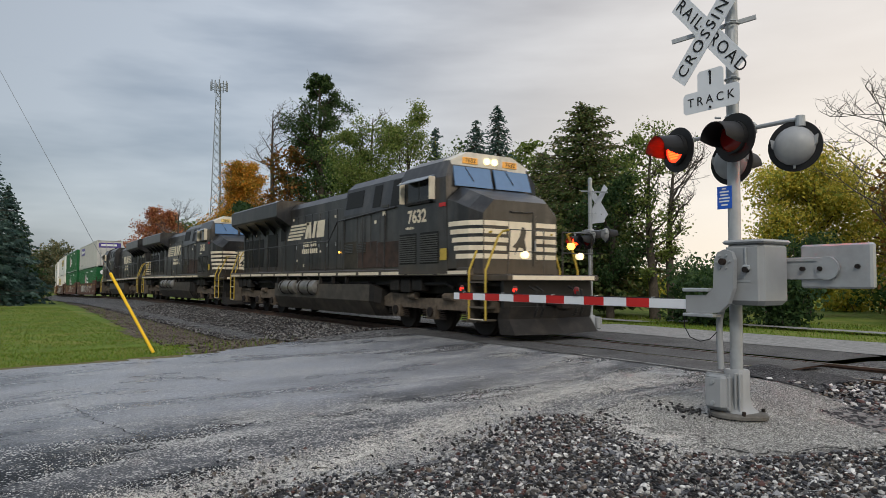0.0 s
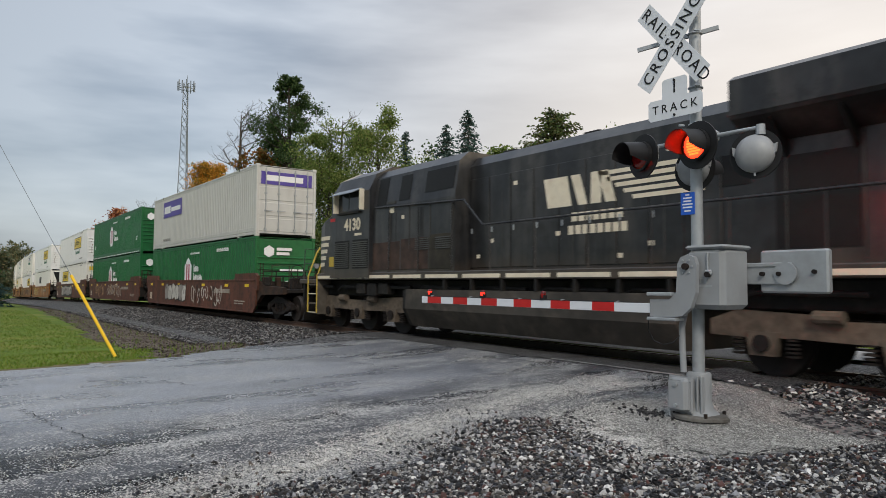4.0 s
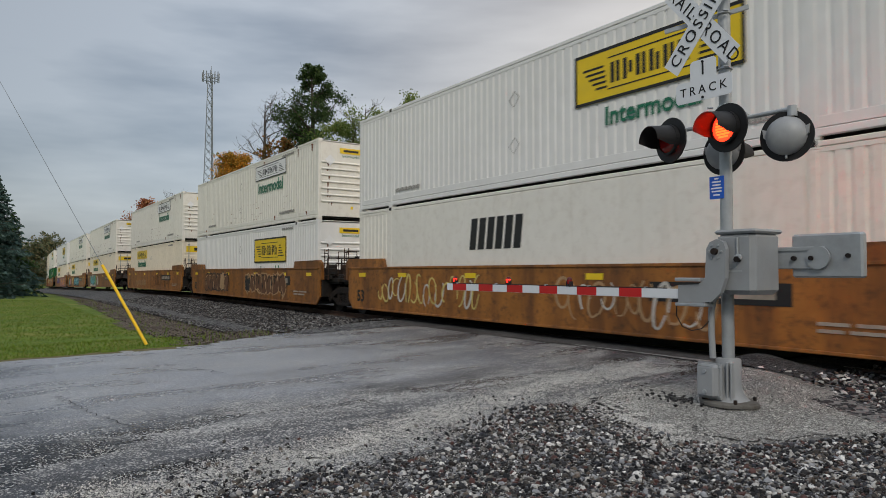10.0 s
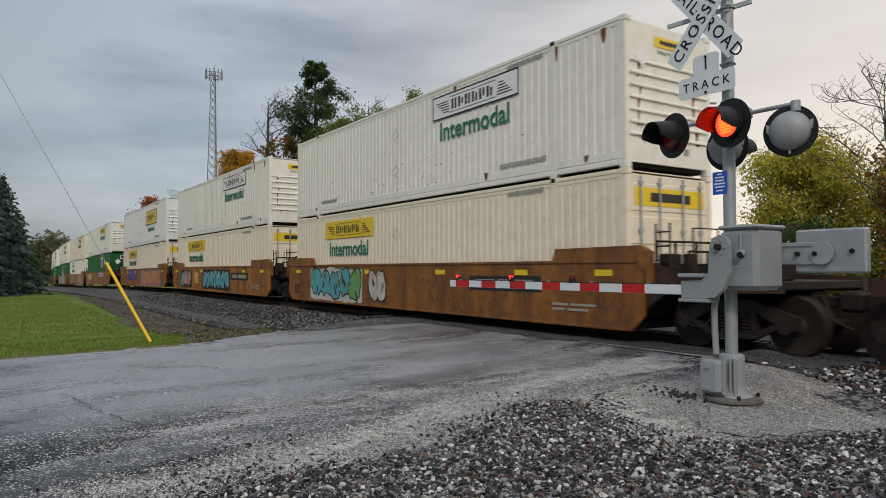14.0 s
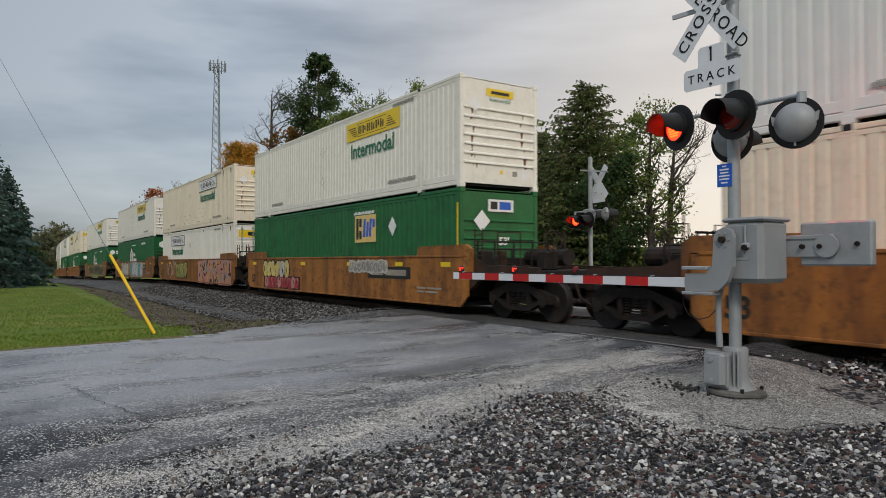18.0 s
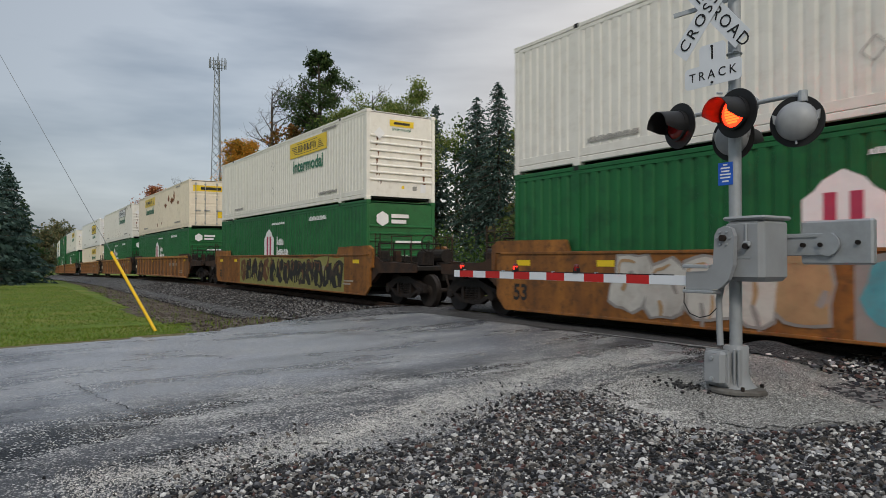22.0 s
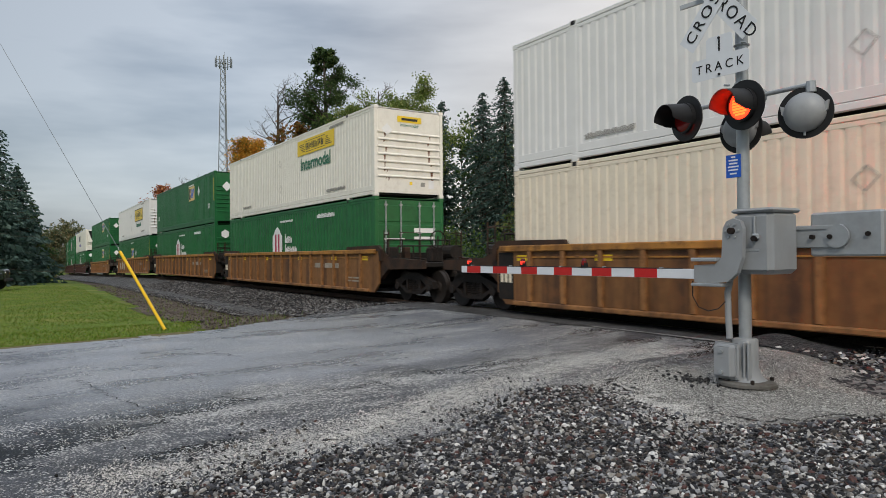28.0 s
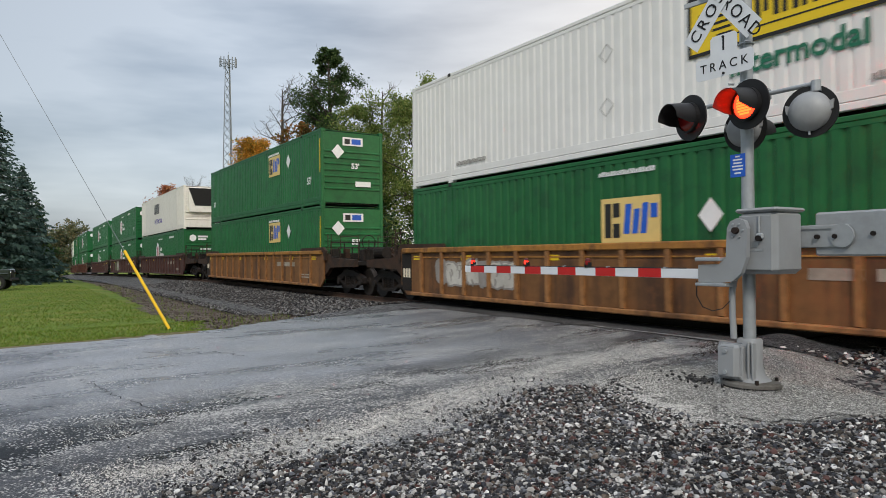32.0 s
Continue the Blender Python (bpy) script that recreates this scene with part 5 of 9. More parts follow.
def stake(s):
    def make():
        y0, y1 = sorted((s * 1.42, s * 1.49))
        return Geo().hexa(((-0.055, y0, 0.30), (0.055, y0, 0.30), (0.055, y1, 0.34), (-0.055, y1, 0.34), (-0.055, y0, 1.43), (0.055, y0, 1.43), (0.055, y1, 1.43), (-0.055, y1, 1.43))) if s > 0 else Geo().hexa(((-0.055, y0, 0.34), (0.055, y0, 0.34), (0.055, y1, 0.30), (-0.055, y1, 0.30), (-0.055, y0, 1.43), (0.055, y0, 1.43), (0.055, y1, 1.43), (-0.055, y1, 1.43)))
    return make


def end_shoulder(outer, ribbed, s):
    """One raised shoulder beside the truck, drawn for the forward end."""
    def make():
        y0, y1 = sorted((s * 1.34, s * 1.44))
        if ribbed:
            g = Geo().prism([(6.2, 1.5), (8.55, 1.5), (8.62, 1.2), (8.72, 1.2), (8.72, 1.55), (8.5, 1.68), (6.3, 1.66)], "y", y0, y1)
        else:
            g = Geo().prism([(6.2, 1.5), (8.55, 1.5), (8.62, 1.1), (8.72, 1.1), (8.72, 1.66), (8.5, 1.78), (6.3, 1.76)], "y", y0, y1)
        return g
    return make


def end_sill(s):
    """The platform's side beam over the end truck."""
    return lambda: Geo().prism([(8.5, 0.62), (9.0, 0.94), (11.0, 0.98), (11.0, 1.22), (9.2, 1.28), (8.72, 1.46), (8.5, 1.46)], "y", *sorted((s * 1.2, s * 1.35)))


def end_rack():
    """Crossover rails, pipes and brackets on the end platform."""
    g = Geo()
    for x, z in ((8.62, 1.85), (9.30, 1.65)):
        for y in (-1.15, -0.62, 0.0, 0.62, 1.15):
            g.tube([(x, y, 1.1), (x, y, z)], 0.026, 6)
        for z2 in (z, z - 0.42):
            g.tube([(x, -1.15, z2), (x, 1.15, z2)], 0.022, 6)
    for y in (-0.9, -0.3, 0.45):
        g.tube([(8.5, y, 1.30), (9.5, y, 1.24), (9.6, y * 0.8, 1.05)], 0.035, 6)
    return g.box(8.75, 9.05, -1.28, -0.98, 1.16, 1.62, 0.03).box(9.1, 9.4, 0.55, 0.95, 1.16, 1.5, 0.03).box(8.6, 9.5, -1.3, -1.22, 1.30, 1.36)


def joint_beam(s):
    """The set-back beam over a shared truck, with its side bearing box."""
    return lambda: ybox(s, 8.5, 9.5, 0.98, 1.12, 0.95, 1.22, 0.02).add(ybox(s, 8.7, 9.15, 1.05, 1.30, 1.1, 1.5, 0.03)).add(ybox(s, 8.56, 8.68, 1.0, 1.36, 0.5, 1.5, 0.01))


def end_deck(outer):
    """The grimy platform, bulkhead and draft sill behind the shoulders."""
    def make():
        g = Geo().box(8.25, 8.45, -1.3, 1.3, 0.5, 1.45, 0.03)
        g.box(8.45, outer, -1.19, 1.19, 1.02, 1.16, 0.02)
        return g.box(8.45, outer - 0.1, -0.25, 0.25, 0.72, 1.02, 0.02)
    return make


deck_grime = surface("black_greasy_deck", (0.013, 0.011, 0.0095), 0.75, vary=0.3, grain=8, stain=(0.050, 0.028, 0.017), stain_amount=0.5, stain_scale=3)
dim_stencil = surface("dim_stencilled_paint", (0.33, 0.29, 0.24), 0.65, vary=0.2)


def end_ladder(s):
    def make():
        g = Geo()
        for x in (8.75, 9.05):
            g.tube([(x, s * 1.33, 1.1), (x, s * 1.33, 2.15)], 0.018, 6)
        for z in (1.25, 1.5, 1.75, 2.0):
            g.tube([(8.73, s * 1.33, z), (9.07, s * 1.33, z)], 0.014, 5)
        return g
    return make


def grab_iron(s):
    return lambda: Geo().tube([(9.35, s * 1.1, 1.15), (9.35, s * 1.1, 2.05), (9.35, s * 0.4, 2.05), (9.35, s * 0.4, 1.15)], 0.018, 6)


def end_post(s):
    return lambda: Geo().box(8.9, 9.1, s * 0.7 - 0.1, s * 0.7 + 0.1, 1.16, 1.62, 0.02)


def knuckle():
    g = Geo().box(9.6, 11.35, -0.09, 0.09, 0.74, 0.92, 0.02).box(11.25, 11.62, -0.17, 0.12, 0.68, 1.0, 0.05)
    return g.tube([(11.1, -0.3, 0.9), (11.25, -0.28, 0.55), (11.55, -0.25, 0.4), (11.6, -0.24, 0.55)], 0.03, 6)


def brake_gear():
    g = Geo().tube([(9.0, 0.2, 1.45), (10.4, 0.2, 1.45)], 0.2, 12).box(10.5, 10.8, -0.9, -0.5, 1.16, 1.58, 0.03)
    return g.tube([(10.9, -0.75, 1.2), (10.9, -0.75, 1.9)], 0.02, 6).tube([(10.9 + 0.0, -0.75 + 0.25 * math.cos(a), 1.8 + 0.25 * math.sin(a)) for a in [k * math.pi / 8 for k in range(17)]], 0.018, 5, False)


def well_car(label, paint, ribbed, front_end, rear_end):
    """One unit of a double-stack car. Ends: 'coupler' (own truck and coupler), 'joint' (carries the shared truck), 'plain'."""
    ob = thing("well_car", label, "freight car", "well cars of the train")
    for s in (-1, 1):
        skin = car_rust if ribbed and paint is car_yellow else paint
        sheet_paint = car_panel if ribbed and paint is car_yellow else paint
        w = part("side_sill", stored("well_side%d%d" % (s, ribbed), well_side(s, ribbed), sheet_paint), sheet_paint, ob)
        if ribbed:
            part("top_chord", stored("top_chord%d" % s, lambda: ybox(s, -8.4, 8.4, 1.33, 1.50, 1.42, 1.56, 0.02), paint), paint, w)
            part("mid_rail", stored("mid_rail%d" % s, lambda: ybox(s, -7.9, 7.9, 1.40, 1.44, 1.28, 1.31), paint), skin, w)
            part("bottom_chord", stored("bottom_chord%d" % s, lambda: ybox(s, -7.9, 7.9, 1.33, 1.50, 0.22, 0.32, 0.02), skin), skin, w)
            for i in range(15):
                part("stake", stored("stake%d" % s, stake(s), skin), skin, w, at=pose(-7.35 + i * 1.05, 0, 0))
    part("floor", stored("well_floor", lambda: Geo().box(-8.2, 8.2, -1.36, 1.36, 0.24, 0.34), dark_gap), dark_gap, ob)
    for kind, turn, name in ((front_end, None, "front_end"), (rear_end, pose(0, 0, 0, 0, 0, 180), "rear_end")):
        outer = 11.0 if kind == "coupler" else 9.55
        e = part(name, stored("end_deck%g" % outer, end_deck(outer), deck_grime), deck_grime, ob, at=turn)
        edge_paint = grimy_end if ribbed else paint
        for s in (-1, 1):
            part("shoulder", stored("shoulder%g%d%d" % (outer, ribbed, s), end_shoulder(outer, ribbed, s), edge_paint), edge_paint, e)
            if kind == "coupler":
                part("end_sill", stored("end_sill%d" % s, end_sill(s), grimy_end), grimy_end, e)
            else:
                part("joint_beam", stored("joint_beam%d" % s, joint_beam(s), deck_grime), deck_grime, e)
            part("ladder", stored("end_ladder%d" % s, end_ladder(s), grimy_end), grimy_end, e)
            part("grab_iron", stored("grab_iron%d" % s, grab_iron(s), grimy_end), grimy_end, e)
            part("end_post", stored("end_post%d" % s, end_post(s), grimy_end), grimy_end, e)
        part("end_rack", stored("end_rack", end_rack, deck_grime), deck_grime, e)
        if kind == "coupler":
            part("coupler", stored("knuckle", knuckle, bogie_iron), bogie_iron, e)
            part("brake_gear", stored("brake_gear", brake_gear, bogie_iron), bogie_iron, e)
        sign = 1 if turn is None else -1
        if kind == "coupler":
            bogie(ob, sign * 10.05)
        elif kind == "joint":
            bogie(ob, sign * 9.66)
    # lettering and reflectors
    y = -1.424 if not ribbed else -1.424
    for x in (-7.6, -5.2, 5.2, 7.6, -2.0, 2.0):
        part("reflector", Geo().box(x - 0.22, x + 0.22, y - 0.004, y, 1.22, 1.34), sign_yellow, ob)
    dark = paint is car_orange
    fifty = sign_black if dark else stripe_white
    if not ribbed:
        part("length_mark", letters("53", 0.34, fifty, 0.003, bold=0.012), fifty, ob, at=Matrix.Translation((-7.7, y - 0.002, 0.62)) @ NEAR_FACE)
    else:
        part("end_panel", Geo().box(-8.5, -7.95, y - 0.004, y, 0.34, 1.40), deck_grime, ob, "black end panel with pale marks")
        part("mark_bar", Geo().box(-8.42, -8.32, y - 0.009, y - 0.005, 0.72, 0.98).box(-8.27, -8.17, y - 0.009, y - 0.005, 0.72, 0.98).box(-8.12, -8.02, y - 0.009, y - 0.005, 0.72, 0.98), stripe_white, ob)
    if dark:
        part("number_plate_ground", Geo().box(3.3, 5.85, y - 0.003, y, 0.86, 1.20), sign_black, ob, "black painted patch behind pale marks")
    for x_a, x_b, z_a, h_a in ((3.5, 5.6, 0.95, 0.17), (6.2, 7.4, 0.62, 0.05), (6.2, 7.2, 0.52, 0.05)):
        part("mark_bar", Geo().box(x_a, x_a + (x_b - x_a) * 0.36, y - 0.008, y, z_a, z_a + h_a), dim_stencil, ob)
        part("mark_bar", Geo().box(x_a + (x_b - x_a) * 0.44, x_b, y - 0.008, y, z_a, z_a + h_a), dim_stencil, ob)
    return ob


def ribbon(pts, wide, y0, y1):
    """A flat stroke of changing width along a smooth line, as one thin solid."""
    line = []
    for i in range(len(pts) - 1):
        p0, p1, p2, p3 = pts[max(0, i - 1)], pts[i], pts[i + 1], pts[min(len(pts) - 1, i + 2)]
        for q in range(4):
            t = q / 4
            line.append(tuple(0.5 * (2 * p1[c] + (p2[c] - p0[c]) * t + (2 * p0[c] - 5 * p1[c] + 4 * p2[c] - p3[c]) * t * t + (3 * p1[c] - p0[c] - 3 * p2[c] + p3[c]) * t ** 3) for c in (0, 1)))
    line.append(tuple(pts[-1]))
    rings = []
    for i, (x, z) in enumerate(line):
        a, b = line[max(0, i - 1)], line[min(len(line) - 1, i + 1)]
        d = Vector((b[0] - a[0], b[1] - a[1]))
        d = d.normalized() if d.length > 1e-6 else Vector((1, 0))
        f = i / (len(line) - 1)
        w = wide * (0.72 + 0.38 * math.sin(math.pi * min(1, f * 1.15))) * 0.5
        rings.append([(x - d.y * w, y0, z + d.x * w), (x + d.y * w, y0, z - d.x * w), (x + d.y * w, y1, z - d.x * w), (x - d.y * w, y1, z + d.x * w)])
    return Geo().loft(rings)


def scrawl(ob, x0, x1, z0, z1, inks, seed, ribbed=False):
    """Sprayed paint on a car's side: swollen or spiky shapes side by side with outlines, cuts and shine, no writing."""
    rnd = random.Random(seed * 7 + 3)
    y, h = -1.427, z1 - z0
    fill, second, line = inks[0], inks[1 % len(inks)], inks[-1]
    spiky = seed % 3 == 0
    n = max(2, round((x1 - x0) / (h * 0.72)))
    step = (x1 - x0) / n
    if seed in (5, 12, 14, 15, 17, 18, 20, 24, 26, 27):
        m = 18
        low = [(x0 - 0.12 + (x1 - x0 + 0.24) * k / m, z0 - 0.02 - rnd.uniform(0, 0.07)) for k in range(m + 1)]
        top = [(x1 + 0.12 - (x1 - x0 + 0.24) * k / m, z1 - 0.02 + rnd.uniform(-0.05, 0.06)) for k in range(m + 1)]
        part("sprayed_cloud", Geo().prism(low + top, "y", y - 0.002, y), inks[2 % len(inks)], ob)
    if seed == 24:
        shards = {}
        for k in range(round((x1 - x0) * 42)):
            a, r = rnd.uniform(0, 6.28), rnd.uniform(0.08, 0.26)
            cx, cz = rnd.uniform(x0, x1), rnd.uniform(z0 + 0.1, z1 - 0.1)
            q = rnd.randrange(len(inks))
            pts = [(cx + r * math.cos(a + b) * f, min(z1, max(z0, cz + r * math.sin(a + b) * f))) for b, f in ((0.0, 1.2), (1.0, 0.35), (2.4, 0.8), (3.3, 0.9), (4.6, 0.3))]
            shards.setdefault(q, Geo()).prism(pts, "y", y - 0.004 - 0.00004 * k, y - 0.003)
        for q, g in shards.items():
            tagged(part("sprayed_tangle", g, inks[q], ob), kind="stuff")
        return
    if seed in (2, 3, 4, 6, 7, 10, 11, 22):            # thin loops, not filled in
        for i in range(n * 2):
            cx, cz = x0 + step * (i + 0.5) / 2, (z0 + z1) / 2 + rnd.uniform(-0.12, 0.12) * h
            a0, turn, lean = rnd.uniform(0, 6.28), rnd.uniform(3.6, 6.6), rnd.uniform(-0.2, 0.3)
            rx, rz = step * rnd.uniform(0.20, 0.38), h * rnd.uniform(0.25, 0.46)
            loop = []
            for k in range(8):
                a = a0 + turn * k / 7
                u, v = rx * math.cos(a) * (1 - 0.03 * k), rz * math.sin(a)
                loop.append((cx + u + v * lean, max(z0, min(z1, cz + v))))
            part("sprayed_loop", ribbon(loop, rnd.uniform(0.035, 0.065), y - 0.006 - 0.0006 * (i % 5), y - 0.003), inks[1 + i % (len(inks) - 1)] if i % 3 else inks[-1], ob)
        return
    for i in range(n):
        cx, cz = x0 + step * (i + 0.5), (z0 + z1) / 2 + rnd.uniform(-0.05, 0.05) * h
        lean, lift = rnd.uniform(-0.12, 0.30), 0.0015 * (i % 3)
        rim = []
        for k in range(14):
            a = 2 * math.pi * (k + 0.3) / 14
            square = 1.0 / max(abs(math.cos(a)), abs(math.sin(a))) ** 0.75
            r = square * ((rnd.uniform(0.62, 1.12) if k % 2 else rnd.uniform(0.78, 1.0)) if spiky else rnd.uniform(0.80, 1.04))
            u, v = 0.54 * step * r * math.cos(a), 0.45 * h * r * math.sin(a)
            rim.append((u + v * lean, v))
        p = part("sprayed_outline", Geo().prism([(cx + u + math.copysign(0.045, u), cz + v + math.copysign(0.045, v)) for u, v in rim], "y", y - 0.005 - lift, y - 0.003), line, ob)
        part("sprayed_fill", Geo().prism([(cx + u, cz + v) for u, v in rim], "y", y - 0.0085 - lift, y - 0.0065), fill if i % 4 else rnd.choice(inks[:-1]), p)
        for q in range(3 if spiky else 2):
            sx, sz = rnd.uniform(-0.3, 0.3) * step, rnd.uniform(-0.28, 0.28) * h
            dx, dz = rnd.uniform(-0.10, 0.22) * step, rnd.uniform(0.18, 0.36) * h * rnd.choice((-1, 1))
            cut = [(cx + sx, cz + sz), (cx + sx + dx * 0.4 + 0.03, cz + sz + dz * 0.5), (cx + sx + dx, cz + sz + dz)]
            part("sprayed_cut", ribbon(cut, h * rnd.uniform(0.05, 0.11), y - 0.0125 - lift, y - 0.010), line if q != 1 else second, p)
        arc = [(cx + u * 0.80, cz + v * 0.80) for u, v in rim[3:7]]
        part("sprayed_shine", ribbon(arc, h * 0.045, y - 0.016 - lift, y - 0.0135), second, p)


def ink(name, c):
    return surface("spray_" + name, c, 0.55, vary=0.15, grain=6, stain=(0.12, 0.07, 0.04), stain_amount=0.45, stain_scale=3)


INK = {k: ink(k, c) for k, c in {"white": (0.55, 0.53, 0.48), "black": (0.02, 0.02, 0.02), "cyan": (0.10, 0.36, 0.42), "green": (0.16, 0.36, 0.12), "yellow": (0.62, 0.5, 0.16), "red": (0.36, 0.04, 0.05), "pink": (0.5, 0.24, 0.22), "purple": (0.09, 0.06, 0.26), "orange": (0.6, 0.26, 0.06), "grey": (0.30, 0.28, 0.26), "olive": (0.26, 0.25, 0.08), "tan": (0.42, 0.27, 0.14), "rust": (0.13, 0.06, 0.03)}.items()}

# ---------------------------------------------------------------- the train's make-up
# each unit: middle's place on the train, upper box, lower box, car paint, ribbed sides, front end, rear end
B_, O_, Y_, D_ = car_brown, car_orange, car_yellow, car_dark
UNITS = [
    (-90.75, "g", "h", B_, 0, "coupler", "plain", [(-4.6, -0.8, 0.45, 1.35, ("white", "grey", "black"), 1), (0.2, 4.6, 0.4, 1.3, ("tan", "black", "white"), 2)]),
    (-110.05, "t", "h", B_, 0, "joint", "plain", [(-6.0, -2.6, 0.4, 1.3, ("rust", "tan", "tan"), 3), (-1.2, 3.4, 0.45, 1.3, ("rust", "tan", "white"), 4)]),
    (-129.4, "b", "B", B_, 0, "joint", "coupler", [(-4.8, 1.4, 0.4, 1.35, ("grey", "white", "black"), 5)]),
    (-152.7, "b", "p", O_, 0, "coupler", "plain", [(-6.6, -1.6, 0.4, 1.3, ("tan", "white", "yellow"), 6), (1.0, 4.6, 0.4, 1.3, ("tan", "white", "tan"), 7)]),
    (-172.05, "o", "b", O_, 0, "joint", "plain", [(-5.8, -1.9, 0.4, 1.35, ("rust", "tan", "black"), 8), (0.6, 5.4, 0.4, 1.35, ("rust", "black", "tan"), 9)]),
    (-191.5, "o", "Y", O_, 0, "joint", "coupler", [(0.4, 5.6, 0.25, 1.4, ("tan", "rust", "rust"), 10), (-5.2, -1.4, 0.4, 0.9, ("rust", "tan", "tan"), 11)]),
    (-214.75, "o", "Y", O_, 0, "coupler", "plain", [(-6.3, -2.5, 0.35, 1.4, ("cyan", "green", "white", "black"), 12), (-1.9, -0.9, 0.35, 1.35, ("white", "pink", "black"), 13)]),
    (-234.05, "o", "Y", O_, 0, "joint", "plain", [(-6.4, -4.2, 0.4, 1.35, ("pink", "cyan", "black"), 14), (-1.6, 3.0, 0.4, 1.35, ("cyan", "white", "black"), 15), (-3.4, -2.4, 0.5, 1.3, ("orange", "yellow", "rust"), 16)]),
    (-253.35, "b", "Y", O_, 0, "joint", "coupler", [(-4.8, -1.4, 0.75, 1.4, ("purple", "white", "purple"), 17), (0.4, 6.8, 0.3, 1.4, ("orange", "yellow", "pink", "purple"), 18)]),
    (-276.85, "y", "e", O_, 0, "coupler", "plain", [(-6.4, -3.4, 0.7, 1.45, ("yellow", "white", "black"), 19), (-6.2, -2.4, 0.25, 0.8, ("red", "pink", "black"), 20), (2.0, 4.5, 1.0, 1.4, ("grey", "white", "white"), 21)]),
    (-296.05, "q", "O", O_, 0, "joint", "plain", [(-5.9, -3.6, 0.35, 1.4, ("rust", "white", "white"), 22), (-3.5, -0.6, 0.35, 1.4, ("olive", "yellow", "black"), 23), (2.0, 8.0, 0.25, 1.45, ("tan", "orange", "pink", "grey", "black"), 24)]),
    (-315.2, "y", "h", O_, 0, "joint", "coupler", [(-5.0, -1.0, 0.3, 1.46, ("white", "tan", "grey"), 25), (-0.6, 4.6, 0.3, 1.46, ("white", "cyan", "grey"), 26)]),
    (-338.65, "y", "h", O_, 0, "coupler", "coupler", [(-4.4, 6.6, 0.3, 1.42, ("black", "rust", "olive"), 27)]),
    (-361.65, "R", "h", Y_, 1, "coupler", "plain", []),
    (-381.05, "o", "h", Y_, 1, "joint", "plain", []),
    (-400.35, "b", "c", Y_, 1, "joint", "coupler", []),
    (-423.45, "y", "H", Y_, 1, "coupler", "plain", []),
    (-442.55, "e", "h", Y_, 1, "joint", "plain", []),
    (-461.75, "b", "E", Y_, 1, "joint", "coupler", [(-6.6, -3.2, 0.55, 1.25, ("white", "grey", "grey"), 31)]),
    (-484.7, "e", "e", Y_, 1, "coupler", "coupler", []),
    (-507.9, "p", "h", D_, 1, "coupler", "plain", []),
    (-527.2, "h", "h", D_, 1, "joint", "plain", [(-4.5, -1.5, 0.35, 1.4, ("white", "green", "grey"), 32)]),
    (-546.5, "h", "h", D_, 1, "joint", "coupler", []),
    (-569.8, "h", "h", B_, 1, "coupler", "plain", []),
    (-589.1, "e", "h", B_, 1, "joint", "plain", []),
    (-608.4, "y", "h", B_, 1, "joint", "coupler", []),
]
CAR_LABEL = {B_.name: "red-brown well car with sprayed paint on its smooth sides", O_.name: "orange-brown well car with graffiti on smooth sides",
             Y_.name: "yellow-brown well car with rusty ribbed sides", D_.name: "dark maroon well car with ribbed sides"}
MOVING = []            # thing, its middle on the train, height over the rails, half its bogies' distance
first_box = {}
for n_unit, (mid, up, low, paint, ribbed, fe, re, sprays) in enumerate(UNITS):
    car = well_car(CAR_LABEL[paint.name], paint, ribbed, fe, re)
    for x0, x1, z0, z1, inks, seed in sprays:
        scrawl(car, x0, x1, z0, z1, [INK[k] for k in inks], seed, ribbed)
    MOVING.append((car, mid, 0.0, 9.0))
    for key, z in ((low, 0.354), (up, 3.252)):
        if key in first_box:
            box_ob = copy_thing(first_box[key], pose(0, 0, 0))
        else:
            box_ob = first_box[key] = BOXES[key]()
        MOVING.append((box_ob, mid, z, 9.0))

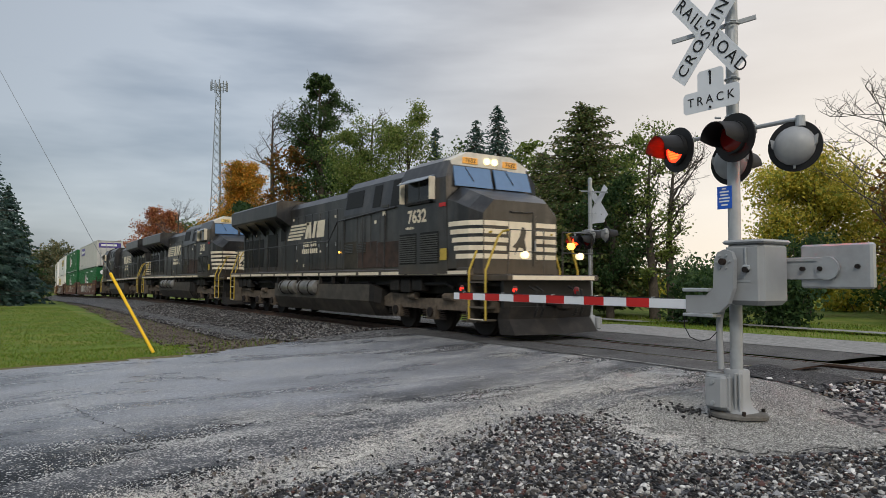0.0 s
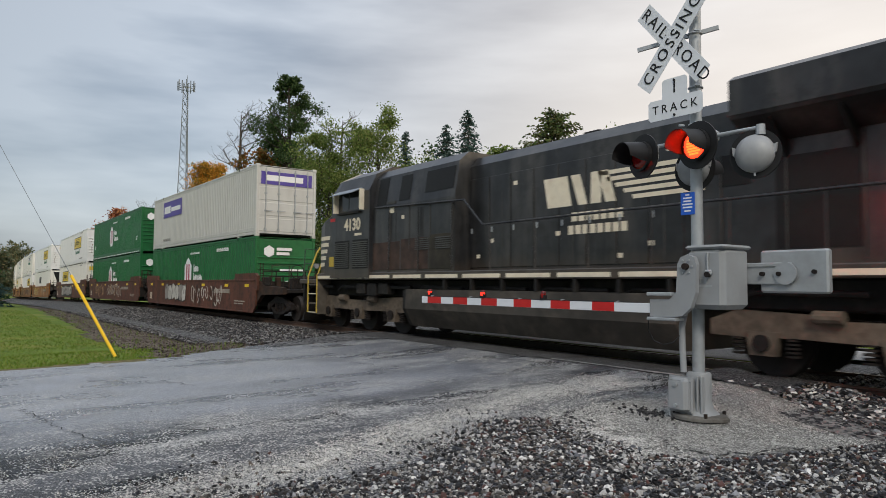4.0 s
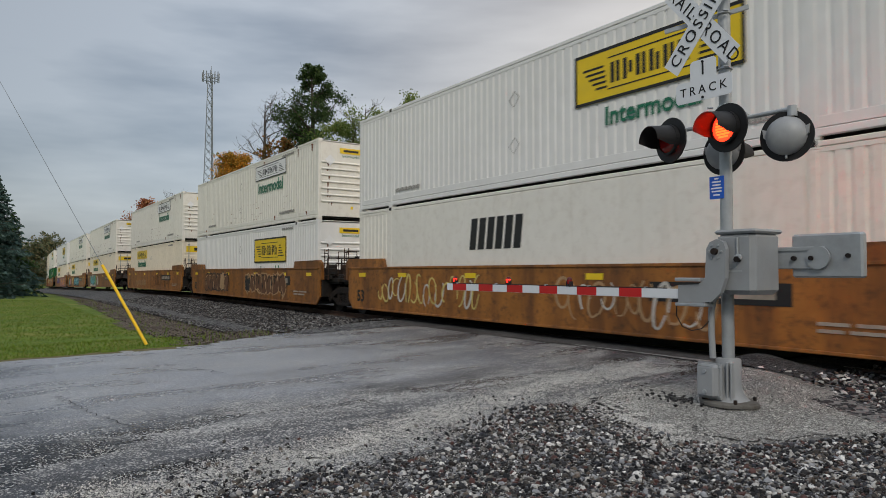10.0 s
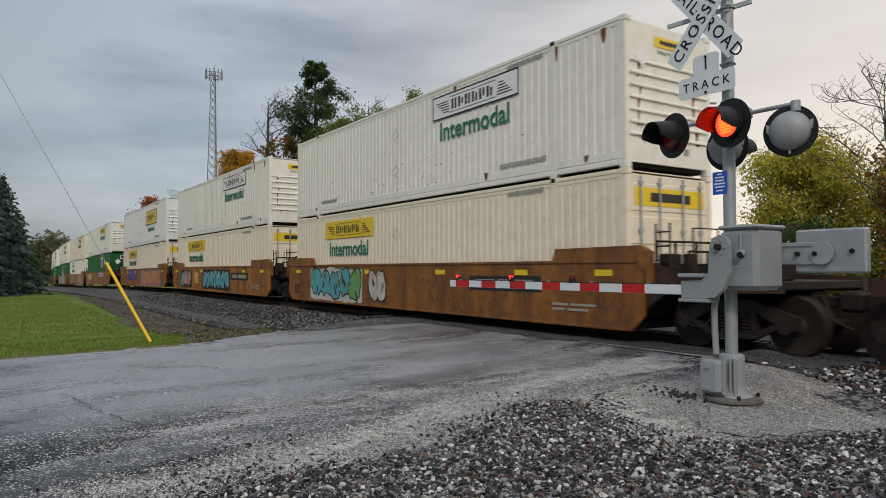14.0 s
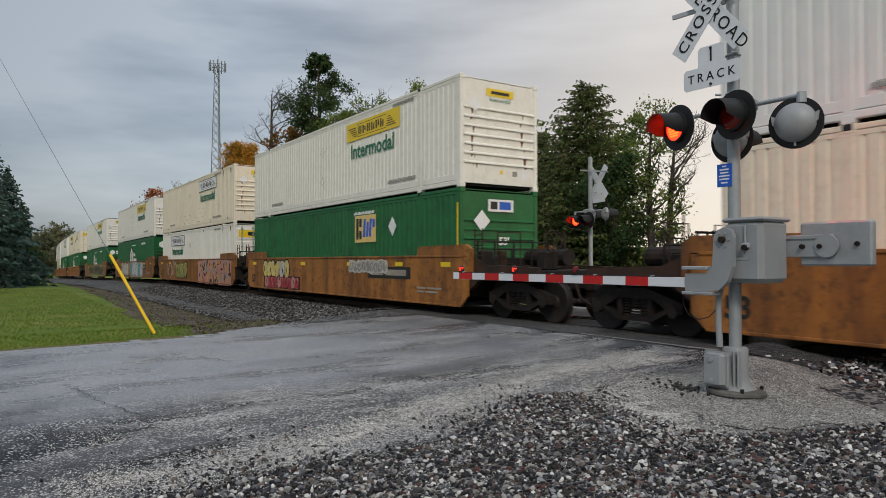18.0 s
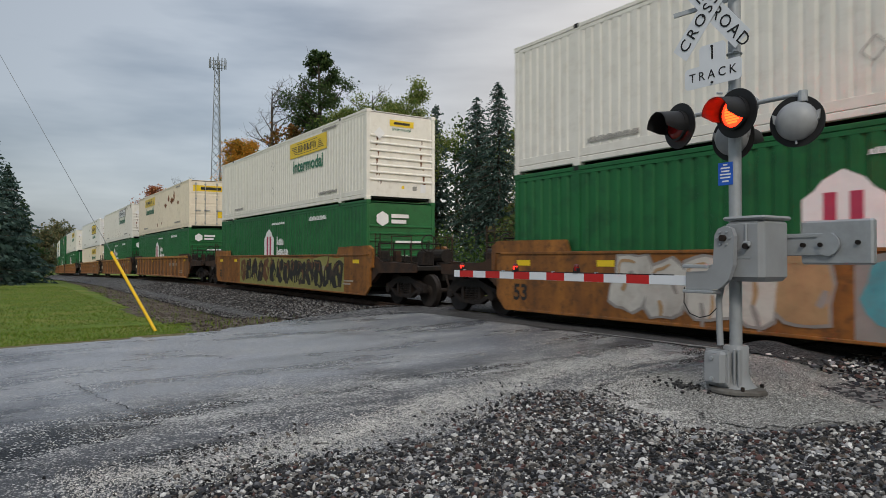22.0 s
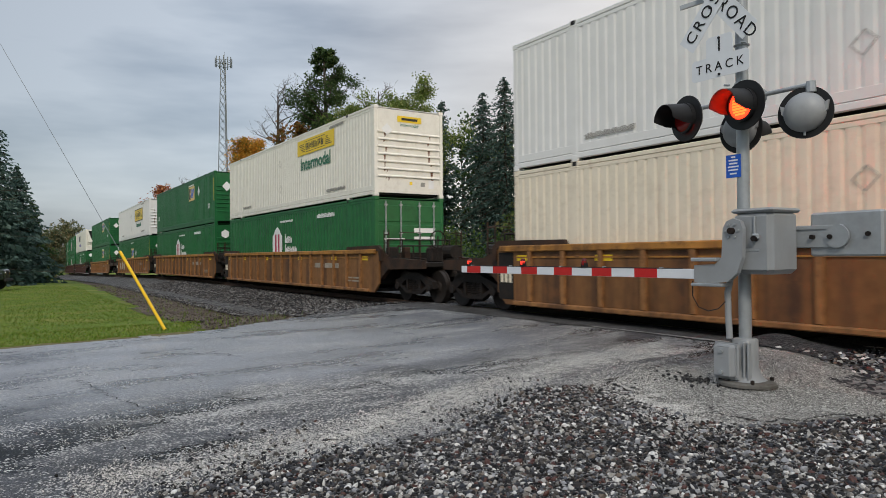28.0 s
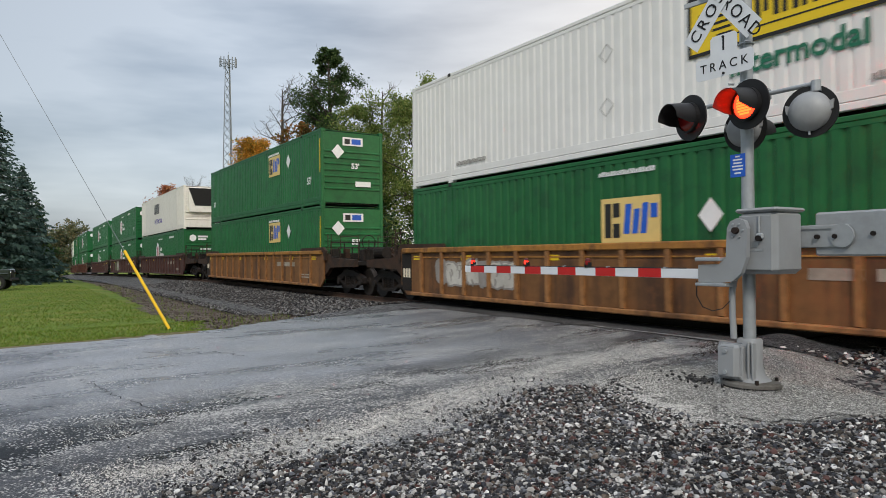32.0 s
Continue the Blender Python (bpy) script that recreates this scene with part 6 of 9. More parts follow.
# ---------------------------------------------------------------- locomotives
def loco_truck(parent, x):
    t = part("truck", Geo().box(-2.2, 2.2, -0.75, 0.75, 0.55, 0.85, 0.05), bogie_iron, parent, "grimy three-axle truck", at=pose(x, 0, 0))
    for s in (-1, 1):
        y0, y1 = sorted((s * 1.0, s * 1.16))
        f = part("side_frame", Geo().prism([(-2.75, 0.62), (-2.75, 0.86), (-2.3, 1.02), (-1.2, 0.98), (-0.9, 0.90), (0.9, 0.90), (1.2, 0.98), (2.3, 1.02), (2.75, 0.86), (2.75, 0.62), (2.2, 0.60), (1.4, 0.62), (0.5, 0.60), (-0.5, 0.60), (-1.4, 0.62), (-2.2, 0.60)], "y", y0, y1), truck_dust, t)
        for xx in (-1.88, 0.0, 1.88):
            a0, a1 = sorted((s * 1.02, s * 1.20))
            j = part("axle_box", Geo().prism([(xx - 0.26, 0.70), (xx - 0.19, 0.34), (xx + 0.19, 0.34), (xx + 0.26, 0.70)], "y", a0, a1), truck_dust, f)
            part("bearing_cap", Geo().tube([(xx, s * 1.18, 0.53), (xx, s * 1.25, 0.53)], 0.13, 14), bogie_iron, j)
            for dx in (-0.42, 0.42):
                sp = Geo()
                for k in range(5):
                    sp.tube([(xx + dx, s * 1.09, 0.34 + k * 0.06), (xx + dx, s * 1.09, 0.37 + k * 0.06)], 0.10, 10)
                part("coil_spring", sp, bogie_iron, f)
        part("brake_cylinder", Geo().tube([(-1.1, s * 1.2, 0.95), (-0.7, s * 1.2, 0.95)], 0.10, 12), truck_dust, f)
        part("brake_cylinder", Geo().tube([(0.7, s * 1.2, 0.95), (1.1, s * 1.2, 0.95)], 0.10, 12), truck_dust, f)
    for xx in (-1.88, 0.0, 1.88):
        part("wheelset", stored("loco_wheelset", lambda: wheel_pair().turned(Matrix.Diagonal((1.16, 1, 1.16, 1))), wheel_steel, 40), wheel_steel, t, at=pose(xx, 0, 0.53))
    return t


def slats(x0, x1, z0, z1, y, n, upright=False):
    g = Geo()
    for i in range(n):
        if upright:
            x = x0 + (x1 - x0) * (i + 0.3) / n
            g.box(x, x + (x1 - x0) / n * 0.4, min(y, y * 1.01), max(y, y * 1.01), z0, z1)
        else:
            z = z0 + (z1 - z0) * (i + 0.2) / n
            g.box(x0, x1, y - 0.012, y + 0.012, z, z + (z1 - z0) / n * 0.5)
    return g


def both(geo_of, name, mat, parent, label="", smooth=None):
    for s in (-1, 1):
        part(name, geo_of(s), mat, parent, label, smooth)


def rail_bars(s, pts, r=0.025, y=1.47):
    return Geo().tube([(x, s * y, z) for x, z in pts], r, 7)


def locomotive(number, old, label):
    """A six-axle road diesel; cab at +x."""
    ob = thing("locomotive", label, "locomotive", "locomotives of the train")
    deck = part("deck", Geo().box(-10.35, 9.3, -1.5, 1.5, 1.50, 1.70, 0.02), loco_black, ob)
    x = -10.2
    for k in range(13):
        w = 1.32
        for s in (-1, 1):
            part("sill_stripe", ybox(s, x, x + w, 1.500, 1.508, 1.535, 1.625), stripe_white, deck)
        x += w + 0.19
    part("frame", Geo().box(-9.9, 9.9, -1.0, 1.0, 1.02, 1.5, 0.03), loco_grime, ob)
    for k in range(9):
        xx = -9.0 + k * 2.2
        both(lambda s: Geo().tube([(xx, s * 1.25, 1.28), (xx + 1.6, s * 1.25, 1.30), (xx + 1.9, s * 1.22, 1.18)], 0.05, 8), "pipe", loco_grime, ob)
    # fuel tank and air reservoirs
    tank = part("fuel_tank", Geo().prism([(-1.48, 1.25), (-1.50, 0.75), (-1.25, 0.30), (1.25, 0.30), (1.50, 0.75), (1.48, 1.25)], "x", -4.2 if not old else -4.0, 4.1), tank_dust, ob, "road-dusted fuel tank")
    part("tank_end", Geo().loft([[(4.1 + dx, y * k, 0.30 + (z - 0.30) * k) for y, z in ((-1.48, 1.25), (-1.50, 0.75), (-1.25, 0.30), (1.25, 0.30), (1.50, 0.75), (1.48, 1.25))] for dx, k in ((0.0, 1.0), (0.22, 0.96), (0.38, 0.85))]), loco_grime, tank)
    if not old:
        for xx in (-3.4, -1.5):
            rr = 0.27
            r_prof = [(0.0, 0.10), (0.06, 0.24), (0.16, rr), (1.45, rr), (1.55, 0.24), (1.6, 0.10)]
            for s in (-1, 1):
                a = part("air_reservoir", Geo().loft([[(xx + dx, s * 1.42 + q * math.cos(b), 1.12 + q * math.sin(b)) for b in (2 * math.pi * k / 18 for k in range(18))] for dx, q in r_prof]), tank_silver, ob, "dusty silver air reservoir", smooth=35)
                for bx in (0.35, 1.2):
                    part("strap", Geo().tube([(xx + bx, s * 1.42 + (rr + 0.01) * math.cos(b), 1.12 + (rr + 0.01) * math.sin(b)) for b in (2 * math.pi * k / 18 for k in range(19))], 0.02, 5, False), bogie_iron, a)
    for xx in (-7.15, 7.15):
        loco_truck(ob, xx)
    # hood
    hood = part("hood", Geo().prism([(-0.95, 1.70), (0.95, 1.70), (0.95, 4.22), (0.72, 4.46), (-0.72, 4.46), (-0.95, 4.22)], "x", -10.1, 5.96), loco_black, ob, "black engine hood with doors and louvres")
    mid = part("equipment_cabinet", Geo().prism([(-1.42, 1.70), (1.42, 1.70), (1.42, 3.5), (1.28, 4.36), (1.0, 4.6), (-1.0, 4.6), (-1.28, 4.36), (-1.42, 3.5)], "x", 2.1, 5.96), loco_black, ob)
    for s in (-1, 1):
        for a, b in ((2.25, 2.85), (3.15, 3.75)):
            part("louvre", slats(a, b, 2.25, 2.56, s * 1.445, 6), louvre_grey, mid)
        for a, b, z0, z1 in ((2.2, 3.4, 3.7, 4.25), (4.1, 4.6, 3.6, 4.28), (5.25, 5.75, 3.55, 4.32)):
            part("grille", Geo().prism([(s * (1.42 - 0.14 * (z0 - 3.5) / 0.85) + s * 0.012, z0), (s * (1.42 - 0.14 * (z1 - 3.5) / 0.85) + s * 0.012, z1), (s * (1.36 - 0.14 * (z1 - 3.5) / 0.85), z1), (s * (1.36 - 0.14 * (z0 - 3.5) / 0.85), z0)], "x", a, b), loco_grille, mid)
        for k in range(3):
            part("cabinet_door", ybox(s, 2.15 + k * 1.28, 3.36 + k * 1.28, 1.42, 1.428, 1.78, 3.3), loco_black, mid)
        for k in range(8):
            xx = -3.8 + k * 0.74
            d = part("hood_door", ybox(s, xx, xx + 0.70, 0.95, 0.972, 1.78, 3.9, 0.008), loco_black, hood)
            part("door_latch", ybox(s, xx + 0.60, xx + 0.64, 0.972, 0.99, 2.6, 2.72), galv, d)
        for xx, w, z0, z1 in ((-9.9, 0.5, 1.95, 3.2), (-9.2, 0.5, 1.95, 3.2), (-8.5, 0.55, 1.95, 3.2), (-7.8, 0.55, 1.95, 3.2), (-6.6, 1.2, 1.95, 3.35), (-5.0, 0.55, 3.0, 3.5)):
            part("grille_door", ybox(s, xx, xx + w, 0.95, 0.965, z0, z1), loco_grille, hood)
        for k, (xx, z) in enumerate(((-9.6, 3.3), (-8.2, 3.35), (-5.4, 3.6), (-3.6, 3.75), (-0.9, 2.4), (1.2, 2.35), (0.4, 3.6), (1.7, 2.0), (-3.2, 2.1), (-2.5, 1.9))):
            part("small_label", ybox(s, xx, xx + 0.12, 0.973, 0.978, z, z + 0.09), stripe_white, hood)
    for k in range(7):
        part("roof_detail", Geo().box(-3.2 + k * 0.85, -2.75 + k * 0.85, -0.45, 0.45, 4.46, 4.52 + 0.03 * (k % 3), 0.02), loco_grime, hood)
    # radiator wings
    rx0, rx1 = (-10.15, -3.95) if not old else (-10.15, -5.0)
    part("radiator_housing", Geo().prism([(-0.96, 3.60), (0.96, 3.60), (1.50, 3.92), (1.55, 3.98), (1.55, 4.52), (1.38, 4.62), (-1.38, 4.62), (-1.55, 4.52), (-1.55, 3.98), (-1.50, 3.92)], "x", rx0, rx1), loco_black, ob, "black overhanging radiator wings")
    for s in (-1, 1):
        for k in range(5):
            a = rx0 + 0.6 + k * (rx1 - rx0 - 1.2) / 4
            part("wing_strut", Geo().hexa([(a, s * 0.95, 3.30), (a + 0.06, s * 0.95, 3.30), (a + 0.06, s * 1.45, 3.90), (a, s * 1.45, 3.90), (a, s * 0.95, 3.60), (a + 0.06, s * 0.95, 3.60), (a + 0.06, s * 1.45, 3.93), (a, s * 1.45, 3.93)]), loco_grille, ob)
    # cab
    cab_prof = [(-1.53, 1.55), (1.53, 1.55), (1.53, 4.05), (1.30, 4.52), (0.75, 4.78), (-0.75, 4.78), (-1.30, 4.52), (-1.53, 4.05)]
    cab = part("cab", Geo().loft([[(xx, y, z) for y, z in cab_prof] for xx in (5.96, 8.0)] + [[(8.42 if z < 3.8 else 8.42 - (z - 3.7) * 0.30, y * (0.985), z) for y, z in cab_prof]]), loco_black, ob, "black cab with a pale brow over the windscreen")
    part("cab_brow", Geo().loft([[(7.9, y, z + 0.012) for y, z in ((-1.31, 4.53), (-0.76, 4.79), (0.76, 4.79), (1.31, 4.53), (1.25, 4.36), (-1.25, 4.36))], [(8.21, y, z + 0.012) for y, z in ((-1.29, 4.50), (-0.74, 4.76), (0.74, 4.76), (1.29, 4.50), (1.25, 4.36), (-1.25, 4.36))]]), cab_cream, cab, "pale cream cab brow")
    nb = part("number_board", Geo().box(8.19, 8.235, -0.92, -0.42, 4.46, 4.63, 0.01), board_glow if number == "7632" else sign_cream, cab, "amber number board over the windscreen")
    part("digits", letters(number, 0.12, signal_black, 0.002), signal_black, nb, at=pose(8.24, -0.67, 4.545, 90, 0, 90))
    nb = part("number_board", Geo().box(8.19, 8.235, 0.42, 0.92, 4.46, 4.63, 0.01), board_glow if number == "7632" else sign_cream, cab)
    part("digits", letters(number, 0.12, signal_black, 0.002), signal_black, nb, at=pose(8.24, 0.67, 4.545, 90, 0, 90))
    for y in (-0.13, 0.13):
        part("headlight", Geo().tube([(8.2, y, 4.57), (8.26, y, 4.57)], 0.09, 14), head_glow if number == "7632" else lamp_silver, cab)
    for s in (-1, 1):
        w = part("side_window_frame", ybox(s, 6.45, 7.75, 1.53, 1.55, 3.50, 4.12, 0.01), loco_black, cab)
        for a in (6.52, 7.14):
            part("pane", ybox(s, a, a + 0.55, 1.545, 1.556, 3.55, 4.06), glass_dark, w)
        part("wind_deflector", ybox(s, 7.8, 7.86, 1.54, 1.70, 3.5, 4.1), stripe_white, cab)
        part("wind_deflector", ybox(s, 6.25, 6.30, 1.54, 1.68, 3.5, 4.1), stripe_white, cab)
        part("armrest", ybox(s, 6.45, 7.75, 1.53, 1.62, 3.43, 3.48), loco_grime, cab)
        part("awning", Geo().hexa([(6.4, s * 1.53, 4.13), (7.8, s * 1.53, 4.13), (7.8, s * 1.86, 3.98), (6.4, s * 1.86, 3.98), (6.4, s * 1.53, 4.16), (7.8, s * 1.53, 4.16), (7.8, s * 1.86, 4.0), (6.4, s * 1.86, 4.0)]), awning_grey, cab)
        for a in (6.05, 7.15):
            part("louvre_ground", ybox(s, a - 0.03, a + 0.88, 1.53, 1.534, 1.82, 2.66), loco_grille, cab)
            part("louvre", slats(a, a + 0.85, 1.85, 2.62, s * 1.543, 13), louvre_grey, cab)
        m = Matrix.Translation((6.95, s * 1.537, 3.1)) @ pose(0, 0, 0, 90, 0, 0 if s < 0 else 180)
        part("road_number", letters(number, 0.34, stripe_white, 0.003, bold=0.014), stripe_white, cab, at=m)
        part("small_label", bars(6.35, 6.8, 2.78, 0.07, 4, -1.535) if s < 0 else Geo().box(6.4, 6.8, 1.531, 1.536, 2.78, 2.85), stripe_white, cab)
        part("red_label", ybox(s, 8.05, 8.35, 1.531, 1.537, 3.28, 3.38), reflect_red, cab)
        part("marker", ybox(s, 8.1, 8.4, 1.531, 1.537, 1.9, 2.2), rail_yellow, cab)
    for y0, y1 in ((-1.28, -0.06), (0.06, 1.28)):
        part("windscreen", Geo().hexa([(8.39, y0, 3.82), (8.42, y0, 3.82), (8.42, y1, 3.82), (8.39, y1, 3.82), (8.24, y0 * 0.97, 4.36), (8.27, y0 * 0.97, 4.36), (8.27, y1 * 0.97, 4.36), (8.24, y1 * 0.97, 4.36)]), glass_sky, cab, "windscreen with the sky's blue reflection put into its colour")
        part("wiper", Geo().tube([(8.28, (y0 + y1) / 2 - 0.2, 4.34), (8.39, (y0 + y1) / 2, 3.98)], 0.012, 5), signal_black, cab)
    # nose
    nose_rings = []
    for xx, wy, zt in ((8.38, 1.50, 3.80), (8.8, 1.50, 3.68), (9.2, 1.42, 3.52), (9.5, 1.20, 3.38)):
        nose_rings.append([(xx, -wy, 1.55), (xx, wy, 1.55), (xx, wy, zt - 0.35), (xx, wy * 0.72, zt), (xx, -wy * 0.72, zt), (xx, -wy, zt - 0.35)])
    nose = part("nose", Geo().loft(nose_rings), loco_black, ob, "black nose with pale level stripes")
    for k in range(5):
        z = 1.92 + k * 0.205
        for s in (-1, 1):
            pts = [(8.44 + (4 - k) * 0.085, 1.50), (8.83, 1.494), (9.2, 1.42), (9.5, 1.205)]
            g = Geo().loft([[(xx, s * (wy + 0.006), z), (xx, s * (wy + 0.006), z + 0.12), (xx, s * (wy - 0.01), z + 0.12), (xx, s * (wy - 0.01), z)] for xx, wy in pts])
            part("stripe", g, stripe_white, nose)
        part("stripe", Geo().box(9.5, 9.507, 0.50, 1.17, z, z + 0.12), stripe_white, nose)
        part("stripe", Geo().box(9.5, 9.507, -1.17, -0.42 - 0.06 * (k % 2), z, z + 0.12), stripe_white, nose)
    part("front_panel", Geo().box(9.5, 9.508, -0.40, 0.34, 1.92, 2.86), stripe_white, nose, "pale panel on the nose front")
    door = part("nose_door", Geo().box(9.5, 9.52, 0.38, 0.48, 1.75, 3.1, 0.01), loco_black, nose)
    part("door_handle", Geo().tube([(9.55, 0.43, 2.1), (9.55, 0.43, 2.4)], 0.015, 6), galv, door)
    part("panel_figure", Geo().prism([(-0.30, 2.22), (-0.16, 2.34), (-0.06, 2.48), (0.02, 2.74), (0.10, 2.72), (0.16, 2.60), (0.10, 2.42), (0.16, 2.2), (0.10, 1.99), (0.05, 2.2), (-0.08, 2.22), (-0.22, 2.02), (-0.18, 2.2)], "x", 9.508, 9.514), loco_black, nose)
    part("nose_grab", Geo().tube([(9.47, -0.35, 3.12), (9.56, -0.35, 3.10), (9.56, 0.35, 3.10), (9.47, 0.35, 3.12)], 0.018, 6), loco_black, nose)
    for s in (-1, 1):
        part("front_rail", Geo().tube([(10.68, s * 0.30, 1.5), (10.68, s * 0.30, 2.55), (10.66, s * 1.30, 2.55), (10.62, s * 1.36, 1.5)], 0.018, 6), loco_black, ob)
        part("front_rail", Geo().tube([(10.68, s * 0.30, 2.05), (10.66, s * 1.33, 2.05)], 0.015, 6), loco_black, ob)
    part("amber_beacon", Geo().tube([(10.60, 0.62, 2.22), (10.68, 0.62, 2.22)], 0.085, 12), amber_glow if number == "7632" else stripe_white, ob)
    # front platform, pilot, steps
    part("front_platform", Geo().box(9.3, 10.75, -1.45, 1.45, 1.38, 1.52, 0.02), loco_black, ob)
    part("platform_stripe", Geo().box(10.75, 10.757, -1.3, 1.3, 1.40, 1.50), stripe_white, ob)
    part("pilot_plow", Geo().loft([[(10.45, -1.42, 0.15), (10.85, -1.3, 0.15), (11.05, 0, 0.15), (10.85, 1.3, 0.15), (10.45, 1.42, 0.15)], [(10.35, -1.42, 0.5), (10.6, -1.3, 0.5), (10.72, 0, 0.5), (10.6, 1.3, 0.5), (10.35, 1.42, 0.5)], [(10.45, -1.42, 0.78), (10.66, -1.3, 0.78), (10.74, 0, 0.78), (10.66, 1.3, 0.78), (10.45, 1.42, 0.78)]]), loco_grime, ob, "dusty black snow plow pilot")
    part("pilot_sheet", Geo().box(10.45, 10.55, -1.40, 1.40, 0.75, 1.4), loco_grille, ob)
    part("coupler", Geo().box(10.4, 11.0, -0.12, 0.12, 0.78, 1.0, 0.03).box(10.95, 11.25, -0.2, 0.14, 0.70, 1.06, 0.05), bogie_iron, ob)
    for k, y in enumerate((-0.75, -0.55, 0.5, 0.7)):
        part("air_hose", Geo().tube([(10.66, y, 1.25), (10.9, y, 1.15), (10.95, y, 0.75), (10.85, y, 0.55)], 0.025, 7), signal_black, ob)
    for s in (-1, 1):
        part("ditch_light", Geo().tube([(10.62, s * 0.88, 1.98), (10.72, s * 0.88, 1.98)], 0.085, 14), head_glow if number == "7632" else lamp_silver, ob, "round white ditch light")
        for k in range(4):
            part("step", ybox(s, 9.35, 9.95, 1.15, 1.5, 0.42 + k * 0.30, 0.46 + k * 0.30), loco_dust, ob)
            if k % 2 == 0:
                part("step_edge", ybox(s, 9.38, 9.92, 1.5, 1.512, 0.445 + k * 0.30, 0.47 + k * 0.30), stripe_white, ob)
                part("step_edge", ybox(s, -10.28, -9.82, 1.5, 1.512, 0.445 + k * 0.30, 0.47 + k * 0.30), stripe_white, ob)
            part("step", ybox(s, -10.3, -9.8, 1.15, 1.5, 0.42 + k * 0.30, 0.46 + k * 0.30), loco_black, ob)
        for px_ in (9.32, 9.98):
            part("corner_rail", Geo().tube([(px_, s * 1.49, 0.45), (px_, s * 1.49, 1.62), (px_ + 0.06, s * 1.16, 2.42), (px_ + 0.08, s * 1.05, 2.55), (px_ + 0.25, s * 0.98, 2.58)], 0.027, 8), rail_yellow, ob, "yellow corner handrail")
            q = -9.75 if px_ < 9.5 else -10.32
            part("corner_rail", Geo().tube([(q, s * 1.49, 0.45), (q, s * 1.49, 1.62), (q - 0.04, s * 1.18, 2.50), (q - 0.06, s * 1.08, 2.66), (q - 0.2, s * 1.0, 2.70)], 0.027, 8), rail_yellow, ob)
        # side handrails
        part("step_side", ybox(s, 9.28, 9.33, 1.1, 1.49, 0.40, 1.5), loco_dust, ob)
        part("step_side", ybox(s, -9.8, -9.75, 1.1, 1.49, 0.40, 1.5), loco_dust, ob)
        for k in range(6):
            xx = -9.4 + k * 0.62 if k < 3 else 5.2 + (k - 3) * 0.62
            part("underframe_box", ybox(s, xx, xx + 0.5, 1.12, 1.38, 1.04 + 0.05 * (k % 2), 1.40, 0.02), loco_grime, ob)
        for k in range(7):
            xx = -3.9 + k * 1.05
            part("tank_bracket", ybox(s, xx, xx + 0.07, 1.40, 1.50, 1.25, 1.5), loco_grime, ob)
        for k, (x_d, w_d) in enumerate(((2.2, 0.95), (3.2, 1.25), (4.5, 1.4))):
            part("lower_door", ybox(s, x_d, x_d + w_d, 1.42, 1.434, 1.76, 2.62 - 0.05 * k, 0.005), (loco_olive, loco_redbrown, loco_redbrown)[k], mid, "brown dust-stained lower cabinet door")
        for k in range(4):
            part("panel_seam", ybox(s, 2.16 + k * 0.94, 2.185 + k * 0.94, 1.428, 1.440, 2.30, 3.46), loco_seam, mid)
        for k in range(11):
            part("panel_seam", ybox(s, -9.9 + k * 1.08, -9.875 + k * 1.08, 0.95, 0.976, 1.78, 3.52), loco_seam, hood)
        part("hatch", ybox(s, 4.75, 5.15, 1.30, 1.43, 3.55, 3.62), loco_seam, mid)
        part("small_label", ybox(s, 4.82, 5.0, 1.40, 1.442, 3.30, 3.44), stripe_white, mid)
        part("small_label", ybox(s, 4.3, 4.42, 1.40, 1.442, 3.1, 3.2), stripe_white, mid)
        part("handrail", rail_bars(s, [(-9.7, 2.72), (1.0, 2.72), (1.7, 3.35), (5.7, 3.5)]), loco_black, ob)
        for k in range(11):
            xx = -9.2 + k * 1.42
            part("stanchion", rail_bars(s, [(xx, 1.6), (xx, 2.72 if xx < 1.0 else 3.35)], 0.017), loco_black, ob)
        # plain pale marks instead of lettering
        for k in range(5):
            z = 2.98 + k * 0.13
            part("livery_bar", Geo().prism([(-4.2 + k * 0.10, z), (-2.75 + k * 0.20, z), (-2.72 + k * 0.20, z + 0.08), (-4.18 + k * 0.10, z + 0.08)], "y", *sorted((s * 0.972, s * 0.980))), stripe_white, hood)
        for a, b, sk in ((-2.35, -2.10, 0.20), (-1.98, -1.72, -0.02), (-1.64, -1.40, 0.20), (-1.22, -0.55, 0.12)):
            part("livery_block", Geo().prism([(a, 2.98), (b, 2.98), (b + sk, 3.60), (a + sk, 3.60)], "y", *sorted((s * 0.972, s * 0.980))), stripe_white, hood)
        for row, (n, x0) in enumerate(((7, -2.5), (8, -2.6))):
            for i in range(n):
                a = x0 + i * 0.19
                part("name_bar", Geo().box(a, a + 0.14, *sorted((s * 0.973, s * 0.981)), 2.66 - row * 0.26, 2.84 - row * 0.26), stripe_white, hood)
    part("amber_lamp", Geo().tube([(0.9, -1.0, 2.35), (0.9, -1.03, 2.35)], 0.035, 10), amber_glow, ob)
    # rear end of the hood
    for k in range(6):
        part("end_stripe", Geo().box(-10.107, -10.1, -0.93, 0.93, 1.85 + k * 0.18, 1.93 + k * 0.18), stripe_white, hood)
        for s in (-1, 1):
            part("end_stripe", ybox(s, -10.1, -9.95, 0.951, 0.958, 1.85 + k * 0.18, 1.93 + k * 0.18), stripe_white, hood)
    part("rear_coupler", Geo().box(-11.1, -10.3, -0.12, 0.12, 0.78, 1.0, 0.03), bogie_iron, ob)
    part("rear_sheet", Geo().box(-10.5, -10.4, -1.4, 1.4, 0.7, 1.5), loco_grime, ob)
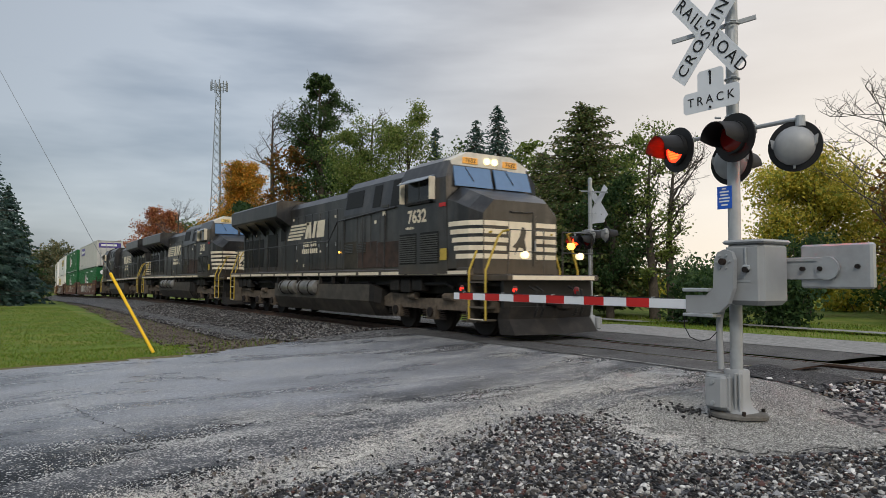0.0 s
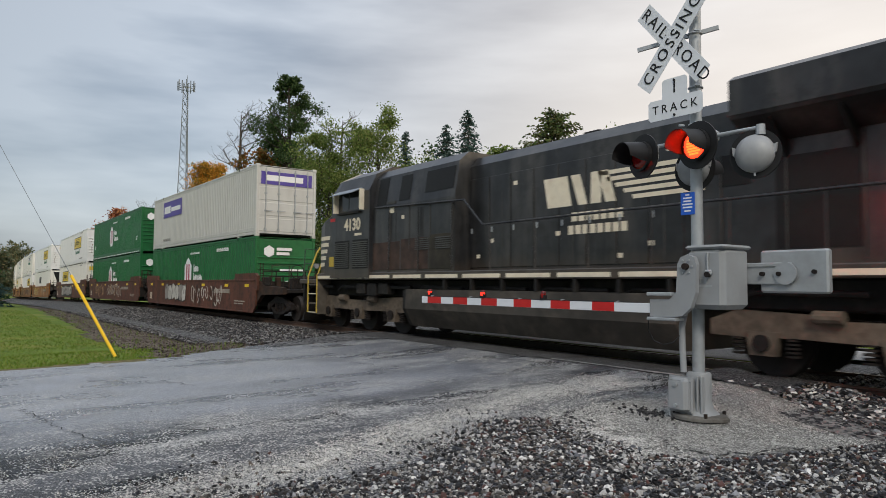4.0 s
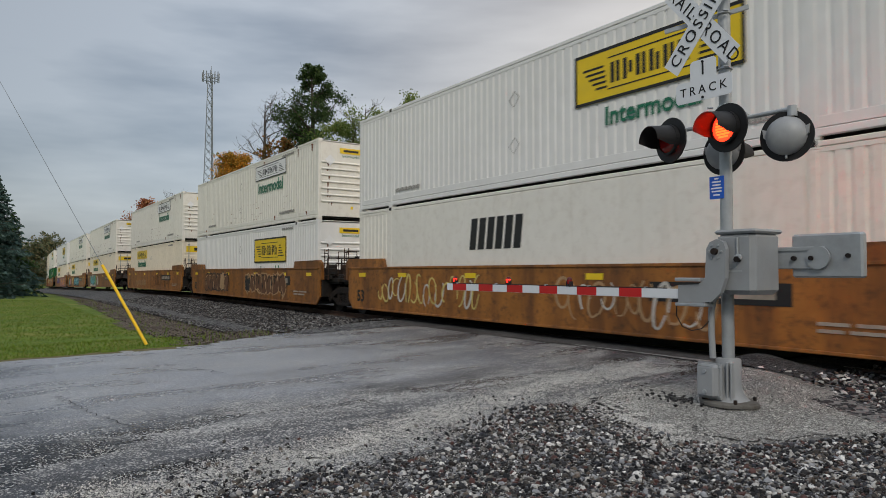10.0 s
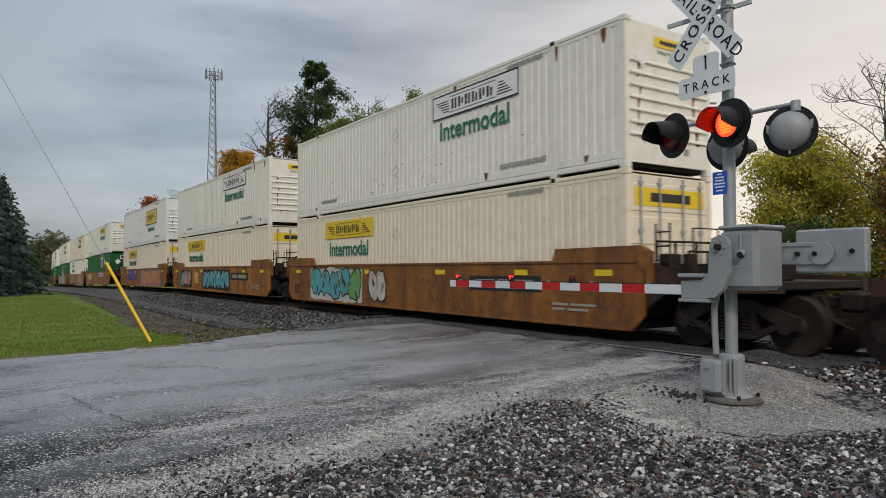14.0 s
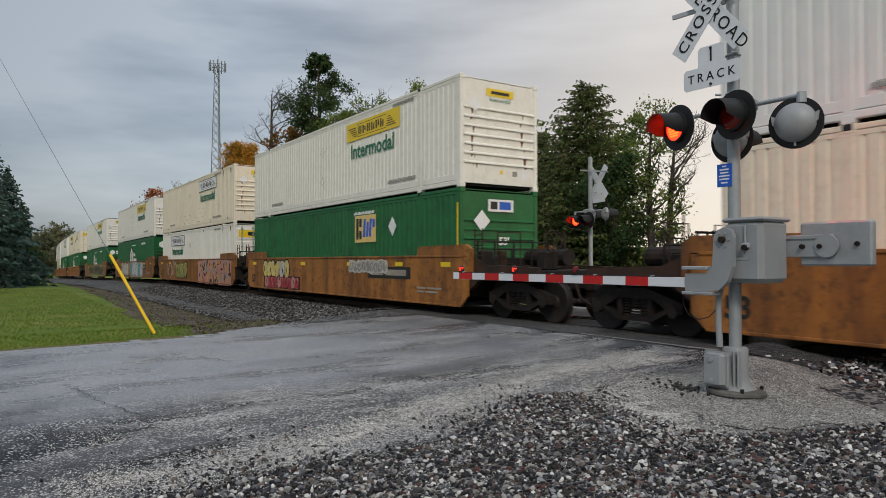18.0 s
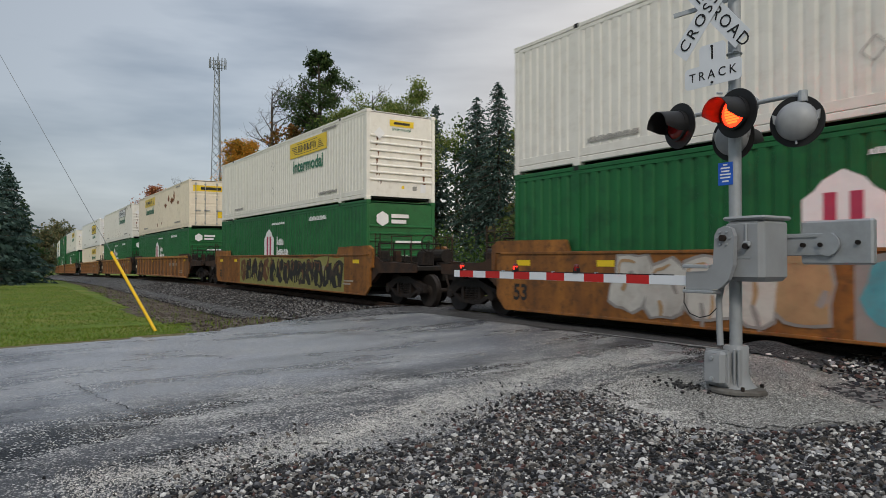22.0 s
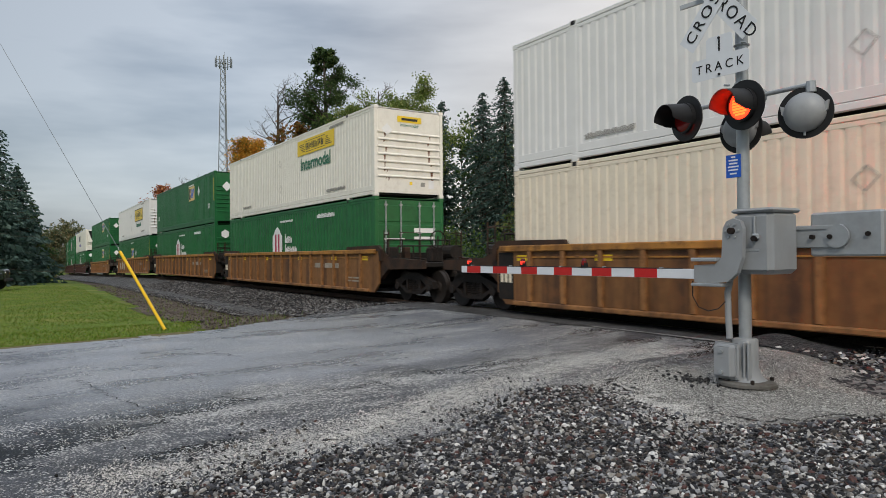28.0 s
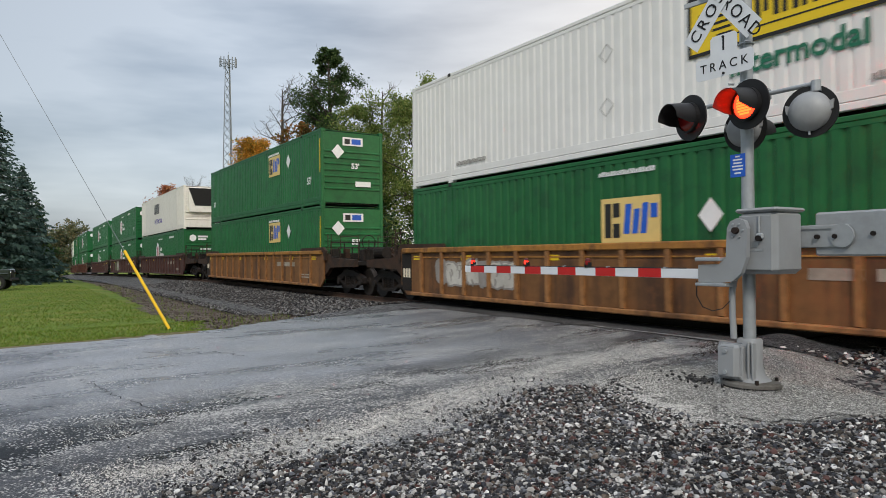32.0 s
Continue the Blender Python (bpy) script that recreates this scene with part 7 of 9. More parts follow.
    if old:
        part("road_number", letters(number, 0.28, stripe_white, 0.003, bold=0.01), stripe_white, hood, at=Matrix.Translation((-10.16, 0.0, 3.85)) @ pose(0, 0, 0, 90, 0, -90))
        part("road_number", letters(number, 0.28, stripe_white, 0.003, bold=0.01), stripe_white, hood, at=Matrix.Translation((-9.5, 0.99, 3.3)) @ pose(0, 0, 0, 90, 0, 180))
    return ob


tank_dust = surface("dusty_fuel_tank_paint", (0.050, 0.044, 0.037), 0.55, vary=0.35, grain=4, stain=(0.135, 0.112, 0.088), stain_amount=0.65, stain_scale=1.6, bump=0.1)
loco_olive = surface("olive_dust_on_black", (0.050, 0.042, 0.030), 0.6, vary=0.4, grain=4, stain=(0.020, 0.018, 0.016), stain_amount=0.7, stain_scale=2.4)
loco_redbrown = surface("red_brown_dust_on_black", (0.060, 0.036, 0.028), 0.6, vary=0.45, grain=4, stain=(0.018, 0.016, 0.015), stain_amount=0.75, stain_scale=2.2)
tank_silver = surface("dusty_silver_tank", (0.26, 0.25, 0.23), 0.36, 0.55, vary=0.3, grain=5, stain=(0.07, 0.058, 0.046), stain_amount=0.7, stain_scale=2.4)
# seam strips paler than the hood
loco_seam = surface("pale_panel_edge", (0.060, 0.058, 0.054), 0.45, vary=0.3, grain=12)
# slats paler than the body: the light they catch is in their colour
louvre_grey = surface("lit_grey_louvre", (0.085, 0.085, 0.082), 0.5, vary=0.2)
awning_grey = surface("grey_blue_awning", (0.22, 0.25, 0.29), 0.5)
glass_dark = surface("dark_cab_glass", (0.02, 0.022, 0.025), 0.08, vary=0.05)
# the blue of the reflected sky is put into the glass colour
glass_sky = surface("sky_coloured_windscreen", (0.07, 0.16, 0.32), 0.06, vary=0.05, coat=1.0)
for mid_l, num_l, old_l, lab_l in ((-22.75, "7632", False, "black road diesel locomotive with pale nose stripes, leading"), (-45.05, "7645", False, "black road diesel locomotive with dusty trucks"), (-67.35, "4130", True, "older black diesel locomotive coupled long hood first")):
    MOVING.append((locomotive(num_l, old_l, lab_l), mid_l, 0.0 if not old_l else 0.0, 7.15))
TURNED = {MOVING[-1][0].name}

# ---------------------------------------------------------------- crossing signal
MAST = (-4.45, 6.77)
weathered_iron = surface("weathered_base_casting", (0.13, 0.125, 0.115), 0.75, vary=0.25, grain=9, stain=(0.06, 0.05, 0.04), stain_amount=0.7, stain_scale=5, bump=0.2)


def lamp_unit(parent, name, x, y, z, yaw, lit_way):
    """A flashing lamp: round black backboard, grey housing behind, hood and lens ahead (towards -y before turning)."""
    m = pose(x, y, z, 0, 0, yaw)
    u = part(name, Geo().loft([[(0.262 * math.cos(a), dy, 0.262 * math.sin(a)) for a in (2 * math.pi * k / 40 for k in range(40))] for dy in (-0.008, 0.008)]), signal_black, parent, "matt black round lamp backboard", at=m)
    rings = []
    for dy, r in ((0.008, 0.20), (0.03, 0.20), (0.06, 0.19), (0.10, 0.162), (0.135, 0.115), (0.15, 0.05)):
        rings.append([(r * math.cos(a), dy, r * math.sin(a)) for a in (2 * math.pi * k / 28 for k in range(28))])
    part("housing", Geo().loft(rings), lamp_silver, u, "dull silver domed lamp housing", smooth=40)
    for s_w in (-1, 1):
        part("housing_latch", Geo().prism([(s_w * 0.16, 0.06), (s_w * 0.225, 0.09), (s_w * 0.215, 0.0), (s_w * 0.17, -0.05)], "y", 0.01, 0.045), lamp_silver, u)
    part("lower_screw", Geo().tube([(0, 0.03, -0.19), (0, 0.03, -0.235)], 0.012, 8), galv, u)
    part("lens_ring", Geo().loft([[(q * math.cos(a), yy, q * math.sin(a)) for a in (2 * math.pi * k / 28 for k in range(28))] for q, yy in ((0.178, -0.02), (0.178, -0.06), (0.154, -0.06), (0.154, -0.02))], caps=False), signal_black, u)
    hood = Geo()
    arcs = [math.pi * (-0.16 + 1.32 * k / 22) for k in range(23)]
    rings = []
    for dy, r, cut in ((-0.008, 0.175, 0.0), (-0.16, 0.175, 0.06), (-0.32, 0.172, 0.24)):
        outer = []
        for a in arcs:
            b = math.pi / 2 + (a - math.pi / 2) * (1 - cut)
            outer.append((r * math.cos(b), dy, r * math.sin(b) - 0.10 * (-dy)))
        rings.append(outer)
    hood.loft(rings, caps=False, closed=False)
    inner = [[(p[0] * 0.97, p[1], p[2] * 0.97) for p in ring] for ring in rings]
    hood.loft(inner, caps=False, closed=False)
    part("hood", hood, signal_black, u, smooth=50)
    return u


def lens_disc(r, y):
    return Geo().loft([[(rr * math.cos(a), yy, rr * math.sin(a)) for a in (2 * math.pi * k / 28 for k in range(28))] for rr, yy in ((r, y + 0.02), (r, y), (r * 0.8, y - 0.014), (r * 0.45, y - 0.024), (0.02, y - 0.028))])


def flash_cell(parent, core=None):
    """Added disc that stands in for switching the lamp: one glowing side, one dark side; it swings round to show
    either.
    """
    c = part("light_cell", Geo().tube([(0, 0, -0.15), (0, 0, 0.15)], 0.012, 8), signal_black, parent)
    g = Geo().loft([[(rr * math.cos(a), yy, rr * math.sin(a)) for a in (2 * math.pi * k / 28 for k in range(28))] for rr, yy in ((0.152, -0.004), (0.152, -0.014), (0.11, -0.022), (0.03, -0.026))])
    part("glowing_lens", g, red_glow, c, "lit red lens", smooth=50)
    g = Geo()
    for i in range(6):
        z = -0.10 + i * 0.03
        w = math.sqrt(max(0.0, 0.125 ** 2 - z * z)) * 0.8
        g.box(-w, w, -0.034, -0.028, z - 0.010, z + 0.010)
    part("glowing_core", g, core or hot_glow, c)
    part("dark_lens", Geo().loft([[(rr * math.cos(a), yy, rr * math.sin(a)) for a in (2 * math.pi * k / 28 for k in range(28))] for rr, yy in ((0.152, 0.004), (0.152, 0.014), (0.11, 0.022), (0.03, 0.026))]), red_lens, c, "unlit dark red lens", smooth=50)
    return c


def sign_plate(parent, name, pts, y, mat, t=0.006):
    return part(name, Geo().prism(pts, "y", y, y + t), mat, parent)


def crossbuck(parent, y, z, lettered):
    """Two crossed white boards."""
    for k, (ang, word) in enumerate(((-50, ("RAIL", "ROAD")), (50, ("CROSSING",)))):
        m = Matrix.Translation((-0.20, y - 0.012 * k, z + 0.04)) @ Matrix.Rotation(radians(-ang), 4, "Y")
        b = part("board", Geo().box(-0.61, 0.61, -0.004, 0.0, -0.115, 0.115), reflect_white, parent, "white reflective crossbuck board", at=m)
        if lettered:
            for w, x in zip(word, (-0.36, 0.38)):
                part("lettering", letters(w, 0.135, signal_black, 0.002, 1.25), signal_black, b, at=Matrix.Translation((x if len(w) < 5 else 0.0, -0.008, 0)) @ NEAR_FACE)
        for x in (-0.12, 0.12):
            part("bolt", Geo().tube([(x, -0.004, 0.0), (x, -0.016, 0.0)], 0.012, 8), signal_black, b)


def clamp(parent, z, r, reach):
    part("clamp", Geo().tube([(r * 1.12 * math.cos(a), r * 1.12 * math.sin(a), z) for a in (2 * math.pi * k / 16 for k in range(17))], 0.011, 6, False).tube([(-0.1, -r - 0.01, z), (-0.13, -reach, z)], 0.014, 6).tube([(0.1, -r - 0.01, z), (0.07, -reach, z)], 0.014, 6), galv, parent)


def signal_mast(name, m, full):
    """A crossing signal. Its front looks towards -y. full: with the gate's machinery."""
    ob = thing(name, "grey steel railroad crossing signal with crossbuck, red lamps and gate", "crossing signal", "crossing signals", m)
    r = 0.066
    part("mast", Geo().tube([(0, 0, 0.05), (0, 0, 4.75)], r, 20), galv, ob, smooth=40)
    part("mast_cap", Geo().tube([(0, 0, 4.74), (0, 0, 4.80)], [r * 1.15, r * 0.6], 16), galv, ob)
    base = part("base", Geo().loft([[(k * 0.30 * (1.1 if abs(math.cos(a)) > 0.9 or abs(math.sin(a)) > 0.9 else 1.0) * math.cos(a), k * 0.28 * math.sin(a), z) for a in (2 * math.pi * i / 24 for i in range(24))] for k, z in ((1.0, 0.0), (1.0, 0.03), (0.92, 0.05))]), weathered_iron, ob, "flanged grey cast base with bolts", smooth=30)
    part("base_socket", Geo().loft([[(q * math.copysign(abs(math.cos(a)) ** 0.6, math.cos(a)), q * math.copysign(abs(math.sin(a)) ** 0.6, math.sin(a)), z) for a in (2 * math.pi * i / 20 for i in range(20))] for q, z in ((0.19, 0.05), (0.14, 0.10), (0.115, 0.2), (0.115, 0.48), (0.10, 0.50))]), box_grey, base, smooth=40)
    jb = part("junction_box", Geo().box(-0.22, 0.02, -0.26, -0.09, 0.08, 0.44, 0.03), box_grey, base, "grey cast junction box")
    part("flange", Geo().box(-0.245, 0.045, -0.20, -0.175, 0.06, 0.46, 0.02), box_grey, jb)
    for x_f in (-0.225, 0.025):
        for z_f in (0.10, 0.42):
            part("bolt", Geo().tube([(x_f, -0.20, z_f), (x_f, -0.215, z_f)], 0.012, 8), galv, jb)
    for x_f in (0.06, 0.11):
        part("socket_rib", Geo().box(x_f, x_f + 0.022, -0.15, -0.09, 0.06, 0.47, 0.006), box_grey, base)
    part("lid", Geo().box(-0.20, 0.0, -0.285, -0.26, 0.10, 0.42, 0.012), box_grey, jb)
    for z in (0.15, 0.37):
        part("bolt", Geo().tube([(-0.10, -0.285, z), (-0.10, -0.305, z)], 0.022, 10), galv, jb)
    for a in range(4):
        b = math.pi / 4 + a * math.pi / 2
        part("anchor_bolt", Geo().tube([(0.27 * math.cos(b), 0.25 * math.sin(b), 0.04), (0.27 * math.cos(b), 0.25 * math.sin(b), 0.085)], 0.02, 8), bogie_iron, base)
    crossbuck(ob, -0.14, 4.20 if full else 3.95, full)
    for z in (4.30, 3.98, 3.68, 3.26):
        clamp(ob, z, r, 0.13)
    # a slanted strap behind the crossbuck
    part("strap", Geo().box(-0.50, 0.42, -0.012, 0.012, -0.025, 0.025).turned(Matrix.Translation((-0.22, 0.05, 4.33)) @ Matrix.Rotation(radians(-8), 4, "Y") @ Matrix.Rotation(radians(24), 4, "Z")), galv, ob)
    # number of tracks
    pl = sign_plate(ob, "track_sign", [(x - 0.03, z + 0.06) for x, z in ((-0.47, 3.30), (0.18, 3.30), (0.21, 3.33), (0.21, 3.51), (0.18, 3.54), (0.02, 3.54), (0.02, 3.73), (-0.01, 3.76), (-0.28, 3.76), (-0.31, 3.73), (-0.31, 3.54), (-0.47, 3.54), (-0.50, 3.51), (-0.50, 3.33))], -0.145, reflect_white)
    tagged(pl, "white reflective sign reading 1 TRACK")
    if full:
        part("lettering", letters("TRACK", 0.098, signal_black, 0.002, 1.5), signal_black, pl, at=Matrix.Translation((-0.175, -0.147, 3.48)) @ NEAR_FACE)
        part("lettering", letters("1", 0.15, signal_black, 0.002), signal_black, pl, at=Matrix.Translation((-0.175, -0.147, 3.71)) @ NEAR_FACE)
        for z in (3.79, 3.39):
            part("bolt", Geo().tube([(-0.175, -0.145, z), (-0.175, -0.16, z)], 0.014, 8), signal_black, pl)
    # lamps on their cross arm
    part("lamp_bracket", Geo().box(-0.10, 0.24, -0.10, 0.10, 3.03, 3.17, 0.025), box_grey, ob)
    arm = part("cross_arm", Geo().tube([(-0.78, 0.02, 3.10), (0.74, 0.02, 3.10)], 0.024, 10), galv, ob)
    for x in (-0.78, 0.74):
        part("arm_elbow", Geo().tube([(x, 0.02, 3.13), (x, 0.02, 3.02)], [0.045, 0.05], 12), galv, arm)
    front_l = lamp_unit(ob, "flashing_lamp", -0.63, -0.12, 2.98, -14, 1)
    front_r = lamp_unit(ob, "flashing_lamp", 0.15, -0.20, 2.98, -8, 1)
    back_l = lamp_unit(ob, "flashing_lamp", -0.14, 0.18, 2.80, 180, 1)
    back_r = lamp_unit(ob, "flashing_lamp", 0.68, 0.02, 2.83, 192, 1)
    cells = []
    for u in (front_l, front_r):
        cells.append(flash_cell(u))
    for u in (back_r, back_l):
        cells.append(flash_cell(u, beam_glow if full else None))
    return ob, cells


signal, cells = signal_mast("crossing_signal", pose(MAST[0], MAST[1], height(*MAST) + 0.03), True)
far_signal, far_cells = signal_mast("crossing_signal", pose(-15.2, 15.6, height(-15.2, 15.6) - 0.05, 0, 0, 172), False)
tagged(far_signal, "grey steel crossing signal with crossbuck seen from behind")

# blue notice on the mast: lines of bars
notice = part("notice", Geo().box(-0.16, 0.02, -0.072, -0.066, 2.245, 2.495, 0.004), sign_blue, signal, "small blue enamel notice with white lines")
for k_row, (z_row, w_row) in enumerate(((2.385, 0.05), (2.35, 0.11), (2.315, 0.10), (2.28, 0.13), (2.245, 0.12), (2.205, 0.08))):
    part("text_line", Geo().box(-0.07 - w_row / 2, -0.07 + w_row / 2, -0.075, -0.072, z_row + 0.075, z_row + 0.091), sign_white, notice)

# gate machinery: box, crank arm, gate arm, counterweight
mech = part("mechanism_box", Geo().box(0.03, 0.46, -0.24, 0.26, 1.20, 1.86, 0.05), box_grey, signal, "rounded grey gate mechanism box")
part("box_lid", Geo().box(0.01, 0.48, -0.26, 0.28, 1.84, 1.885, 0.025), box_grey, mech)
part("box_door", Geo().box(0.06, 0.43, -0.262, -0.24, 1.24, 1.81, 0.018), box_grey, mech)
part("latch", Geo().tube([(0.30, -0.275, 1.80), (0.30, -0.275, 1.62)], 0.012, 6).box(0.27, 0.35, -0.30, -0.26, 1.56, 1.62, 0.012), galv, mech)
part("latch_pin", Geo().tube([(0.31, -0.27, 1.57), (0.31, -0.32, 1.57)], 0.03, 10), bogie_iron, mech)
part("cast_mark", Geo().box(0.14, 0.34, -0.266, -0.262, 1.44, 1.46), galv, mech)
part("cast_mark", Geo().box(0.20, 0.28, -0.266, -0.262, 1.48, 1.53), galv, mech)
crank = part("crank_arm", Geo().prism([(x + 0.14, z) for x, z in ((-0.20, 1.73), (-0.16, 1.80), (-0.08, 1.83), (0.0, 1.80), (0.03, 1.72), (0.02, 1.42), (-0.04, 1.26), (-0.14, 1.17), (-0.28, 1.15), (-0.56, 1.15), (-0.56, 1.34), (-0.30, 1.35), (-0.22, 1.42))], "y", -0.36, -0.30), box_grey, signal, "curved grey gate crank arm", at=pose(0.05, 0, -0.045))
part("pivot", Geo().tube([(0.05, -0.36, 1.70), (0.05, -0.40, 1.70)], 0.035, 14), bogie_iron, crank)
for k_b in range(6):
    part("bolt", Geo().tube([(0.05 + 0.075 * math.cos(k_b * math.pi / 3), -0.36, 1.70 + 0.075 * math.sin(k_b * math.pi / 3)), (0.05 + 0.075 * math.cos(k_b * math.pi / 3), -0.375, 1.70 + 0.075 * math.sin(k_b * math.pi / 3))], 0.011, 8), galv, crank)
part("clamp_plate", Geo().box(-0.44, -0.12, -0.40, -0.24, 1.38, 1.42, 0.008), galv, crank)
part("clamp_plate", Geo().box(-0.44, -0.06, -0.40, -0.24, 1.11, 1.145, 0.008), galv, crank)
gate = part("gate_arm", Geo().box(-4.99, -0.36, -0.345, -0.315, 1.185, 1.295, 0.004), reflect_white, signal, "red and white striped gate arm with small red lamps", at=pose(0.06, 0, -0.045))
stripes = ((-4.82, -4.45), (-4.12, -3.77), (-3.43, -3.08), (-2.72, -2.37), (-2.0, -1.66), (-1.29, -0.95))
for a_s, b_s in stripes:
    part("red_stripe", Geo().box(a_s, b_s, -0.3475, -0.345, 1.187, 1.293), reflect_red, gate)
for x_l, lit in ((-4.77, True), (-3.41, True), (-2.15, False)):
    gl = part("gate_lamp", Geo().tube([(x_l, -0.33, 1.295), (x_l, -0.33, 1.325)], 0.030, 10).box(x_l - 0.035, x_l - 0.025, -0.36, -0.30, 1.29, 1.36).box(x_l + 0.025, x_l + 0.035, -0.36, -0.30, 1.29, 1.36), signal_black, gate, "black gate lamp clip")
    part("gate_lens", Geo().loft([[(x_l + rr * math.cos(a), -0.335 + rr * math.sin(a), zz) for a in (2 * math.pi * k / 14 for k in range(14))] for rr, zz in ((0.030, 1.325), (0.036, 1.345), (0.035, 1.375), (0.024, 1.395), (0.008, 1.402))]), gate_glow if lit else red_lens, gl, smooth=60)
    part("lamp_cap", Geo().loft([[(x_l + rr * math.cos(a), -0.33 + rr * math.sin(a), zz) for a in (2 * math.pi * k / 14 for k in range(14))] for rr, zz in ((0.037, 1.378), (0.037, 1.388), (0.026, 1.408), (0.008, 1.414))]), gate_cap, gl, smooth=60)
part("cable", Geo().tube([(-4.95, -0.34, 1.30), (-4.0, -0.345, 1.298), (-3.0, -0.34, 1.30), (-2.0, -0.345, 1.298), (-0.6, -0.34, 1.30)], 0.007, 5), signal_black, gate)
for x_s in (-4.7, -3.7, -2.6, -1.8, -0.9):
    part("cable_clip", Geo().box(x_s - 0.015, x_s + 0.015, -0.35, -0.31, 1.293, 1.312), galv, gate)
cw = part("counterweight_bar", Geo().box(0.36, 0.92, 0.24, 0.27, 1.47, 1.70, 0.008), galv, signal, "grey counterweight bar with a thick end plate")
part("bar_rib", Geo().box(0.42, 0.80, 0.225, 0.24, 1.66, 1.685), galv, cw)
part("bar_end", Geo().loft([[(0.86 + 0.118 * math.cos(a), y, 1.585 + 0.118 * math.sin(a)) for a in (2 * math.pi * k / 24 for k in range(24))] for y in (0.222, 0.25)]), galv, cw)
part("weight_plate", Geo().box(0.57, 1.27, 0.27, 0.37, 1.38, 1.83, 0.02), galv, cw, "thick grey weight plate")
for x_b in (0.62, 0.80, 1.14):
    part("bolt", Geo().tube([(x_b, 0.28, 1.58 if x_b < 1 else 1.60), (x_b, 0.20 if x_b < 1 else 0.245, 1.58 if x_b < 1 else 1.60)], 0.024, 8), bogie_iron, cw)
# conduit and loose wire below the box
part("conduit", Geo().tube([(-0.06, -0.12, 1.27), (-0.11, -0.14, 1.0), (-0.10, -0.15, 0.75), (-0.08, -0.16, 0.5)], 0.035, 10), box_grey, signal, smooth=40)
part("loose_wire", Geo().tube([(-0.42, -0.32, 1.12), (-0.44, -0.30, 0.95), (-0.38, -0.28, 0.83), (-0.27, -0.26, 0.79), (-0.16, -0.24, 0.82), (-0.10, -0.2, 0.9)], 0.006, 5), signal_black, signal)

# power-line guy with its yellow guard

# ---------------------------------------------------------------- trees
def cloud_mesh(name, centres, sizes, mat, seed, stretch=None, flat=0.0):
    """Many small leaves, each a bent four-sided blade, in one mesh."""
    rng = np.random.RandomState(seed)
    c = np.asarray(centres, dtype=np.float64)
    n = len(c)
    s = np.asarray(sizes, dtype=np.float64).reshape(n, 1)
    a = rng.normal(size=(n, 3))
    if stretch is not None:
        a = np.asarray(stretch) + 0.35 * a
    a /= np.linalg.norm(a, axis=1, keepdims=True) + 1e-9
    b = rng.normal(size=(n, 3))
    b[:, 2] *= 1.0 - flat
    b -= a * (a * b).sum(1, keepdims=True)
    b /= np.linalg.norm(b, axis=1, keepdims=True) + 1e-9
    w = 0.42 if stretch is None else 0.30
    up = np.cross(a, b) * 0.22
    v = np.stack([c - a * s * 0.6, c + b * s * w + up * s, c + a * s * 0.6, c - b * s * w + up * s], axis=1).reshape(-1, 3)
    me = bpy.data.meshes.new(name)
    me.vertices.add(4 * n)
    me.vertices.foreach_set("co", v.ravel())
    me.loops.add(4 * n)
    me.loops.foreach_set("vertex_index", np.arange(4 * n, dtype=np.int32))
    me.polygons.add(n)
    me.polygons.foreach_set("loop_start", np.arange(0, 4 * n, 4, dtype=np.int32))
    me.update()
    me.validate()
    me.materials.append(mat)
    return me


def limb_path(rnd, start, way, length, bend_by, steps=5):
    pts, p, d = [Vector(start)], Vector(start), Vector(way).normalized()
    for i in range(steps):
        d = (d + Vector((rnd.uniform(-1, 1), rnd.uniform(-1, 1), rnd.uniform(-0.4, 0.9))) * bend_by).normalized()
        p = p + d * length / steps
        pts.append(p.copy())
    return pts


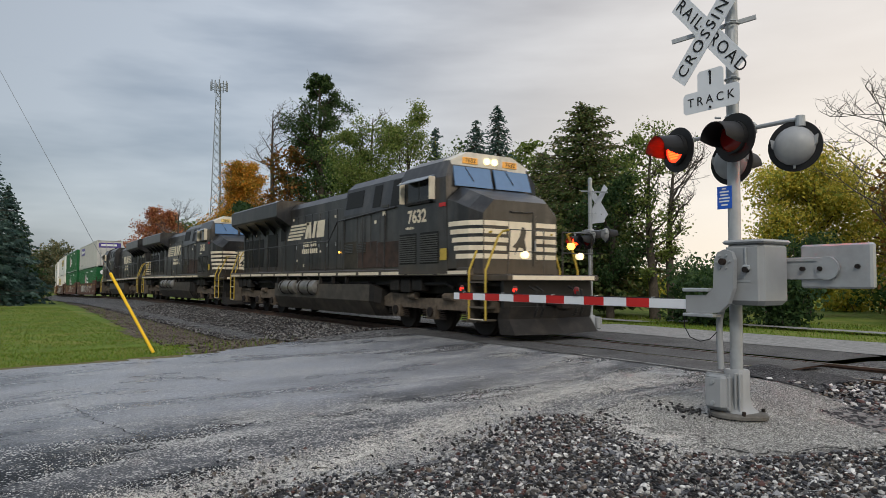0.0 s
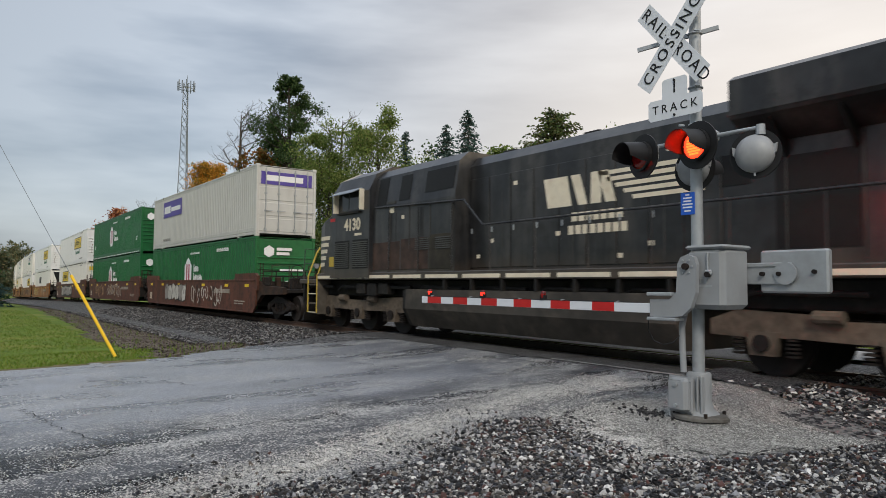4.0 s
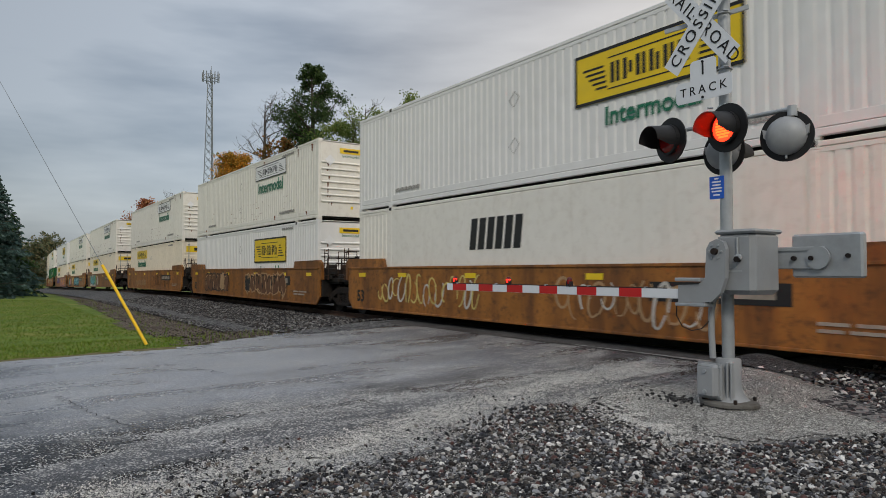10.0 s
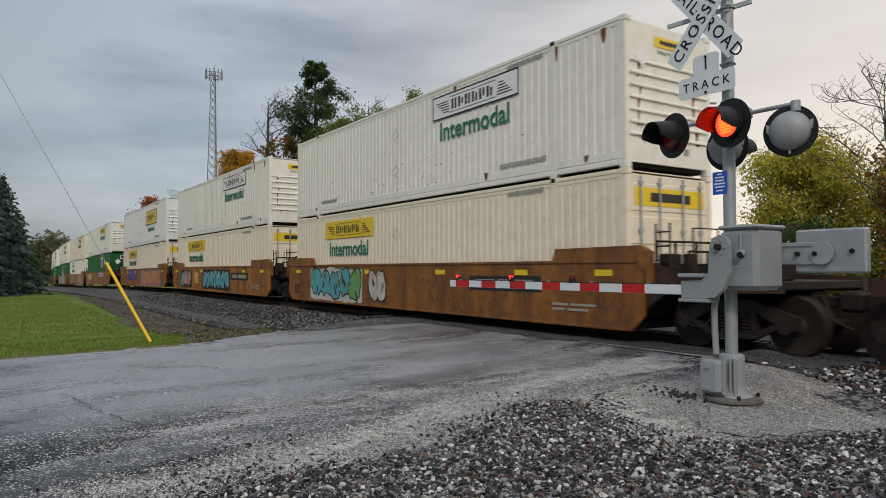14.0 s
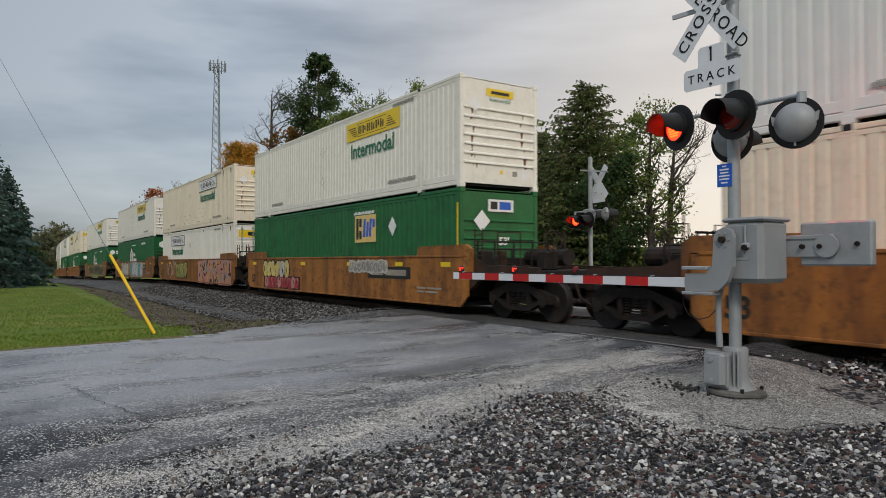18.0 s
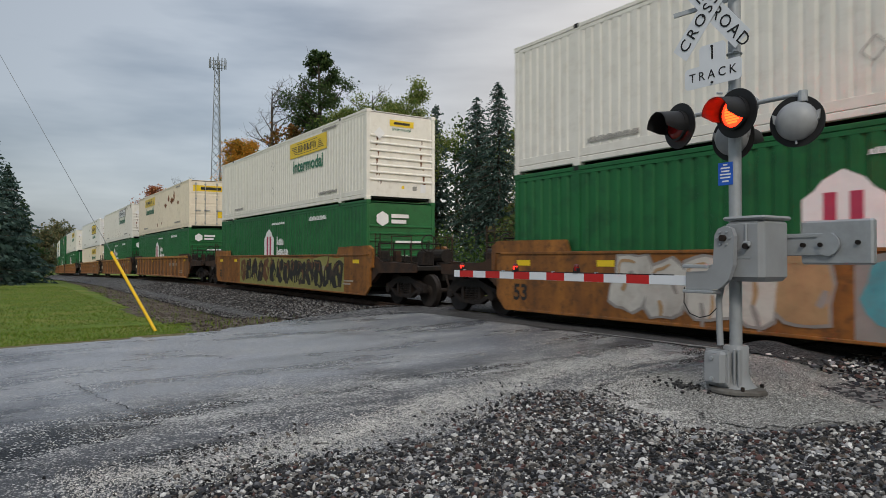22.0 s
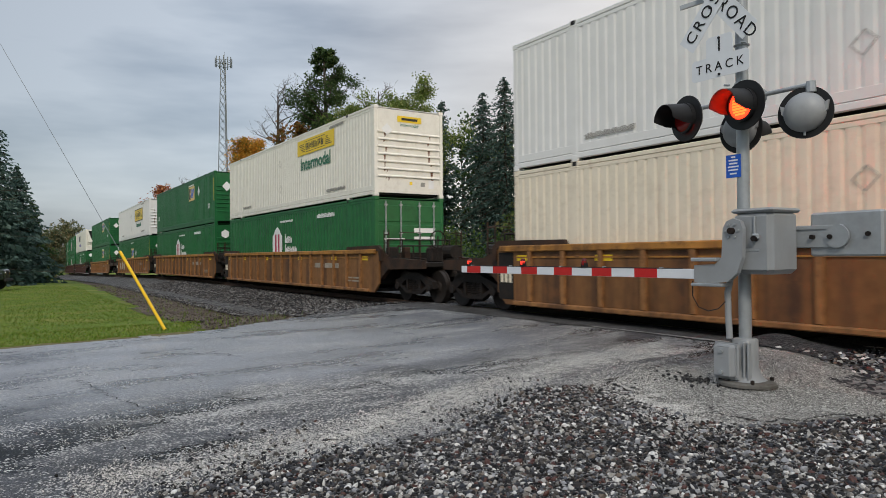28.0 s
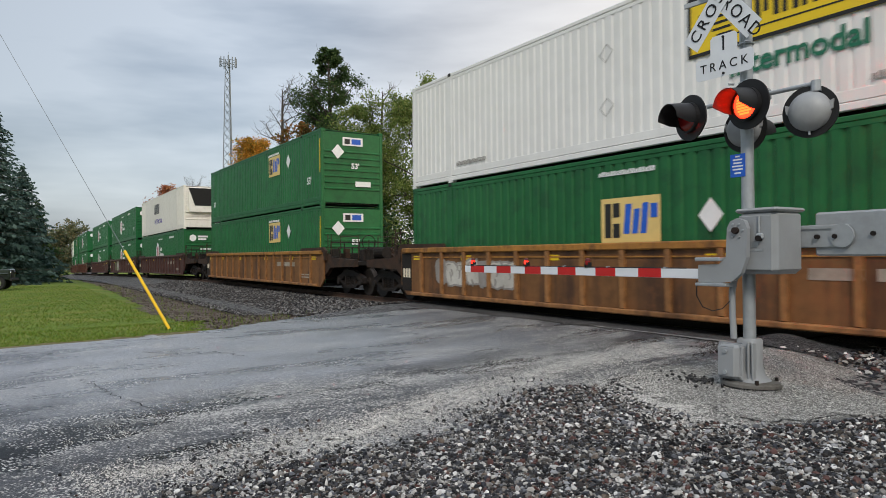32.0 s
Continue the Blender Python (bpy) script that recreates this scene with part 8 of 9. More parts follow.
def broadleaf(name, label, x, y, tall, wide, leaf_mat, seed, leaves=6000, leaf=0.2, clear=0.25, limbs=16, gaps=0.5, bare=False, lean=(0, 0), base=None, thin=1.0, peak=0.0, clump=1.0):
    """A tapered trunk, forking limbs and a crown of leaves in uneven clumps."""
    rnd = random.Random(seed)
    z0 = (height(x, y) if base is None else base) - 0.1
    ob = thing(name, label, "tree", "trees beyond the track", pose(x, y, z0))
    r0 = (tall * 0.018 + 0.05) * thin
    trunk = [Vector((lean[0] * k + 0.12 * math.sin(k * 5 + seed), lean[1] * k + 0.12 * math.cos(k * 4 + seed), tall * 0.92 * k)) for k in (0, 0.15, 0.3, 0.45, 0.6, 0.75, 0.9, 1.0)]
    part("trunk", Geo().tube(trunk, [r0 * q for q in (1.25, 1.0, 0.85, 0.7, 0.52, 0.36, 0.2, 0.08)], 9), bark, ob, smooth=60)
    wood, tips = Geo(), []
    for i in range(limbs):
        k = clear + (0.97 - clear) * (i + rnd.random()) / limbs
        j = min(6, int(k * 7))
        start = trunk[j].lerp(trunk[j + 1], min(1, k * 7 - j))
        az = rnd.uniform(0, 2 * math.pi)
        prof = math.sin(math.pi * min(1, max(0.05, (k - clear * 0.6) / (1.06 - clear * 0.6)))) ** 0.7
        ln = wide * 0.5 * prof * (1 - peak * k) * rnd.uniform(0.7, 1.15)
        pts = limb_path(rnd, start, (math.cos(az), math.sin(az), rnd.uniform(0.25, 0.9)), ln, 0.25)
        wood.tube(pts, [r0 * 0.30 * (1 - q / 6.5) * (1.15 - k) + 0.012 for q in range(6)], 5)
        for p in pts[2:]:
            for _ in range(2 if bare else 1):
                tw = limb_path(rnd, p, (rnd.uniform(-1, 1), rnd.uniform(-1, 1), rnd.uniform(-0.1, 1)), ln * rnd.uniform(0.25, 0.5), 0.35, 3)
                wood.tube(tw, [0.018, 0.013, 0.009, 0.005], 4)
                tips += [(tw[-1], ln), (tw[1], ln)]
                if bare:
                    for q in tw[1:]:
                        t2 = limb_path(rnd, q, (rnd.uniform(-1, 1), rnd.uniform(-1, 1), rnd.uniform(0, 1)), ln * 0.2, 0.4, 2)
                        wood.tube(t2, [0.010, 0.007, 0.004], 3)
        tips.append((pts[-1], ln))
    part("branchwork", wood, twig if bare else bark, ob)
    if leaves:
        rng = np.random.RandomState(seed)
        keep = [t for t in tips if rnd.random() > gaps * 0.5]
        pick = rng.randint(0, len(keep), leaves)
        pos = np.array([keep[i][0] for i in pick])
        size = np.array([keep[i][1] for i in pick]).reshape(-1, 1)
        spread = np.clip(size * 0.15, 0.16, 0.55) * clump
        pos = pos + rng.normal(size=pos.shape) * spread * np.array([1, 1, 0.7])
        part("crown", cloud_mesh("crown", pos, leaf * rng.uniform(0.6, 1.3, leaves), leaf_mat, seed), leaf_mat, ob)
    return ob


def conifer(name, label, x, y, tall, wide, leaf_mat, seed, whorls=34, per=9, leaf=0.3, droop=0.25, clear=0.06, dense=13, base=None, taper=0.8):
    """A straight trunk with tiers of sloping boughs set with short sprays."""
    rnd = random.Random(seed)
    z0 = (height(x, y) if base is None else base) - 0.1
    ob = thing(name, label, "tree", "trees beyond the track", pose(x, y, z0))
    r0 = tall * 0.014 + 0.04
    part("trunk", Geo().tube([(0, 0, 0), (0.03, 0, tall * 0.5), (0, 0.02, tall * 0.99)], [r0, r0 * 0.55, 0.015], 8), bark, ob, smooth=60)
    wood, pos, way, size = Geo(), [], [], []
    for i in range(whorls):
        k = clear + (1 - clear) * (i / whorls) ** 1.05
        reach = wide * 0.5 * (1 - k) ** taper * rnd.uniform(0.8, 1.1) + 0.12
        for j in range(per):
            az = 2 * math.pi * (j + rnd.random()) / per
            ln = reach * rnd.uniform(0.55, 1.12)
            d = Vector((math.cos(az), math.sin(az), 0))
            z = tall * min(0.995, max(0.03, k + rnd.uniform(-1.3, 1.3) / whorls))
            pts = [Vector((0, 0, z)) + d * ln * q + Vector((0, 0, -droop * ln * q * q + 0.10 * ln * q ** 4 + 0.12 * ln * q)) for q in (0.08, 0.4, 0.7, 1.0)]
            if j % 2 == 0:
                wood.tube(pts, [0.03, 0.022, 0.015, 0.008], 4)
            m = max(4, int(dense * (0.35 + ln / (wide * 0.5))))
            for q in range(m):
                f = (q + rnd.random()) / m
                p = pts[0].lerp(pts[-1], f) + Vector((0, 0, -droop * ln * f * f * 0.2 + 0.02))
                side = Vector((-d.y, d.x, 0)) * rnd.uniform(-1, 1)
                pos.append(p + side * 0.22 * ln * (1 - f * 0.6) + Vector((0, 0, rnd.uniform(-0.12, 0.06))))
                way.append(d * 0.8 + side * 0.8 + Vector((0, 0, -0.35)))
                size.append(leaf * rnd.uniform(0.6, 1.3) * (0.6 + 0.5 * (1 - k)))
    part("branchwork", wood, bark, ob)
    part("crown", cloud_mesh("crown", pos, size, leaf_mat, seed, stretch=np.array(way)), leaf_mat, ob)
    return ob


def shrub(name, label, x, y, tall, wide, leaf_mat, seed, leaves=2500, leaf=0.14):
    rnd, rng = random.Random(seed), np.random.RandomState(seed)
    ob = thing(name, label, "shrub", "shrubs beyond the road", pose(x, y, height(x, y) - 0.06))
    wood, tips = Geo(), []
    for i in range(9):
        pts = limb_path(rnd, (rnd.uniform(-0.2, 0.2) * wide, rnd.uniform(-0.2, 0.2) * wide, 0), (rnd.uniform(-1, 1), rnd.uniform(-1, 1), 1.5), tall * rnd.uniform(0.7, 1.0), 0.25)
        wood.tube(pts, [0.03, 0.025, 0.02, 0.014, 0.01, 0.006], 5)
        tips += pts[1:]
    part("stem_cluster", wood, bark, ob)
    pick = rng.randint(0, len(tips), leaves)
    pos = np.array([tips[i] for i in pick]) + rng.normal(size=(leaves, 3)) * np.array([wide * 0.16, wide * 0.16, tall * 0.12])
    pos[:, 2] = np.abs(pos[:, 2])
    part("foliage", cloud_mesh("foliage", pos, leaf * rng.uniform(0.6, 1.3, leaves), leaf_mat, seed), leaf_mat, ob)
    return ob


leaf_green = leafage("mid_green_leaves", [(0.047, 0.101, 0.024), (0.074, 0.135, 0.034), (0.108, 0.176, 0.041), (0.061, 0.115, 0.030), (0.135, 0.189, 0.061)])
leaf_dark = leafage("dark_green_leaves", [(0.028, 0.062, 0.022), (0.047, 0.090, 0.028), (0.070, 0.116, 0.039), (0.039, 0.078, 0.031)])
leaf_tall = leafage("sunlit_dark_green_leaves", [(0.040, 0.078, 0.026), (0.062, 0.105, 0.034), (0.090, 0.138, 0.045), (0.050, 0.085, 0.032)])
leaf_hemlock = leafage("dark_evergreen_sprays", [(0.068, 0.105, 0.035), (0.101, 0.149, 0.046), (0.149, 0.176, 0.054), (0.162, 0.149, 0.065)])
leaf_blue = leafage("blue_green_needles", [(0.063, 0.112, 0.099), (0.091, 0.155, 0.131), (0.051, 0.091, 0.077), (0.118, 0.182, 0.155)])
leaf_orange = leafage("orange_autumn_leaves", [(0.506, 0.203, 0.025), (0.641, 0.288, 0.034), (0.371, 0.220, 0.034), (0.169, 0.186, 0.034), (0.709, 0.371, 0.051)])
leaf_red = leafage("red_autumn_leaves", [(0.390, 0.130, 0.072), (0.468, 0.182, 0.078), (0.273, 0.111, 0.065), (0.520, 0.247, 0.104)])
leaf_yellow = leafage("yellow_green_leaves", [(0.512, 0.451, 0.061), (0.610, 0.512, 0.073), (0.390, 0.390, 0.061), (0.659, 0.512, 0.085), (0.293, 0.342, 0.061)])
leaf_dull = leafage("dull_olive_leaves", [(0.123, 0.145, 0.080), (0.174, 0.181, 0.094), (0.102, 0.123, 0.072), (0.232, 0.196, 0.102)])
leaf_light = leafage("light_green_leaves", [(0.149, 0.208, 0.045), (0.208, 0.267, 0.067), (0.105, 0.164, 0.037), (0.253, 0.283, 0.089)])
leaf_brown = leafage("brown_orange_leaves", [(0.216, 0.101, 0.027), (0.297, 0.135, 0.034), (0.135, 0.081, 0.027), (0.162, 0.135, 0.041)])

# far end of the line and the wood behind the lawn
conifer("spruce_tree", "tall blue-green spruce beside the lawn", -54, -1.0, 12.5, 8.4, leaf_blue, 11, whorls=40, per=14, leaf=0.36, dense=20, base=-0.6)
conifer("spruce_tree", "blue-green spruce with drooping boughs", -60, 0.9, 9.0, 6.4, leaf_blue, 12, whorls=36, per=13, leaf=0.36, dense=18, base=-0.7)
conifer("spruce_tree", "dark spruce at the lawn's edge", -70, 2.2, 7.4, 5.0, leaf_dark, 13, leaf=0.34, base=-0.8)
broadleaf("maple_tree", "small yellow-green tree beside the track", -79, 4.4, 5.0, 2.8, leaf_dull, 14, 2500, 0.22, 0.08, base=-0.9)
broadleaf("ash_tree", "grey-green tree at the far bend", -118, 4.6, 6.6, 5, leaf_dull, 15, 3500, 0.3, 0.05, base=-1.6)
broadleaf("ash_tree", "olive-green tree at the far bend", -150, 6.5, 8.0, 8, leaf_dull, 16, 3500, 0.36, 0.05, base=-2.0)
broadleaf("ash_tree", "olive-green tree behind the bend", -215, 15.0, 11.5, 12, leaf_dull, 17, 3500, 0.5, 0.05, base=-2.6)
broadleaf("maple_tree", "round red-orange autumn maple", -108, 20.5, 12.4, 9.5, leaf_red, 18, 15000, 0.24, 0.12, gaps=0.05, base=-1)
broadleaf("bare_tree", "leafless grey tree with fine twigs", -97.7, 21.4, 13.2, 7.0, leaf_green, 19, 0, limbs=22, bare=True, base=-1)
broadleaf("oak_tree", "dull green tree in a row", -116, 27, 11, 12, leaf_green, 20, 3500, 0.4, 0.06, base=-1)
broadleaf("maple_tree", "broad orange autumn maple", -74.2, 23.0, 15.4, 10.0, leaf_orange, 21, 34000, 0.17, 0.10, gaps=0.05, limbs=40, peak=0.5, base=-0.6)
broadleaf("maple_tree", "orange and green autumn maple", -84.5, 24.0, 10.6, 9.0, leaf_orange, 22, 18000, 0.19, 0.1, gaps=0.05, base=-0.7)
broadleaf("oak_tree", "dark green tree under a maple", -64, 20.5, 9.5, 6.5, leaf_dark, 23, 4000, 0.28, 0.1, base=-0.6)
broadleaf("cottonwood_tree", "tall sparse green tree with a clear trunk", -52.7, 22.6, 20.6, 9.8, leaf_tall, 24, 20000, 0.15, 0.30, limbs=50, gaps=1.5, peak=0.6, clump=0.8, base=-0.5)
broadleaf("bare_tree", "dead grey branches above the leaves", -55.4, 19.6, 17.4, 5.5, leaf_green, 25, 0, clear=0.62, limbs=14, bare=True, base=-0.5)
broadleaf("bare_tree", "dead forked grey tree snag", -46.3, 24.2, 15.8, 4.0, leaf_green, 26, 0, clear=0.72, limbs=7, bare=True, base=-0.5)
broadleaf("oak_tree", "reddish and green tree by a tall trunk", -53, 19.8, 12.6, 6.5, leaf_brown, 27, 3000, 0.26, 0.1, base=-0.5)
broadleaf("ash_tree", "dense green tree beside the line", -55, 24, 14.0, 9.0, leaf_green, 28, 20000, 0.16, 0.08, base=-0.5)
broadleaf("willow_tree", "light green tree with feathery leaves", -41.5, 20.6, 12.3, 6.2, leaf_light, 29, 20000, 0.12, 0.08, limbs=24, base=-0.4)
broadleaf("willow_tree", "light green upright feathery tree", -38.6, 22.8, 13.2, 6.2, leaf_light, 30, 22000, 0.12, 0.08, limbs=24, base=-0.4)
broadleaf("ash_tree", "green tree with dense lower boughs", -45.0, 21.8, 10.5, 6.5, leaf_green, 31, 5000, 0.22, 0.06, base=-0.4)
conifer("spruce_tree", "blue-green spruce with a narrow top", -42.1, 27.2, 13.2, 5.2, leaf_blue, 32, per=11, leaf=0.32, dense=16, base=-0.4)
conifer("spruce_tree", "tall narrow dark green spruce", -38.9, 28.6, 13.3, 7.4, leaf_blue, 33, whorls=40, per=14, leaf=0.27, dense=19, droop=0.5, taper=0.72, base=-0.4)
conifer("spruce_tree", "tall dark spruce hung with cones", -36.4, 28.6, 13.9, 7.6, leaf_blue, 34, whorls=42, per=14, leaf=0.27, dense=19, droop=0.5, taper=0.72, base=-0.4)
broadleaf("ash_tree", "pale green tree behind the spruces", -40.5, 34.0, 12.2, 7, leaf_light, 35, 3500, 0.26, 0.06, base=-0.4)
conifer("hemlock_tree", "broad dark evergreen with ragged boughs", -24.7, 25.0, 10.7, 9.4, leaf_hemlock, 36, whorls=48, per=16, leaf=0.27, droop=0.15, dense=26, taper=0.5)
conifer("hemlock_tree", "dark evergreen beside a larger one", -28.8, 25.8, 9.0, 7.4, leaf_hemlock, 37, whorls=38, per=13, leaf=0.27, dense=20, taper=0.6)
conifer("spruce_tree", "slim dark evergreen behind others", -30.8, 29.0, 10.4, 4.8, leaf_dark, 38, leaf=0.26)
broadleaf("ash_tree", "thin green tree with bare twigs showing", -20.7, 25.2, 9.2, 3.9, leaf_light, 39, 5000, 0.12, 0.16, limbs=26, gaps=1.1)
broadleaf("bare_tree", "leafless twigs among green leaves", -20.2, 26.0, 8.8, 4.2, leaf_green, 40, 0, clear=0.4, limbs=16, bare=True)
broadleaf("ash_tree", "green tree with low boughs", -22.0, 24.0, 6.4, 4.4, leaf_dark, 41, 6500, 0.12, 0.1)
broadleaf("maple_tree", "broad yellow-green autumn tree", -18.4, 34.4, 6.9, 6.6, leaf_yellow, 42, 36000, 0.13, 0.12, limbs=40, gaps=0.0)
broadleaf("maple_tree", "yellow-green tree on the far lawn", -14.6, 37.0, 5.8, 5.8, leaf_yellow, 43, 20000, 0.13, 0.12, limbs=30, gaps=0.0)
broadleaf("bare_tree", "leafless spreading grey tree", -13.3, 31.6, 10.6, 6.2, leaf_green, 44, 0, clear=0.25, limbs=26, bare=True, thin=0.45)
broadleaf("oak_tree", "brown and orange autumn tree", -11.6, 30.0, 5.4, 5.4, leaf_brown, 45, 5000, 0.15, 0.1)
broadleaf("oak_tree", "brown-green tree beyond the road", -10.0, 33.0, 6.4, 6.4, leaf_brown, 46, 5000, 0.17, 0.1)
broadleaf("plum_tree", "small crooked dark-leaved tree on the lawn", -14.8, 26.6, 3.0, 2.8, leaf_dark, 47, 1800, 0.12, 0.35)
for k_t, (x_t, y_t, h_t, w_t) in enumerate(((-34, 36, 10, 8), (-48, 33, 11.5, 9), (-60, 31, 12, 10), (-95, 32, 11, 11), (-5, 42, 8, 9), (2, 40, 8, 9), (9, 38, 8, 9), (-17, 47, 7, 9), (-10, 50, 8, 10))):
    broadleaf("ash_tree", "green tree at the back of the lawn", x_t, y_t, h_t, w_t, (leaf_green, leaf_dark, leaf_light)[k_t % 3], 60 + k_t, 3600, 0.28, 0.06)
for k_t, (x_t, y_t, h_t, w_t, m_t) in enumerate(((-15.6, 22.6, 1.9, 2.6, leaf_dark), (-17.2, 23.4, 2.4, 2.6, leaf_dark), (-13.4, 23.2, 1.7, 2.0, leaf_dark), (-24.0, 21.2, 2.6, 3.4, leaf_hemlock), (-27.5, 21.5, 2.8, 3.6, leaf_green), (-32, 20.5, 3.2, 4.0, leaf_green), (-37, 19.6, 4.0, 4.4, leaf_dark), (-43, 18.8, 4.2, 4.6, leaf_green), (-50, 18.0, 4.6, 5.0, leaf_green), (-10.5, 28.2, 2.4, 2.8, leaf_brown), (-8.6, 27.0, 2.2, 2.4, leaf_brown), (-58, 18, 5, 6, leaf_dark), (-66, 18.5, 5.5, 6, leaf_green), (-22.4, 33.5, 2.2, 3.4, leaf_dark), (-25, 36, 2.6, 4.4, leaf_dark))):
    shrub("shrub", "dense dark leafy garden shrub", x_t, y_t, h_t, w_t, m_t, 90 + k_t, 2600, 0.15 if y_t > 20.4 else 0.2)

for k_h in range(13):
    shrub("hedge_shrub", "low dense hedge shrub behind the lawn", -52 + k_h * 3.9, 41 + 1.5 * math.sin(k_h), 2.6 + 0.5 * math.sin(k_h * 2.3), 4.6, (leaf_green, leaf_dark, leaf_yellow)[k_h % 3], 140 + k_h, 2200, 0.22)

# a belt of far woods all round, so that no bare horizon shows
rng_w = np.random.RandomState(5)
belt = []
for k_w in range(420):
    a_w = rng_w.uniform(0, 2 * math.pi)
    d_w = rng_w.uniform(230, 330)
    wx, wy = d_w * math.cos(a_w), d_w * math.sin(a_w)
    hh = rng_w.uniform(7, 13)
    n_w = 46
    p_w = rng_w.normal(size=(n_w, 3)) * np.array([5, 5, hh * 0.28]) + np.array([wx, wy, hh * 0.45 - (3.5 if wx < -100 else 0)])
    belt.append(p_w)
belt = np.concatenate(belt)
tagged(new("far_woods", cloud_mesh("far_woods", belt, rng_w.uniform(1.2, 2.6, len(belt)), leaf_dull, 7)), "far belt of grey-green autumn woods", "woods", kind="stuff")

# ---------------------------------------------------------------- tower, guy wire, vehicle, stones
def lattice_tower(x, y, tall, w0, w1):
    ob = thing("radio_tower", "grey steel lattice mast with antennas on top", "tower", m=pose(x, y, -2.0))
    legs = []
    for k in range(3):
        a = 2 * math.pi * k / 3 + 0.4
        legs.append(((w0 * math.cos(a), w0 * math.sin(a)), (w1 * math.cos(a), w1 * math.sin(a))))
        part("leg", Geo().tube([(legs[k][0][0], legs[k][0][1], 0), (legs[k][1][0], legs[k][1][1], tall)], [0.13, 0.08], 6), tower_steel, ob)
    n = 26
    for k in range(3):
        p, q = legs[k], legs[(k + 1) % 3]

        def at(leg, f):
            return Vector((leg[0][0] + (leg[1][0] - leg[0][0]) * f, leg[0][1] + (leg[1][1] - leg[0][1]) * f, tall * f))
        for i in range(n):
            f0, f1 = i / n, (i + 1) / n
            part("brace", Geo().tube([at(p, f0), at(q, f1)], 0.05, 4), tower_steel, ob)
            part("brace", Geo().tube([at(q, f0), at(p, f1)], 0.05, 4), tower_steel, ob)
    part("platform", Geo().tube([(1.5 * math.cos(a), 1.5 * math.sin(a), tall - 1.2) for a in (2 * math.pi * k / 12 for k in range(13))], 0.07, 5, False).tube([(1.5 * math.cos(a), 1.5 * math.sin(a), tall - 0.3) for a in (2 * math.pi * k / 12 for k in range(13))], 0.05, 5, False), tower_steel, ob)
    for k in range(12):
        a = 2 * math.pi * (k + 0.5) / 12
        part("antenna", Geo().box(-0.10, 0.10, -0.08, 0.08, -1.0, 1.0, 0.02).turned(pose(1.7 * math.cos(a), 1.7 * math.sin(a), tall - 0.7 + 0.2 * (k % 2))), tower_steel, ob)
    part("whip", Geo().tube([(0.6, 0, tall), (0.6, 0, tall + 1.6)], 0.04, 5), tower_steel, ob)
    return ob


tower_steel = surface("weathered_tower_steel", (0.20, 0.22, 0.235), 0.6, 0.3, vary=0.1)
lattice_tower(-148.8, 40.2, 46.0, 1.75, 0.55)

# guy wire with a yellow guard
guard_foot, guard_top = Vector((-15.9, 3.0, height(-15.9, 3.0) - 0.05)), Vector((-17.45, 2.31, 1.51))
guy = thing("guy_wire", "steel guy wire with a bright yellow guard sleeve", "guy wire")
part("guard", Geo().tube([guard_foot, guard_top], 0.034, 10), pipe_yellow, guy, "bright yellow plastic guard")
part("wire", Geo().tube([guard_foot, guard_foot + (guard_top - guard_foot) * 5.6], 0.007, 6), tower_steel, guy)
pole_top = guard_foot + (guard_top - guard_foot) * 5.6
pole = thing("utility_pole", "brown wooden utility pole", "pole", m=pose(pole_top.x - 0.12, pole_top.y - 0.06, -0.4))
part("shaft", Geo().tube([(0, 0, 0), (0, 0, 10.6)], [0.16, 0.11], 10), bark, pole)

# dark green off-road car parked beyond the lawn
offroad_green = surface("dark_green_car_paint", (0.022, 0.032, 0.026), 0.35, coat=0.6)
tyre_rubber = surface("tyre_rubber", (0.02, 0.02, 0.02), 0.85)
chrome = surface("chrome_trim", (0.6, 0.6, 0.6), 0.15, 1.0)
offroader = thing("off_road_car", "dark green boxy off-road car parked on grass", "car", m=pose(-44.0, -1.5, height(-44.0, -1.5) - 0.02, 0, 0, 78))
part("body", Geo().box(-1.9, 0.55, -0.72, 0.72, 0.52, 1.08, 0.05).box(0.5, 1.75, -0.62, 0.62, 0.55, 1.12, 0.06), offroad_green, offroader)
part("cabin", Geo().loft([[(-1.85, -0.7, 1.08), (0.35, -0.7, 1.08), (0.35, 0.7, 1.08), (-1.85, 0.7, 1.08)], [(-1.80, -0.64, 1.74), (0.05, -0.64, 1.74), (0.05, 0.64, 1.74), (-1.80, 0.64, 1.74)]]), offroad_green, offroader)
part("windscreen", Geo().hexa([(0.345, -0.58, 1.14), (0.365, -0.58, 1.14), (0.365, 0.58, 1.14), (0.345, 0.58, 1.14), (0.09, -0.56, 1.66), (0.11, -0.56, 1.66), (0.11, 0.56, 1.66), (0.09, 0.56, 1.66)]), glass_dark, offroader)
